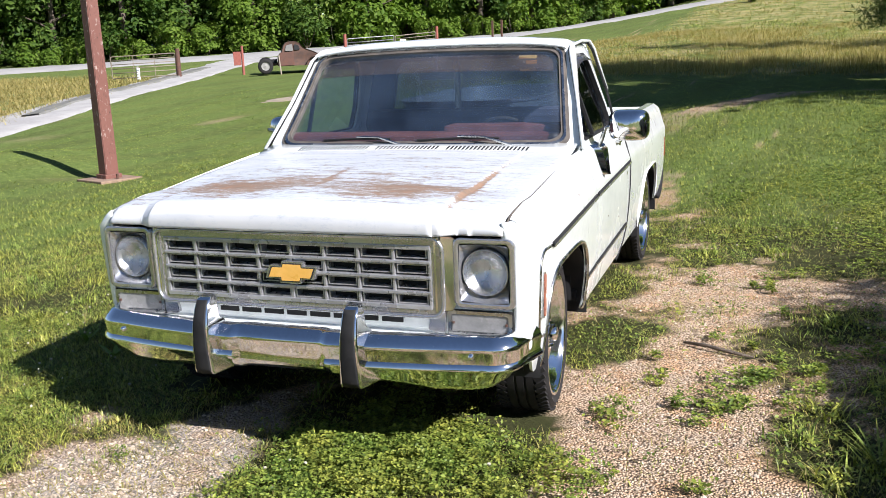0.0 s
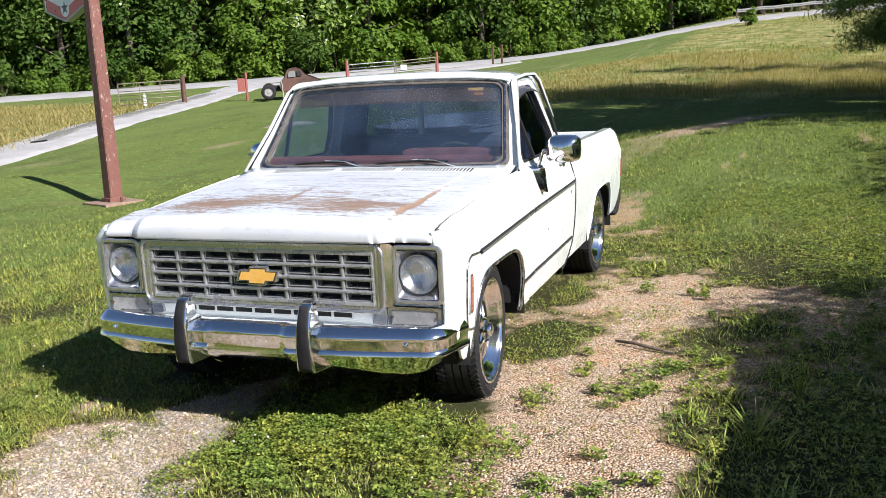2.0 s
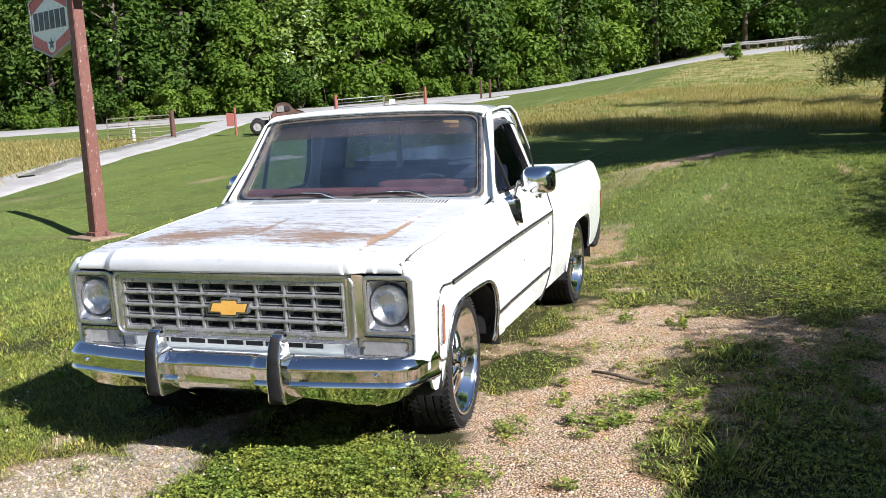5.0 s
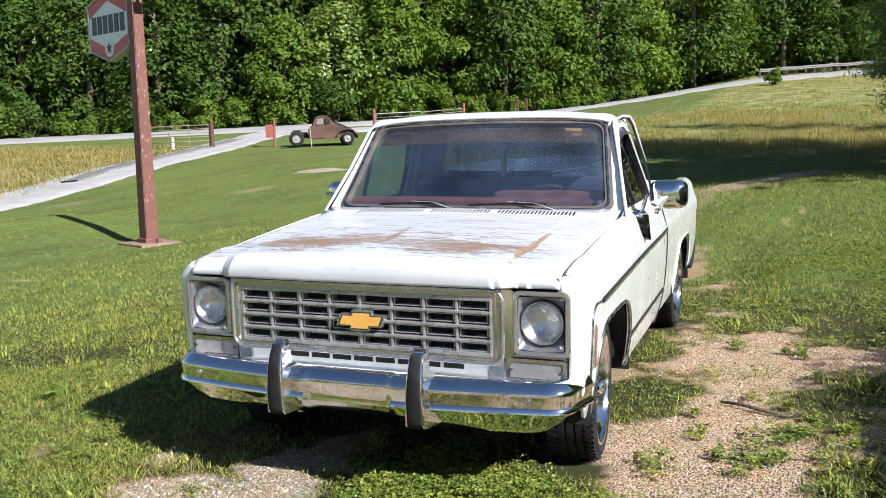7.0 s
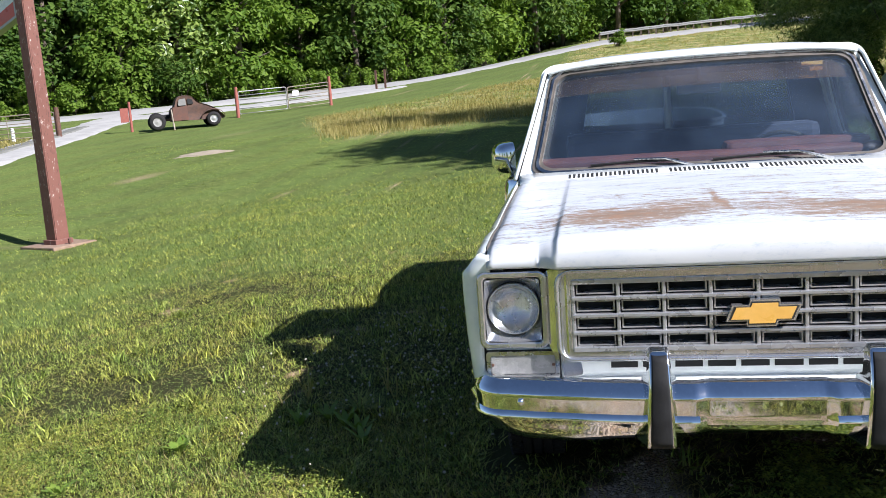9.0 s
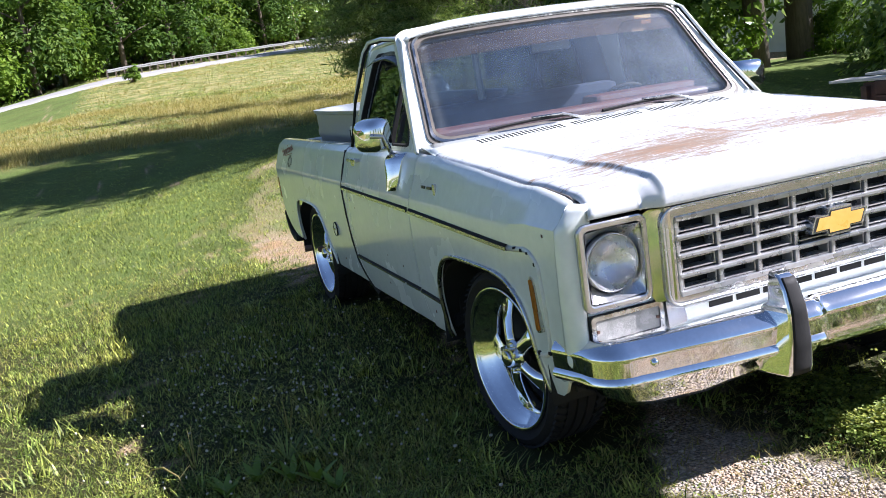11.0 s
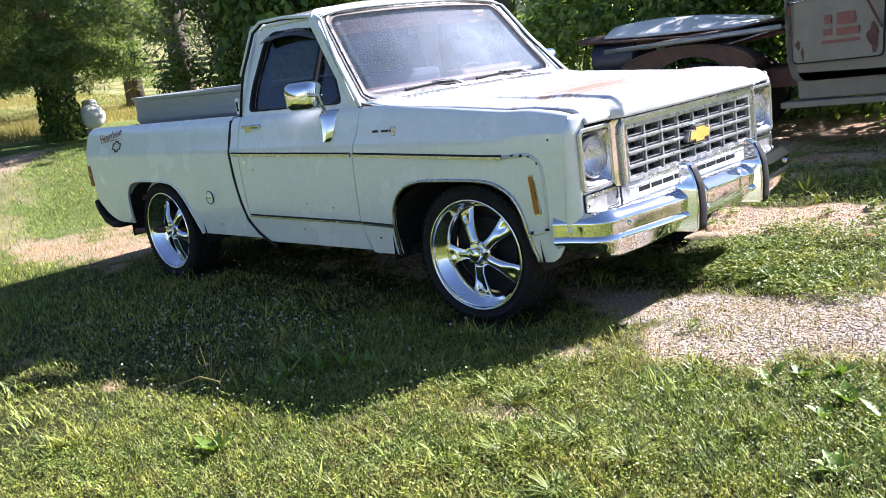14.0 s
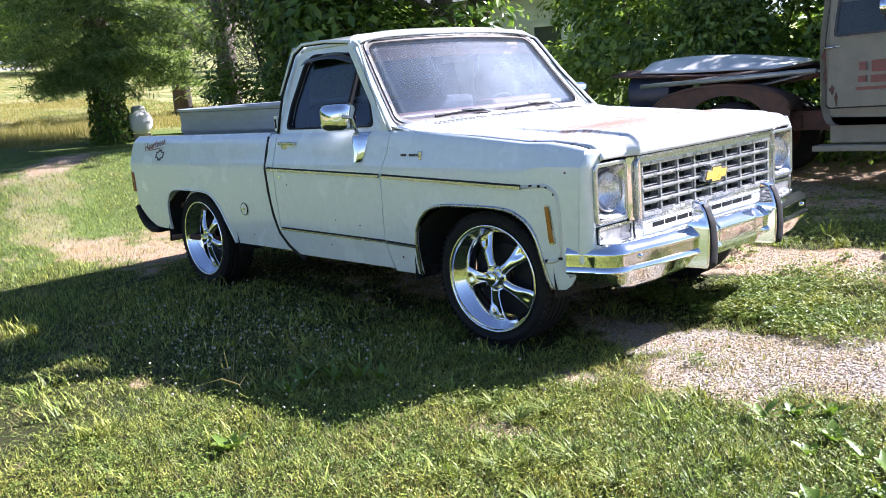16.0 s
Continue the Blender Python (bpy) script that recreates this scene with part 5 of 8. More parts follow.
for s in (1, -1):
    bm = bmesh.new()
    pipe(bm, [(s * 0.935, 0.66, 1.125), (s * 0.86, 0.895, 1.375), (s * 0.793, 1.075, 1.595), (s * 0.785, 1.14, 1.622), (s * 0.782, 1.45, 1.648), (s * 0.784, 1.68, 1.648), (s * 0.795, 1.775, 1.60), (s * 0.86, 1.865, 1.36)], 0.010, 8)
    part("drip_rail", bm, WHITE, truck, smooth=True)
    bm = bmesh.new()
    pipe(bm, [(s * 0.928, 0.672, 1.12), (s * 0.853, 0.91, 1.378), (s * 0.784, 1.088, 1.596), (s * 0.775, 1.15, 1.619), (s * 0.772, 1.45, 1.638), (s * 0.774, 1.68, 1.638), (s * 0.79, 1.762, 1.59), (s * 0.862, 1.842, 1.36), (s * 0.915, 1.862, 1.12)], 0.008, 6)
    part("door_seal", bm, RUBBER, truck, smooth=True)
    # rear quarter pillar
    def pil(u, v, s=s):
        z = 1.11 + 0.53 * v
        y0 = 1.838 - 0.120 * v ** 1.6
        y1 = 1.945 - 0.02 * v
        a = u * math.pi / 2
        return (s * (tumble(z) - 0.004 - 0.06 * (1 - math.cos(a)) - 0.03 * max(0, u - 0.8)), y0 + (y1 - y0) * math.sin(a) ** 0.8, z)
    solid(part("rear_pillar", grid(pil, np.linspace(0, 1, 9), np.linspace(0, 1, 9)), WHITE, truck, smooth=True), 0.01)
    part("cab_vent", boxes(((s * (tumble(1.16) - 0.03), 1.875, 1.135), (s * (tumble(1.16) + 0.004), 1.915, 1.235)), bevel=0.006), WHITE, truck, "small louvred cab vent plate")
    part("vent_slot", boxes(((s * (tumble(1.16) - 0.03), 1.886, 1.155), (s * (tumble(1.16) + 0.0065), 1.904, 1.215)), bevel=0.002), RUBBER, truck)
# rear wall with its window
ro, ri = dense_pair(round_rect(-0.86, 1.08, 0.86, 1.635, 0.1, 5), round_rect(-0.66, 1.185, 0.66, 1.56, 0.07, 5), 0.2)
part("cab_back", ring_plate(bmesh.new(), ro, ri, lambda a, b, d: (a * (1 - 0.16 * (b - 1.08) / 0.55), 1.945 - d - 0.02 * (b - 1.1), b), 0.04), NAVY, truck)
part("cab_back_lower", boxes(((-0.92, 1.90, 0.42), (0.92, 1.94, 1.09))), WHITE, truck)
rg = part("rear_window", slab(bmesh.new(), ri, lambda a, b, d: (a * (1 - 0.16 * (b - 1.08) / 0.55), 1.925 - d - 0.02 * (b - 1.1), b), 0.004), REARGLASS, truck)
rg.visible_shadow = False

# inside the cab
dash = part("dashboard", slab(bmesh.new(), rounded([(0.74, 0.75), (0.98, 0.78), (1.0, 0.98), (0.98, 1.15), (0.90, 1.205), (0.80, 1.195)], 0.03), lambda a, b, d: (-0.86 + d, a, b), 1.72), MAROON, truck, "faded red dashboard")
part("instrument_hood", boxes(((0.10, 0.86, 1.05), (0.78, 1.04, 1.235)), bevel=0.03), MAROON, dash)
part("seat_base", boxes(((-0.72, 1.22, 0.55), (0.72, 1.78, 0.80)), bevel=0.05), NAVY, truck)
part("seat_back", boxes(((-0.72, 1.66, 0.75), (0.72, 1.84, 1.27)), bevel=0.05), NAVY, truck, "dark bench seat back")
bm = bmesh.new()
wheel_m = Matrix.Translation((0.40, 1.16, 1.10)) @ Matrix.Rotation(radians(-58), 4, "X")
pipe(bm, [wheel_m @ Vector((0.185 * math.cos(a), 0.185 * math.sin(a), 0)) for a in np.linspace(0, 2 * math.pi, 33)], 0.012, 8, False)
for a in (20, 160):
    pipe(bm, [wheel_m @ Vector((0, 0, -0.03)), wheel_m @ Vector((0.18 * math.cos(radians(a)), 0.18 * math.sin(radians(a)), 0))], 0.012, 6)
pipe(bm, [wheel_m @ Vector((0, 0, 0)), wheel_m @ Vector((0, 0, -0.25))], 0.03, 8)
part("steering_wheel", bm, RUBBER, truck, "black steering wheel", smooth=True)
part("rear_view_mirror", boxes(((-0.11, 1.10, 1.47), (0.11, 1.125, 1.525)), ((-0.01, 1.09, 1.52), (0.01, 1.105, 1.60)), bevel=0.006), SIGN_BLACK, truck)
bm = bmesh.new()
pipe(bm, [(-0.10, 1.80, 0.80), (-0.12, 1.82, 1.56)], 0.022, 8)
part("gun_rack_post", bm, STEEL, truck, "pale upright post in the cab")
for x0, x1, z in ((0.50, 0.60, 1.572), (0.54, 0.60, 1.545)):
    part("sun_visor_sticker", boxes(((x0, 1.085, z - 0.008), (x1, 1.088, z + 0.010))), surface("yellow_sticker", (0.42, 0.24, 0.05), (0.5, 0.3, 0.08), 20, 0.6), truck)

# wipers
for x0, x1 in ((-0.56, -0.14), (0.02, 0.48)):
    piv = Vector((x1 + 0.08, 0.655, 1.145))
    tip = ws((x0 + x1) / 2 / 0.83, 0.075, 0.02)
    bm = bmesh.new()
    pipe(bm, [piv, piv.lerp(tip, 0.5) + Vector((0, -0.012, 0.022)), tip], [0.009, 0.006, 0.005], 6)
    wiper = part("wiper", bm, CHROME_OLD, truck, "bare metal windshield wiper")
    bm = bmesh.new()
    pipe(bm, [ws(x0 / 0.83, 0.045, 0.012), ws((x0 + x1) / 2 / 0.83, 0.06, 0.014), ws(x1 / 0.83, 0.06, 0.012)], 0.007, 6)
    part("wiper_blade", bm, RUBBER, wiper)

# fuel filler on the bed side
bm = bmesh.new()
tube(bm, (-0.985, 2.255, 0.62), (-1.0, 2.255, 0.62), 0.041, n=28)
fuel = part("fuel_filler", bm, WHITE, truck, "round fuel filler door")
bm = spin([(0.041, -1.003), (0.0445, -0.999), (0.041, -0.994), (0.038, -0.999)], 28, "x", True)
bmesh.ops.translate(bm, verts=bm.verts, vec=(0, 2.255, 0.62))
part("filler_ring", bm, RUBBER, fuel)
part("filler_latch", boxes(((-1.008, 2.235, 0.614), (-0.998, 2.29, 0.626)), bevel=0.003), CHROME, fuel)

# decal on the bed side
bow2 = [(a * 0.62, b * 0.95) for a, b in bow]
DECAL = surface("dark_red_decal", (0.16, 0.03, 0.03), (0.22, 0.05, 0.05), 20, 0.5)


def on_bed(a, b, d):
    return (-(curve(SIDE, b) + 0.0015 - d), a, b)


part("decal_outline", ring_plate(bmesh.new(), [(3.47 - a, 0.985 + b) for a, b in bow2], [(3.47 - a * 0.72, 0.985 + b * 0.6) for a, b in bow2], on_bed, 0.001), SIGN_BLACK, truck)
txt = bpy.data.curves.new("decal_script", "FONT")
txt.body, txt.size, txt.shear, txt.extrude = "Heartbeat", 0.082, 0.45, 0.0006
txt.offset = 0.0002
txt.materials.append(DECAL)
dec = new("decal_script", txt)
dec.parent = truck
dec.matrix_basis = Matrix(((-0.06, -0.28, -1, -0.968), (-1, 0, 0, 3.735), (0.24, 1, -0.28, 1.012), (0, 0, 0, 1)))
bm = bmesh.new()
pipe(bm, [on_bed(3.72, 1.012, 0), on_bed(3.55, 1.03, 0), on_bed(3.42, 1.043, 0)], [0.001, 0.004, 0.001], 6)
part("decal_swash", bm, DECAL, truck)


# the whole body is set back at the nose and a touch taller at the roof
NOSE_BACK = [(-1.0, 0.062), (-0.70, 0.062), (-0.5, 0.042), (-0.1, 0.022), (0.5, 0.02), (1.2, 0.0)]
GLASS_BACK = [(-1.0, 0.062), (-0.70, 0.062), (-0.5, 0.042), (-0.1, 0.024), (0.53, 0.034), (0.72, 0.042), (0.9, 0.028), (1.12, 0.010), (1.4, 0.0)]


def seated(co):
    up = float(sstep(1.0, 1.12, co.z))
    dy = curve(NOSE_BACK, co.y) * (1 - up) + curve(GLASS_BACK, co.y) * up
    dz = 0.016 * float(sstep(-0.3, -0.5, co.y)) + 0.018 * float(sstep(1.3, 1.6, co.z))
    return Vector((co.x, co.y + dy, co.z + dz))


bezels = [ob_ for ob_ in truck.children if ob_.name.startswith("headlight_bezel")]
for ob_ in truck.children_recursive:
    if ob_.type != "MESH" or ob_.matrix_basis != Matrix.Identity(4) or ob_.parent in bezels:
        continue
    fore = ob_ == bumper or ob_.parent == bumper or (ob_.parent and ob_.parent.parent == bumper)
    for v_ in ob_.data.vertices:
        v_.co = v_.co + Vector((0, 0.035, 0)) if fore else seated(v_.co)
for ob_ in bezels:
    ob_.location = (0, 0.04, 0.018)


# ---- wheels ----
def build_wheel(s, width, r_t, r_r):
    """One wheel about its hub at the origin; s is the outward side."""
    w = thing("wheel", (0, 0, 0))
    w.parent = truck
    h = width / 2
    tp = [(r_r + 0.004, h - 0.018), (r_r + 0.02, h - 0.004), (r_t - 0.035, h + 0.004), (r_t - 0.012, h - 0.010), (r_t - 0.002, h - 0.032)]
    for g in (0.55, 0.18, -0.18, -0.55):
        c = h * g
        tp += [(r_t, c + 0.006), (r_t - 0.009, c + 0.004), (r_t - 0.009, c - 0.004), (r_t, c - 0.006)]
    tp += [(r_t - 0.002, -h + 0.032), (r_t - 0.012, -h + 0.010), (r_t - 0.04, -h), (r_r + 0.004, -h + 0.018)]
    tyre = part("tyre", spin([(r, s * x) for r, x in tp], 72, "x"), TYRE, w, "black low-profile tyre")
    auto(tyre, 30)
    bm = bmesh.new()
    for k in range(64):
        a = 2 * math.pi * k / 64
        for q, tw in ((1, 0.10), (-1, -0.10)):
            m = Matrix.Rotation(a + (0.02 if q > 0 else 0), 4, "X") @ Matrix.Translation((q * h * 0.74, 0, r_t - 0.004)) @ Matrix.Rotation(q * 0.5, 4, "Z")
            box(bm, (-0.026, -0.009, -0.004), (0.026, 0.009, 0.005), 0, m)
    tagged(part("tread_block", bm, TYRE, tyre), kind="stuff")
    rp = [(r_r + 0.006, h - 0.014), (r_r + 0.009, h - 0.006), (r_r + 0.004, h), (r_r - 0.004, h - 0.002), (r_r - 0.008, h - 0.008), (r_r - 0.010, h - 0.030), (r_r - 0.022, h - 0.034), (r_r - 0.025, h - 0.058), (r_r - 0.038, h - 0.062), (r_r - 0.041, h - 0.085), (r_r - 0.050, h - 0.09), (r_r - 0.052, h - 0.12), (r_r - 0.035, -h + 0.03), (r_r, -h + 0.012)]
    part("rim", spin([(r, s * x) for r, x in rp], 72, "x"), ALLOY, w, "polished alloy rim with a deep stepped lip", smooth=True)
    auto(w.children[-1], 40)
    part("brake_disc", spin([(0.165, s * (h - 0.155)), (0.165, s * (h - 0.135)), (0.05, s * (h - 0.135)), (0.05, s * (h - 0.155))], 36, "x", True), BLACK, w)
    part("wheel_back", spin([(r_r - 0.05, s * (h - 0.165)), (0.02, s * (h - 0.17))], 36, "x"), BLACK, w)
    # five tapering, dished spokes
    for k in range(5):
        a0 = 2 * math.pi * k / 5
        def spoke(u, v, a0=a0):
            r = 0.055 + (r_r - 0.048 - 0.055) * v
            half = curve([(0, 0.024), (0.25, 0.021), (0.6, 0.033), (0.85, 0.047), (1.0, 0.056)], v)
            t = (u - 0.5) * 2
            out = h - 0.040 - 0.045 * v ** 1.4
            dep = -0.022 * abs(t) ** 2.5 - 0.014 * float(sstep(0.5, 0.72, v) * (1 - sstep(0.86, 0.98, v))) * max(0, 1 - (t / 0.6) ** 2)
            m = Matrix.Rotation(a0, 3, "X")
            p = m @ Vector((0, half * t, r))
            return (s * (out + dep), p.y, p.z)
        sp = part("spoke", grid(spoke, np.linspace(0, 1, 11), np.linspace(0, 1, 14)), ALLOY, w, smooth=True)
        solid(sp, 0.02, 0)
    hub = part("hub", spin([(0.068, s * (h - 0.075)), (0.068, s * (h - 0.045)), (0.060, s * (h - 0.036)), (0.042, s * (h - 0.034)), (0.001, s * (h - 0.034))], 36, "x"), ALLOY, w, smooth=True)
    auto(hub, 35)
    cap = part("centre_cap", spin([(0.036, s * (h - 0.036)), (0.036, s * (h - 0.012)), (0.030, s * (h - 0.002)), (0.016, s * (h + 0.004)), (0.001, s * (h + 0.005))], 30, "x"), CHROME, w, "chrome centre cap", smooth=True)
    auto(cap, 35)
    for k in range(5):
        a = 2 * math.pi * (k + 0.5) / 5
        bm = bmesh.new()
        y, z = 0.052 * math.sin(a), 0.052 * math.cos(a)
        tube(bm, (s * (h - 0.04), y, z), (s * (h - 0.015), y, z), 0.0095, 0.008, 6)
        part("lug_nut", bm, CHROME, w)
    return w


RT, RR = 0.350, 0.276
for s in (1, -1):
    fw = build_wheel(s, 0.235, RT, RR)
    fw.matrix_basis = pose(s * 0.825, 0.010, 0.352, 48, 0, 4.5)
    rw = copy_thing(fw, pose(s * 0.835, 2.99, 0.352, 40, 0, 0))

# ---- things in the yard ----
def ground_at(x, y):
    return float(height(x, y))


# stock tank in the bed
def tub(u, v):
    """v 0: outer foot, 1: outer rim, 2: rolled lip, 3: inner rim, 4: inner floor."""
    a = 2 * math.pi * u
    c, s = math.cos(a), math.sin(a)
    e = lambda q, p: math.copysign(abs(q) ** p, q)
    fx, fy, z = ((0.43, 0.83, 0), (0.465, 0.865, 0.10), (0.49, 0.89, 0.30), (0.503, 0.903, 0.32), (0.503, 0.903, 0.36), (0.497, 0.897, 0.38), (0.51, 0.91, 0.56), (0.523, 0.923, 0.58), (0.523, 0.923, 0.61), (0.516, 0.916, 0.63), (0.52, 0.92, 0.745), (0.534, 0.934, 0.752), (0.536, 0.936, 0.772), (0.51, 0.91, 0.766), (0.43, 0.83, 0.02))[v]
    return (fx * e(c, 0.62), fy * e(s, 0.5), z)


stock_tank = thing("stock_tank", (-0.22, 2.95, 0.60), "galvanised steel stock tank standing in the truck bed", "stock tank")
stock_tank.matrix_basis = STAND @ Matrix.Translation((-0.22, 2.95, 0.60)) @ Matrix.Rotation(radians(0.7), 4, "X") @ Matrix.Diagonal((1, 1, 0.92, 1))
bm = grid(tub, np.linspace(0, 1, 49)[:-1], range(15), True)
bm.faces.new([v for v in bm.verts][-48:])
auto(part("tank_shell", bm, GALV, stock_tank), 45)

# sign pole
PX, PY = -9.3, 8.9
pole_z = ground_at(PX, PY)
along = Vector((-0.94, 0.335, 0)).normalized()
facing = Vector((-along.y, along.x, 0))
if facing.y > 0:
    facing = -facing
pm = Matrix.Translation((PX, PY, pole_z)) @ Matrix((( -along.x, -facing.x, 0, 0), (-along.y, -facing.y, 0, 0), (0, 0, 1, 0), (0, 0, 0, 1)))
sign_post = thing("sign_post", (PX, PY, pole_z), "tall brown painted steel sign pole with flaking paint", "sign post")
sign_post.matrix_basis = pm


def flaky(name):
    """Brown paint with chips down to white primer."""
    m, nt, p = node_mat(name)
    n1, n2 = noise_node(nt, 3, 5), noise_node(nt, 16, 7, 0.72, stretch=(1.5, 1.5, 0.6))
    c = mix(nt, n1, (0.12, 0.045, 0.032), (0.18, 0.075, 0.055))
    c = mix(nt, ramp(nt, n2, [(0.6, 0.0), (0.64, 1.0)]), c, (0.42, 0.36, 0.32))
    c = mix(nt, ramp(nt, n2, [(0.36, 1.0), (0.41, 0.0)]), c, (0.06, 0.025, 0.018))
    nt.links.new(c, p.inputs["Base Color"])
    p.inputs["Roughness"].default_value = 0.65
    bump(nt, p, n2, 0.4, 0.01)
    return m


FLAKY = flaky("flaking_brown_paint")
bm = bmesh.new()
w0, w1, H = 0.125, 0.088, 6.2
vs_ = []
for z, w in ((0, w0), (H, w1)):
    vs_.append([bm.verts.new((a * w, b * w, z)) for a, b in ((-1, -1), (1, -1), (1, 1), (-1, 1))])
for k in range(4):
    bm.faces.new((vs_[0][k], vs_[0][(k + 1) % 4], vs_[1][(k + 1) % 4], vs_[1][k]))
bm.faces.new(vs_[1])
bmesh.ops.bevel(bm, geom=list(bm.edges), offset=0.012, segments=2, affect="EDGES")
part("pole", bm, FLAKY, sign_post)
part("foot_collar", boxes(((-0.16, -0.16, 0.02), (0.16, 0.16, 0.11)), bevel=0.012), FLAKY, sign_post)
part("foot_bolt", boxes(((0.27, -0.02, 0.03), (0.30, 0.02, 0.12)), bevel=0.004), RUST_DARK, sign_post)
part("base_plate", boxes(((-0.42, -0.40, -0.12), (0.42, 0.40, 0.035)), bevel=0.015), surface("brown_footing", (0.17, 0.11, 0.075), (0.29, 0.20, 0.14), 8, 0.9, bumpy=0.4), sign_post, "brown stained footing")
part("lamp_arm", boxes(((0.08, -0.03, 4.45), (0.42, 0.03, 4.50)), ((0.30, -0.09, 4.38), (0.46, 0.09, 4.47)), bevel=0.008), STEEL, sign_post)

# hexagonal enamel sign
SW, SH = 0.74, 0.42
hexo = [(-SW, -SH), (0, -SH - 0.235), (SW, -SH), (SW, SH), (0, SH + 0.235), (-SW, SH)]
sign = thing("hanging_sign", (0, 0, 0), "weathered white and red hexagonal enamel sign in a steel frame", "sign")
sign.matrix_basis = pm @ Matrix.Translation((-0.13 - SW, 0, 3.72 - pole_z - 0.02))
sf = lambda dy: (lambda a, b, d: (a, dy + d, b))
part("sign_panel", slab(bmesh.new(), [(a * 0.97, b * 0.97) for a, b in hexo], sf(-0.05), 0.10), SIGN_WHITE, sign)
part("sign_frame", ring_plate(bmesh.new(), hexo, [(a * 0.94, b * 0.94) for a, b in hexo], sf(-0.07), 0.14), STEEL, sign, "rusty steel sign frame")
for d0 in (-0.056, 0.052):
    lowr = [(-SW * 0.93, -SH * 0.95), (0, -SH - 0.212), (SW * 0.93, -SH * 0.95), (SW * 0.93, -SH * 0.42), (0.08, -SH * 0.95), (0, -SH * 0.97), (-0.08, -SH * 0.95), (-SW * 0.93, -SH * 0.42)]
    part("red_band", slab(bmesh.new(), lowr, sf(d0), 0.004), SIGN_RED, sign)
    upr = [(-SW * 0.93, SH * 0.42), (0, SH * 1.1), (SW * 0.93, SH * 0.42), (SW * 0.93, SH * 0.95), (0, SH + 0.212), (-SW * 0.93, SH * 0.95)]
    part("red_band", slab(bmesh.new(), upr, sf(d0), 0.004), SIGN_RED, sign)
    # brand word kept as six plain bars
    for k in range(6):
        x0 = -0.60 + k * 0.205
        part("word_bar", boxes(((x0, d0 - 0.002, -0.13), (x0 + 0.155, d0 + 0.004, 0.20))), SIGN_BLACK, sign)
    bm = bmesh.new()
    bmesh.ops.create_circle(bm, cap_ends=True, segments=28, radius=0.16, matrix=Matrix.Translation((0, d0 - 0.004 if d0 < 0 else d0 + 0.006, -0.40)) @ Matrix.Rotation(radians(90), 4, "X"))
    solid(part("round_mark", bm, SIGN_WHITE, sign), 0.002)
    star = []
    for k in range(10):
        r = 0.125 if k % 2 == 0 else 0.05
        a = radians(90 + 36 * k)
        star.append((r * math.cos(a), -0.40 + r * math.sin(a)))
    part("star_mark", slab(bmesh.new(), star, sf(d0 - 0.009 if d0 < 0 else d0 + 0.009), 0.002), SIGN_BLACK, sign)
part("sign_bracket", boxes(((SW - 0.02, -0.03, 0.2), (SW + 0.14, 0.03, 0.26)), ((SW - 0.02, -0.03, -0.3), (SW + 0.14, 0.03, -0.24)), bevel=0.005), FLAKY, sign)


# gates and posts
def post(name, x, y, h, r, material, label, category="post", square=False, group="", sink=0.15):
    z = ground_at(x, y)
    t = thing(name, (x, y, z), label, category, group)
    if square:
        part("post_shaft", boxes(((-r, -r, -sink), (r, r, h)), bevel=r * 0.15), material, t)
    else:
        bm = bmesh.new()
        tube(bm, (0, 0, -sink), (0, 0, h), r, r * 0.9, 12)
        part("post_shaft", bm, material, t, smooth=False)
    return t


def tube_gate(a, b, top, bars, material, label, brace=True):
    """A pipe gate between two places on the land."""
    a, b = Vector((*a, 0)), Vector((*b, 0))
    a.z, b.z = ground_at(a.x, a.y), ground_at(b.x, b.y)
    g = thing("gate", a, label, "gate", "yard gates")
    d = b - a
    L = math.hypot(d.x, d.y)
    g.rotation_euler = (0, 0, math.atan2(d.y, d.x))
    lift = d.z
    P = lambda u, z: Vector((u * L, 0, z + lift * u))
    bm = bmesh.new()
    pipe(bm, rounded([tuple(P(0, 0.12)), tuple(P(0, top)), tuple(P(1, top)), tuple(P(1, 0.12))], 0.08, 4), 0.025, 8, False)
    None
    part("gate_frame", bm, material, g, smooth=True)
    for k in range(bars):
        z = 0.14 + (top - 0.14) * (k / bars) ** 0.9
        bm = bmesh.new()
        pipe(bm, [P(0, z), P(1, z)], 0.019, 8)
        part("gate_bar", bm, material, g, smooth=True)
    if brace:
        for u in (0.33, 0.66):
            bm = bmesh.new()
            pipe(bm, [P(u, 0.12), P(u, top)], 0.016, 6)
            part("gate_stay", bm, material, g)
    return g


GATE_TAN = surface("tan_gate_paint", (0.15, 0.125, 0.09), (0.23, 0.195, 0.14), 8, 0.6)
GATE_GREY = surface("grey_gate_tube", (0.19, 0.195, 0.19), (0.28, 0.28, 0.27), 8, 0.45, 0.4)
RED_POST = surface("faded_red_post", (0.22, 0.06, 0.045), (0.30, 0.095, 0.07), 8, 0.7)
tube_gate((-24.35, 31.25), (-26.9, 29.9), 1.12, 5, GATE_TAN, "open tan pipe gate beside the driveway")
post("gate_post", -24.25, 31.3, 1.32, 0.11, RUST_DARK, "rusty steel gate post holding an open gate")
tube_gate((-18.0, 36.3), (-16.2, 37.9), 1.18, 5, GATE_GREY, "closed grey pipe gate", False)
tube_gate((-16.15, 37.95), (-14.5, 39.3), 1.15, 6, GATE_TAN, "closed tan pipe gate with a small white notice", False)
post("gate_post", -18.05, 36.2, 1.42, 0.085, RED_POST, "red-brown steel gate post")
post("gate_post", -14.45, 39.35, 1.42, 0.085, RED_POST, "red-brown steel gate post at the field edge")
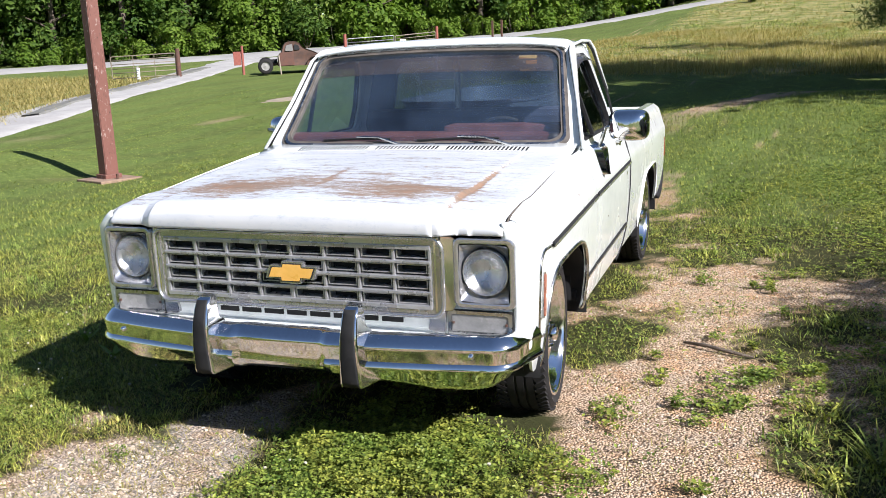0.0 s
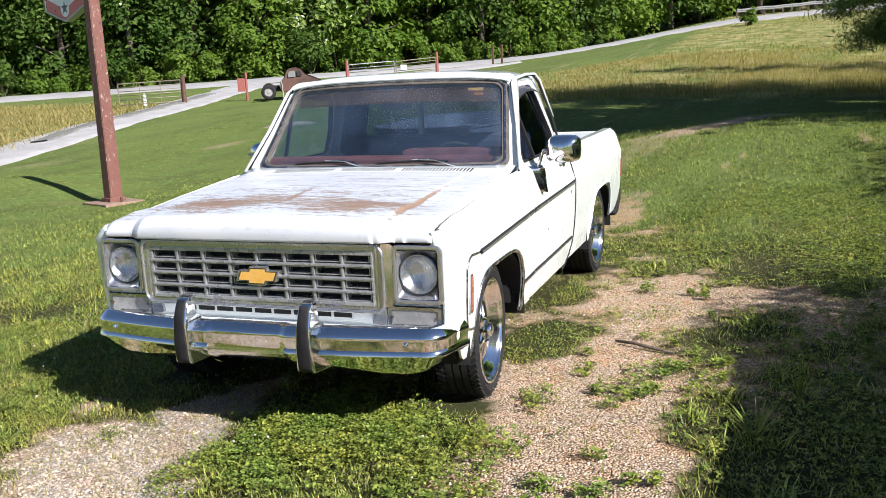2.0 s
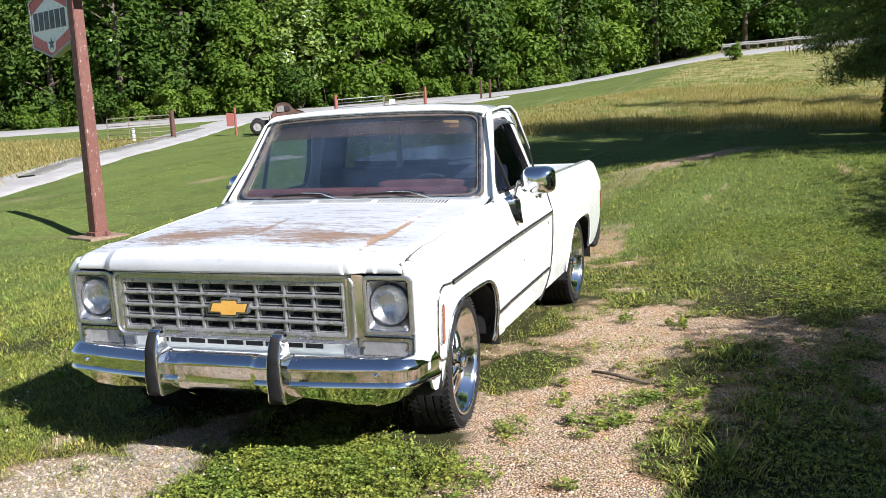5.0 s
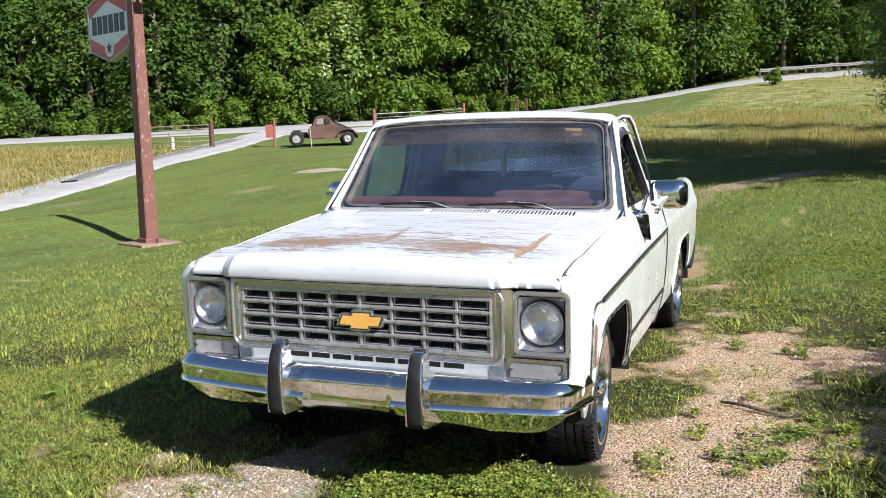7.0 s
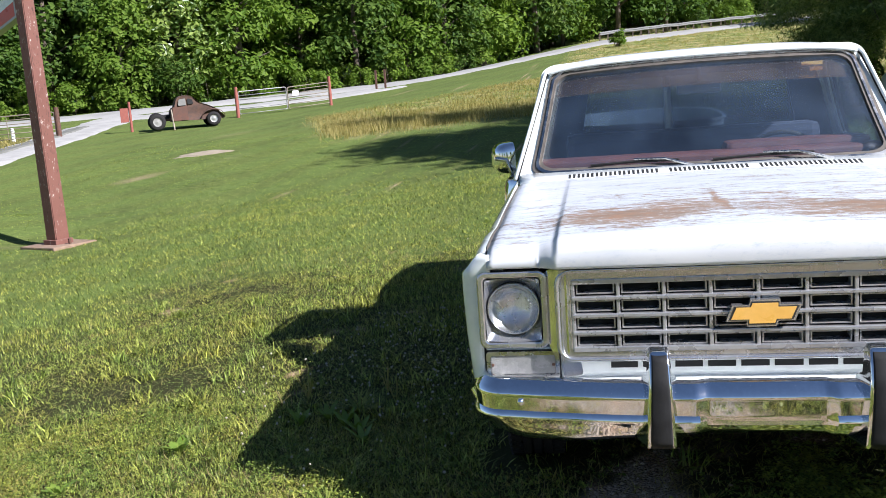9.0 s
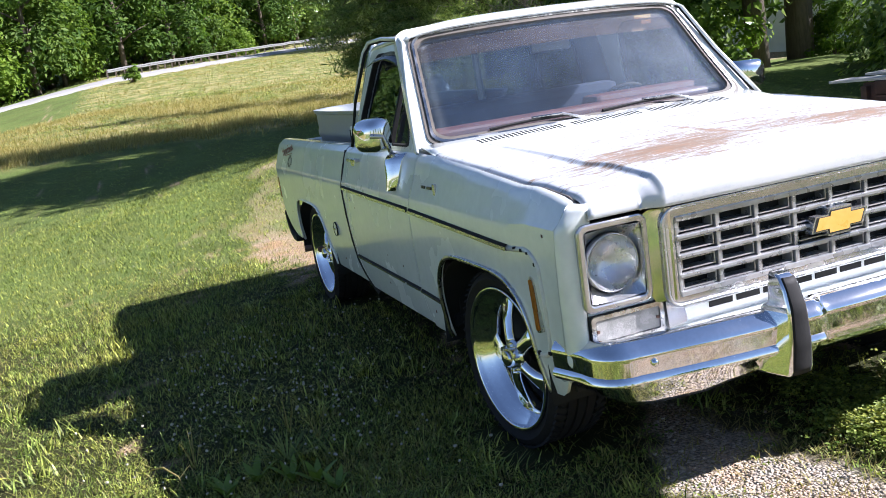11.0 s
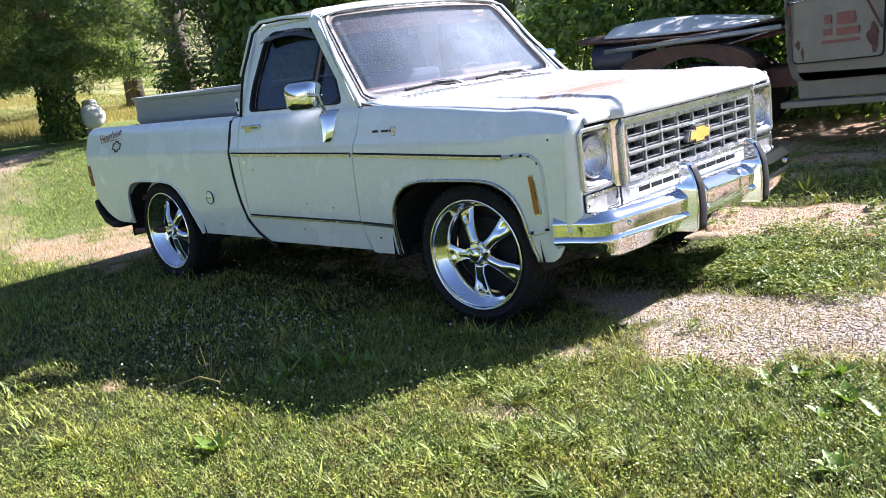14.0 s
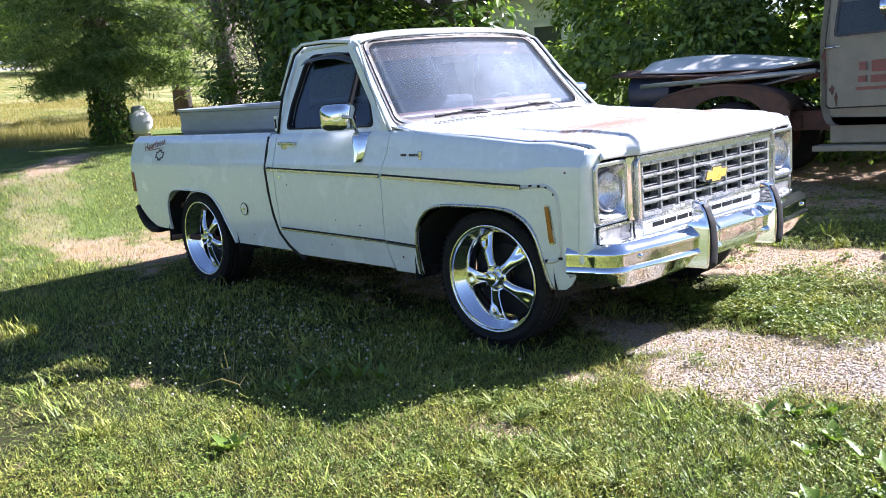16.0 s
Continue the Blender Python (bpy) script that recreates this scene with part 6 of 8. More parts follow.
nb = thing("notice_board", (-15.85, 38.2, ground_at(-15.85, 38.2) + 0.82), "small white notice hung on the gate", "sign")
part("notice_plate", boxes(((-0.16, -0.06, -0.12), (0.16, -0.045, 0.12)), bevel=0.004), SIGN_WHITE, nb)
nb.rotation_euler = (0, 0, radians(40))
rb = post("drive_post", -20.9, 31.5, 1.28, 0.06, RED_POST, "red-brown post with a flat red box beside the driveway")
part("post_box", boxes(((-0.40, -0.05, 0.42), (-0.07, 0.05, 1.02)), bevel=0.01), RED_POST, rb)
rb.rotation_euler = (0, 0, radians(28))
st = post("marker_stub", -26.0, 30.6, 0.62, 0.085, TANKWHITE, "short white plastic marker post")
for x, y in ((-15.6, 52.6), (-15.1, 53.0)):
    post("mailbox_post", x, y, 1.25, 0.06, RUST_DARK, "dark wooden roadside post", square=True, group="roadside posts")

# gravel bed in the lawn
bm = grid(lambda u, v: (-12.6 + 1.05 * u * math.cos(v) * (1 + 0.12 * math.sin(5 * v)), 20.9 + 0.62 * u * math.sin(v) * (1 + 0.1 * math.cos(3 * v)), ground_at(-12.6 + 1.05 * u * math.cos(v), 20.9 + 0.62 * u * math.sin(v)) + 0.035 * (1 - u ** 3) - 0.02 * u), [0.01, 0.3, 0.6, 0.8, 0.95, 1.0], np.linspace(0, 2 * math.pi, 33))
tagged(part("gravel_bed", bm, surface("tan_bed_gravel", (0.21, 0.17, 0.12), (0.36, 0.30, 0.225), 6, 0.95, bumpy=0.8, fine=30), None, "", True), "low oval bed of tan gravel in the lawn", "gravel bed", kind="structure")


# ---- rusty coupe shell ----
def coupe():
    t = thing("rusty_coupe", (0, 0, 0), "stripped rusty prewar coupe shell sitting on the lawn", "car")
    # x runs from the nose (0) to the tail; wheels at 0.1 and 2.35
    prof = [(0.62, 0.30), (0.66, 0.78), (0.80, 0.86), (0.92, 1.20), (1.08, 1.32), (1.40, 1.35), (1.62, 1.27), (1.78, 1.04), (2.15, 0.90), (2.55, 0.70), (2.86, 0.36), (2.82, 0.28)]
    bm = bmesh.new()
    sm = rounded(prof, 0.12, 3)
    rows = []
    for yv, sc in ((-0.70, 0.93), (-0.74, 1.0), (-0.60, 1.0), (0.0, 1.02), (0.60, 1.0), (0.74, 1.0), (0.70, 0.93)):
        rows.append([bm.verts.new((1.6 + (a - 1.6) * (sc if abs(yv) < 0.72 else sc * 0.985), yv * (1 - 0.16 * max(0, (b - 0.8) / 0.55)), 0.3 + (b - 0.3) * (sc if b > 0.5 else 1))) for a, b in sm])
    n = len(sm)
    for p, q in zip(rows, rows[1:]):
        for k in range(n):
            bm.faces.new((p[k], p[(k + 1) % n], q[(k + 1) % n], q[k]))
    bm.faces.new(rows[0])
    bm.faces.new(rows[-1][::-1])
    auto(part("body", bm, RUST, t, "brown rusted steel body"), 40)
    for s in (1, -1):
        for pts in ([(0.97, 0.93), (1.03, 1.18), (1.30, 1.22), (1.31, 0.93)], [(1.37, 0.95), (1.38, 1.21), (1.55, 1.17), (1.62, 0.98)]):
            part("window_hole", slab(bmesh.new(), rounded(pts, 0.05), lambda a, b, d: (a, s * (0.752 * (1 - 0.16 * max(0, (b - 0.8) / 0.55)) - d), b), 0.03), surface("window_gap", (0.10, 0.10, 0.09), (0.16, 0.155, 0.14), 6, 0.6) if s < 0 and pts[0][0] < 1.1 else BLACK, t)
        part("door", slab(bmesh.new(), rounded([(0.72, 0.32), (0.74, 0.88), (1.33, 0.90), (1.34, 0.32)], 0.04), lambda a, b, d: (a, s * (0.757 - d), b), 0.02), surface("red_brown_rust", (0.075, 0.036, 0.026), (0.13, 0.06, 0.042), 6, 0.8, bumpy=0.4), t)
        bm = grid(lambda u, v: (2.36 - 0.50 * math.cos(u), s * (0.70 + 0.16 * math.sin(v * math.pi / 2 + 0.3)), 0.30 + 0.42 * math.sin(u) * (1 - 0.12 * v)), np.linspace(-0.05, math.pi * 0.95, 17), [0, 0.3, 0.6, 1])
        solid(part("rear_fender", bm, RUST, t, smooth=True), 0.02)
        for x, r in ((0.08, 0.33), (2.36, 0.29)):
            bm = spin([(r * 0.55, -0.07), (r * 0.9, -0.085), (r, -0.05), (r, 0.05), (r * 0.9, 0.085), (r * 0.55, 0.07)], 28, "y")
            bmesh.ops.translate(bm, verts=bm.verts, vec=(x, s * 0.74, r))
            w = part("tyre", bm, TYRE, t, smooth=True)
            bm = spin([(r * 0.58, s * 0.06), (r * 0.45, s * 0.04), (r * 0.2, s * 0.07), (0.01, s * 0.075)], 24, "y")
            bmesh.ops.translate(bm, verts=bm.verts, vec=(x, s * 0.74, r))
            part("hub", bm, STEEL if x > 1 else surface("pale_hub", (0.2, 0.19, 0.18), (0.28, 0.27, 0.25), 9, 0.6), t, smooth=True)
        part("frame_rail", boxes(((-0.15, s * 0.34 - 0.03, 0.34), (2.8, s * 0.34 + 0.03, 0.44)), bevel=0.008), RUST_DARK, t)
    part("cross_axle", boxes(((0.04, -0.70, 0.28), (0.12, 0.70, 0.36)), bevel=0.01), RUST_DARK, t)
    part("engine_block", boxes(((0.22, -0.22, 0.36), (0.60, 0.22, 0.62)), bevel=0.03), BLACK, t)
    part("spare_tyre", spin([(0.16, -0.16), (0.28, -0.18), (0.31, -0.1), (0.31, 0.1), (0.28, 0.18), (0.16, 0.16)], 24, "y"), TYRE, t).location = (0.10, 0.35, 0.42)
    bm = bmesh.new()
    pipe(bm, [(0.72, -0.75, -0.05), (0.68, -0.73, 0.80)], 0.03, 8)
    part("prop_stick", bm, PALE_WOOD, t)
    return t


cp = coupe()
cz = ground_at(-18.6, 31.6)
cp.matrix_basis = Matrix.Translation((-19.55, 31.05, cz - 0.02)) @ Matrix.Rotation(math.atan2(1.3, 2.1), 4, "Z") @ Matrix.Rotation(radians(-1.0), 4, "Y")


# ---- olive work truck behind ----
def work_truck():
    t = thing("work_truck", (4.72, 0, 0), "derelict olive-painted old work truck with a bare rusty chassis", "truck")
    # local x: 0 is the near cab side, growing away; y as in the yard, front towards -y
    W = 1.62
    def cabx(z):
        return 0.07 * max(0, (z - 1.45) / 0.6)
    # unseen cab front and roof are sized to throw the shade on the gravel
    prof = rounded([(0.87, 0.62), (0.92, 0.80), (0.92, 1.45), (0.87, 2.0), (0.74, 2.11), (-1.95, 2.11), (-2.12, 2.0), (-2.2, 1.48), (-2.2, 0.62)], 0.09, 4)
    bm = bmesh.new()
    rows = []
    for k, (u, ins) in enumerate(((0.06, 0.06), (0.0, 0.0), (0.0, 0.0), (W, 0.0), (W, 0.0), (W - 0.06, 0.06))):
        rows.append([bm.verts.new((u + (cabx(b) if u < 0.5 else -cabx(b)), a - math.copysign(ins, a - 0.25) * 0.8, b - (ins if b > 1.9 else 0))) for a, b in prof])
    n = len(prof)
    for p, q in ((rows[0], rows[2]), (rows[2], rows[3]), (rows[3], rows[5])):
        for k in range(n):
            bm.faces.new((p[k], p[(k + 1) % n], q[(k + 1) % n], q[k]))
    bm.faces.new(rows[0])
    bm.faces.new(rows[5][::-1])
    auto(part("cab", bm, OLIVE, t, "olive cab with rounded corners"), 40)
    face = lambda off: (lambda a, b, d: (cabx(b) - off + d, a, b))
    dr = part("door", slab(bmesh.new(), rounded([(0.855, 0.80), (0.85, 1.46), (0.81, 1.90), (0.10, 1.90), (-0.02, 1.46), (0.03, 0.80)], 0.05), face(0.012), 0.03), OLIVE, t, "olive door with faded red lettering and chipped paint")
    part("door_gap", ring_plate(bmesh.new(), rounded([(0.868, 0.787), (0.862, 1.46), (0.82, 1.912), (0.09, 1.912), (-0.034, 1.46), (0.018, 0.787)], 0.05), rounded([(0.855, 0.80), (0.85, 1.46), (0.81, 1.90), (0.10, 1.90), (-0.02, 1.46), (0.03, 0.80)], 0.05), face(0.004), 0.01), BLACK, dr)
    part("door_window", slab(bmesh.new(), rounded([(0.75, 1.50), (0.72, 1.82), (0.18, 1.82), (0.09, 1.50)], 0.05), face(0.017), 0.01), glass("old_cab_glass", (0.3, 0.33, 0.33)), dr)
    part("window_rim", ring_plate(bmesh.new(), rounded([(0.78, 1.475), (0.74, 1.845), (0.16, 1.845), (0.06, 1.475)], 0.05), rounded([(0.75, 1.50), (0.72, 1.82), (0.18, 1.82), (0.09, 1.50)], 0.05), face(0.021), 0.012), SIGN_BLACK, dr)
    bm = bmesh.new()
    pipe(bm, [(-0.05, 0.86, 1.375), (-0.055, 0.80, 1.38), (-0.05, 0.70, 1.385)], [0.016, 0.011, 0.008], 8)
    part("door_handle", bm, CHROME_OLD, dr, smooth=True)
    RED = surface("faded_red_lettering", (0.16, 0.06, 0.045), (0.22, 0.09, 0.065), 22, 0.7)
    for y0, y1, z0, z1 in ((0.535, 0.47, 1.14, 1.22), (0.42, 0.25, 1.12, 1.23), (0.55, 0.47, 1.03, 1.09), (0.43, 0.22, 1.02, 1.09), (0.57, 0.22, 0.955, 0.985)):
        part("lettering_bar", boxes(((-0.0155, y1, z0), (-0.010, y0, z1))), RED, dr)
    for y0, z0, w, h in ((0.86, 1.12, 0.03, 0.2), (0.80, 0.97, 0.05, 0.08), (0.76, 0.88, 0.03, 0.12), (0.10, 0.97, 0.10, 0.24), (0.87, 1.3, 0.05, 0.1)):
        pts = [(y0 + w * 0.5 * math.cos(a) * (1 + 0.35 * math.sin(3 * a + y0 * 9)), z0 + h * 0.5 * math.sin(a) * (1 + 0.3 * math.cos(4 * a))) for a in np.linspace(0, 2 * math.pi, 15)[:-1]]
        part("paint_chip", slab(bmesh.new(), pts, face(0.015), 0.003), RUST_DARK, dr)
    bm = bmesh.new()
    pipe(bm, [(-0.02, 0.02, 1.05), (-0.12, 0.12, 1.35), (-0.20, 0.22, 1.62)], 0.012, 8)
    part("mirror_stay", bm, RUST_DARK, t)
    bm = spin([(0.085, 0.0), (0.09, -0.02), (0.07, -0.05), (0.03, -0.065), (0.001, -0.068)], 20, "y")
    bmesh.ops.translate(bm, verts=bm.verts, vec=(-0.2, 0.24, 1.70))
    part("mirror_head", bm, CHROME, t, smooth=True)
    # sill and running board
    part("sill_panel", boxes(((0.06, -0.02, 0.44), (0.14, 0.86, 0.80)), bevel=0.02), OLIVE, t)
    part("running_board", boxes(((-0.06, -0.15, 0.37), (0.14, 0.99, 0.43)), bevel=0.012), OLIVE, t)
    # front fender, hood and wheel
    bm = grid(lambda u, v: (-0.06 + 0.42 * (1 - math.cos(v * 1.57)) , -0.72 - 0.66 * math.cos(u), 0.40 + 0.66 * math.sin(u) * (1 - 0.15 * (1 - math.sin(v * 1.57 + 0.001)))), np.linspace(0.0, math.pi, 21), np.linspace(0, 1, 7))
    solid(part("front_fender", bm, OLIVE, t, smooth=True), 0.02)
    part("fender_side", slab(bmesh.new(), [(-0.06, 0.45)] + [(-0.72 + 0.66 * math.cos(a), 0.40 + 0.66 * math.sin(a)) for a in np.linspace(0.1, math.pi - 0.1, 15)] + [(-1.38, 0.45)] + [(-0.72 - 0.46 * math.cos(a), 0.42 + 0.46 * math.sin(a)) for a in np.linspace(0.1, math.pi - 0.1, 13)], lambda a, b, d: (-0.06 + d, a, b), 0.03), OLIVE, t)
    part("engine_hood", boxes(((0.06, -3.0, 0.75), (1.56, -2.12, 1.5)), bevel=0.16), OLIVE, t)
    for x, y in ((0.12, -0.72), (0.22, 2.0), (1.42, 2.0), (1.48, -0.72)):
        bm = spin([(0.24, -0.11), (0.40, -0.12), (0.45, -0.07), (0.45, 0.07), (0.40, 0.12), (0.24, 0.11)], 30, "x")
        bmesh.ops.translate(bm, verts=bm.verts, vec=(x, y, 0.45))
        ty = part("tyre", bm, TYRE, t, smooth=True)
        bm = spin([(0.25, -0.08), (0.2, -0.05), (0.09, -0.08), (0.01, -0.08)], 24, "x")
        bmesh.ops.translate(bm, verts=bm.verts, vec=(x, y, 0.45))
        part("wheel_disc", bm, RUST_DARK, t, smooth=True)
    for x in (0.42, 1.12):
        part("chassis_rail", boxes(((x, 0.5, 0.55), (x + 0.08, 4.3, 0.75)), bevel=0.01), RUST_DARK, t)
    for y in (1.3, 2.6, 4.2):
        part("cross_member", boxes(((0.36, y, 0.58), (1.26, y + 0.08, 0.72)), bevel=0.01), RUST_DARK, t)
    bm = grid(lambda u, v: (0.12 + 0.30 * v, 2.15 - 0.85 * math.cos(u), 0.78 + 0.33 * math.sin(u) ** 0.8 - 0.02 * v), np.linspace(0.02, math.pi - 0.02, 19), [0, 0.1, 0.5, 1])
    solid(part("rear_fender", bm, RUST, t, "rusted rear fender", smooth=True), 0.03)
    bm = bmesh.new()
    pipe(bm, [(0.05, 0.98, 1.17), (0.10, 2.0, 1.155), (0.25, 3.2, 1.14)], 0.028, 10)
    part("side_rail", bm, STEEL, t, "weathered grey rail along the chassis", smooth=True)
    arch_o = [(2.15 - 0.85 * math.cos(u), 0.76 + 0.33 * math.sin(u) ** 0.8) for u in np.linspace(0.02, math.pi - 0.02, 17)]
    arch_i = [(2.05 + 0.56 * math.cos(u), 0.52 + 0.46 * math.sin(u)) for u in np.linspace(0.0, math.pi, 13)]
    part("fender_skin", slab(bmesh.new(), arch_o + [(2.98, 0.55)] + arch_i + [(1.32, 0.55)], lambda a, b, d: (0.125 + d, a, b), 0.02), RUST, t)
    return t


wt = work_truck()


# loose car panels heaped on the chassis
def bent_panel(name, m, lx, ly, crown, material, label, curl=0.05):
    t = thing(name, (0, 0, 0), label, "scrap panel", "scrap heap")
    bm = grid(lambda u, v: (lx * u * (1 - 0.12 * v * v * v), ly * v, crown * (1 - u * u) * (1 - 0.5 * v * v) + curl * math.sin(3 * u + 2 * v) * 0.4 - 0.06 * max(0, abs(v) - 0.85) * 6 * crown), np.linspace(-1, 1, 17), np.linspace(-1, 1, 17))
    solid(part("sheet", bm, material, t, smooth=True), 0.02)
    for q in (-0.65, 0.65):
        part("inner_brace", boxes(((lx * (q - 0.05), -ly * 0.75, -0.06), (lx * (q + 0.05), ly * 0.75, -0.02)), bevel=0.005), RUST_DARK, t)
    t.matrix_basis = m
    return t


SHEET_WHITE = surface("sun_bleached_white_panel", (0.62, 0.6, 0.56), (0.75, 0.73, 0.69), 4, 0.5, bumpy=0.05)
bent_panel("car_hood", pose(6.12, 2.72, 1.30, 4, -4, 6), 0.50, 0.95, 0.12, SHEET_WHITE, "sun-bleached white car hood lying on the heap")
bent_panel("scrap_sheet", pose(5.9, 3.02, 1.22, 5, 2, -4), 0.5, 1.0, 0.05, RUST_DARK, "dark rusty sheet under the white hood")
bent_panel("scrap_sheet", pose(5.6, 2.0, 1.16, -3, 3, 8), 0.6, 0.75, 0.06, RUST, "rust-brown sheet leaning on the chassis")
bent_panel("scrap_sheet", pose(5.7, 1.55, 1.13, -6, -2, 2), 0.45, 0.5, 0.03, surface("grey_scrap", (0.35, 0.36, 0.37), (0.5, 0.5, 0.5), 6, 0.5, 0.3), "bent grey panel end on the heap")
drum = thing("drum", (5.75, 3.45, 0.72), "dark blue steel drum under the heap", "drum")
bm = spin([(0.01, -0.3), (0.28, -0.3), (0.29, -0.28), (0.28, -0.1), (0.29, -0.09), (0.28, 0.1), (0.29, 0.11), (0.28, 0.28), (0.29, 0.3), (0.01, 0.3)], 28, "y")
part("drum_shell", bm, surface("dark_blue_drum", (0.010, 0.013, 0.028), (0.02, 0.024, 0.045), 7, 0.45), drum, smooth=True)
drum.location.z = 1.03
cr = thing("timber_stack", (5.6, 3.6, ground_at(5.6, 3.6)), "dark stack of old timbers under the scrap heap", "timber")
for k in range(5):
    for j in range(3):
        part("timber", boxes(((-0.5, -0.55 + j * 0.38, k * 0.145), (0.55, -0.25 + j * 0.38, k * 0.145 + 0.14)), bevel=0.01), RUST_DARK, cr)

for k, (bx, by, rz_) in enumerate(((5.28, 4.15, 6), (5.62, 4.05, -4))):
    bd = thing("board", (bx, by, ground_at(5.6, 3.6) + 0.723 + 0.03 * k), "weathered pale board lying on the timber stack", "board", "loose boards")
    bd.rotation_euler = (0, 0, radians(rz_))
    part("plank", boxes(((-0.17, -0.62, 0.0), (0.17, 0.55, 0.028)), bevel=0.004), surface("pale_board", (0.42, 0.40, 0.36), (0.56, 0.53, 0.48), 6, 0.8, bumpy=0.3, stretch=(4, 0.6, 4)), bd)

# propane tank seen end on
tz = ground_at(6.2, 20.0)
lp = thing("propane_tank", (6.2, 20.0, tz), "white propane tank with a domed lid on concrete feet", "propane tank")
lp.rotation_euler, lp.scale = (0, 0, radians(-20)), (0.8, 0.8, 0.8)
bm = bmesh.new()
prof_t = [(0.01, -0.22)] + [(0.40 * math.sin(a), -0.22 * math.cos(a)) for a in np.linspace(0.2, 1.57, 7)] + [(0.40, 1.4)] + [(0.40 * math.cos(a), 1.4 + 0.22 * math.sin(a)) for a in np.linspace(0.2, 1.5, 6)] + [(0.01, 1.62)]
bm = spin(prof_t, 40, "y")
bmesh.ops.translate(bm, verts=bm.verts, vec=(0, 0, 0.62))
part("vessel", bm, TANKWHITE, lp, smooth=True)
bm = spin([(0.235, 0.93), (0.235, 1.06), (0.21, 1.13), (0.15, 1.17), (0.01, 1.18)], 28, "z")
bmesh.ops.translate(bm, verts=bm.verts, vec=(0, 0.32, 0))
part("valve_lid", bm, TANKWHITE, lp, "domed white valve lid", smooth=True)
for y in (0.2, 1.1):
    part("foot", boxes(((-0.3, y, -0.1), (0.3, y + 0.15, 0.24)), bevel=0.01), CONCRETE, lp)

# guard rail along the far side of the road
rail = thing("guard_rail", (0, 0, 0), "galvanised guard rail on posts along the road", "guard rail")
dl = np.gradient(road_line, axis=0)
dl /= np.linalg.norm(dl, axis=1)[:, None]
off = road_line + np.stack([-dl[:, 1], dl[:, 0]], 1) * 3.9
sel = [i for i in range(len(off)) if off[i][0] > -2 and off[i][0] < 40]
rz = lambda p: ground_at(p[0], p[1])
bm = bmesh.new()
pr = [(0.00, 0.42), (0.05, 0.46), (0.05, 0.52), (0.0, 0.56), (0.05, 0.60), (0.05, 0.67), (0.0, 0.71)]
rows = []
for i in sel:
    nrm = Vector((dl[i][1], -dl[i][0]))
    rows.append([bm.verts.new((off[i][0] + nrm.x * a, off[i][1] + nrm.y * a, rz(off[i]) + b + 0.1)) for a, b in pr])
for p, q in zip(rows, rows[1:]):
    for k in range(len(pr) - 1):
        bm.faces.new((p[k], p[k + 1], q[k + 1], q[k]))
solid(part("rail_beam", bm, surface("dull_rail_zinc", (0.13, 0.13, 0.128), (0.2, 0.2, 0.195), 4, 0.7, 0.1), rail), 0.01)
for i in sel[::2]:
    p = off[i]
    part("rail_post", boxes(((p[0] - 0.07, p[1] - 0.02, rz(p) - 0.2), (p[0] + 0.07, p[1] + 0.14, rz(p) + 0.74))), BARK, rail)

# house glimpsed through the trees
hz = ground_at(21, 23)
house = thing("house", (21, 23, hz), "white-sided house half hidden behind trees", "house")
house.rotation_euler = (0, 0, radians(-45))
part("wall", boxes(((-5, -3, -0.3), (5, 3, 3.6)), bevel=0.02), SIDING, house)
for k in range(17):
    part("siding_board", boxes(((-5.02, -3.035, 0.2 + k * 0.2), (5.02, -3.0, 0.2 + k * 0.2 + 0.185))), SIDING, house)
bm = slab(bmesh.new(), [(-3.5, 3.5), (0, 5.2), (3.5, 3.5), (3.3, 3.4), (0, 5.0), (-3.3, 3.4)], lambda a, b, d: (-5.4 + d, a, b), 10.8)
part("roof", bm, surface("grey_shingles", (0.12, 0.115, 0.11), (0.18, 0.175, 0.17), 5, 0.9, bumpy=0.4), house)
for x in (-3.6, -1.2, 1.2, 3.4):
    wn_ = part("window", boxes(((x - 0.5, -3.06, 1.2), (x + 0.5, -3.03, 2.4))), surface("dark_panes", (0.03, 0.035, 0.04), (0.05, 0.055, 0.06), 4, 0.15), house)
    part("window_trim", ring_plate(bmesh.new(), [(x - 0.6, 1.1), (x + 0.6, 1.1), (x + 0.6, 2.5), (x - 0.6, 2.5)], [(x - 0.48, 1.22), (x + 0.48, 1.22), (x + 0.48, 2.38), (x - 0.48, 2.38)], lambda a, b, d: (a, -3.085 + d, b), 0.05), SIDING, wn_)

# ---- trees, hedge, field and grass ----
rng = np.random.default_rng(7)


def leaf_cards(centres, normals, size, aspect=1.6, bend=0.25, r=rng):
    """Leaf blades: four-cornered, pointed, folded a little. Arrays of verts and quads."""
    n = len(centres)
    nz = normals / (np.linalg.norm(normals, axis=1)[:, None] + 1e-9)
    ref = r.normal(size=(n, 3))
    a = np.cross(nz, ref)
    a /= np.linalg.norm(a, axis=1)[:, None] + 1e-9
    b = np.cross(nz, a)
    s = (np.asarray(size) * np.ones(n))[:, None]
    tip, base = centres + a * s * aspect * 0.5, centres - a * s * aspect * 0.5
    l, rr = centres + b * s * 0.42 + nz * s * bend * 0.5, centres - b * s * 0.42 + nz * s * bend * 0.5
    V = np.stack([base, l, tip, rr], 1).reshape(-1, 3)
    F = np.arange(4 * n).reshape(n, 4)
    return V, F


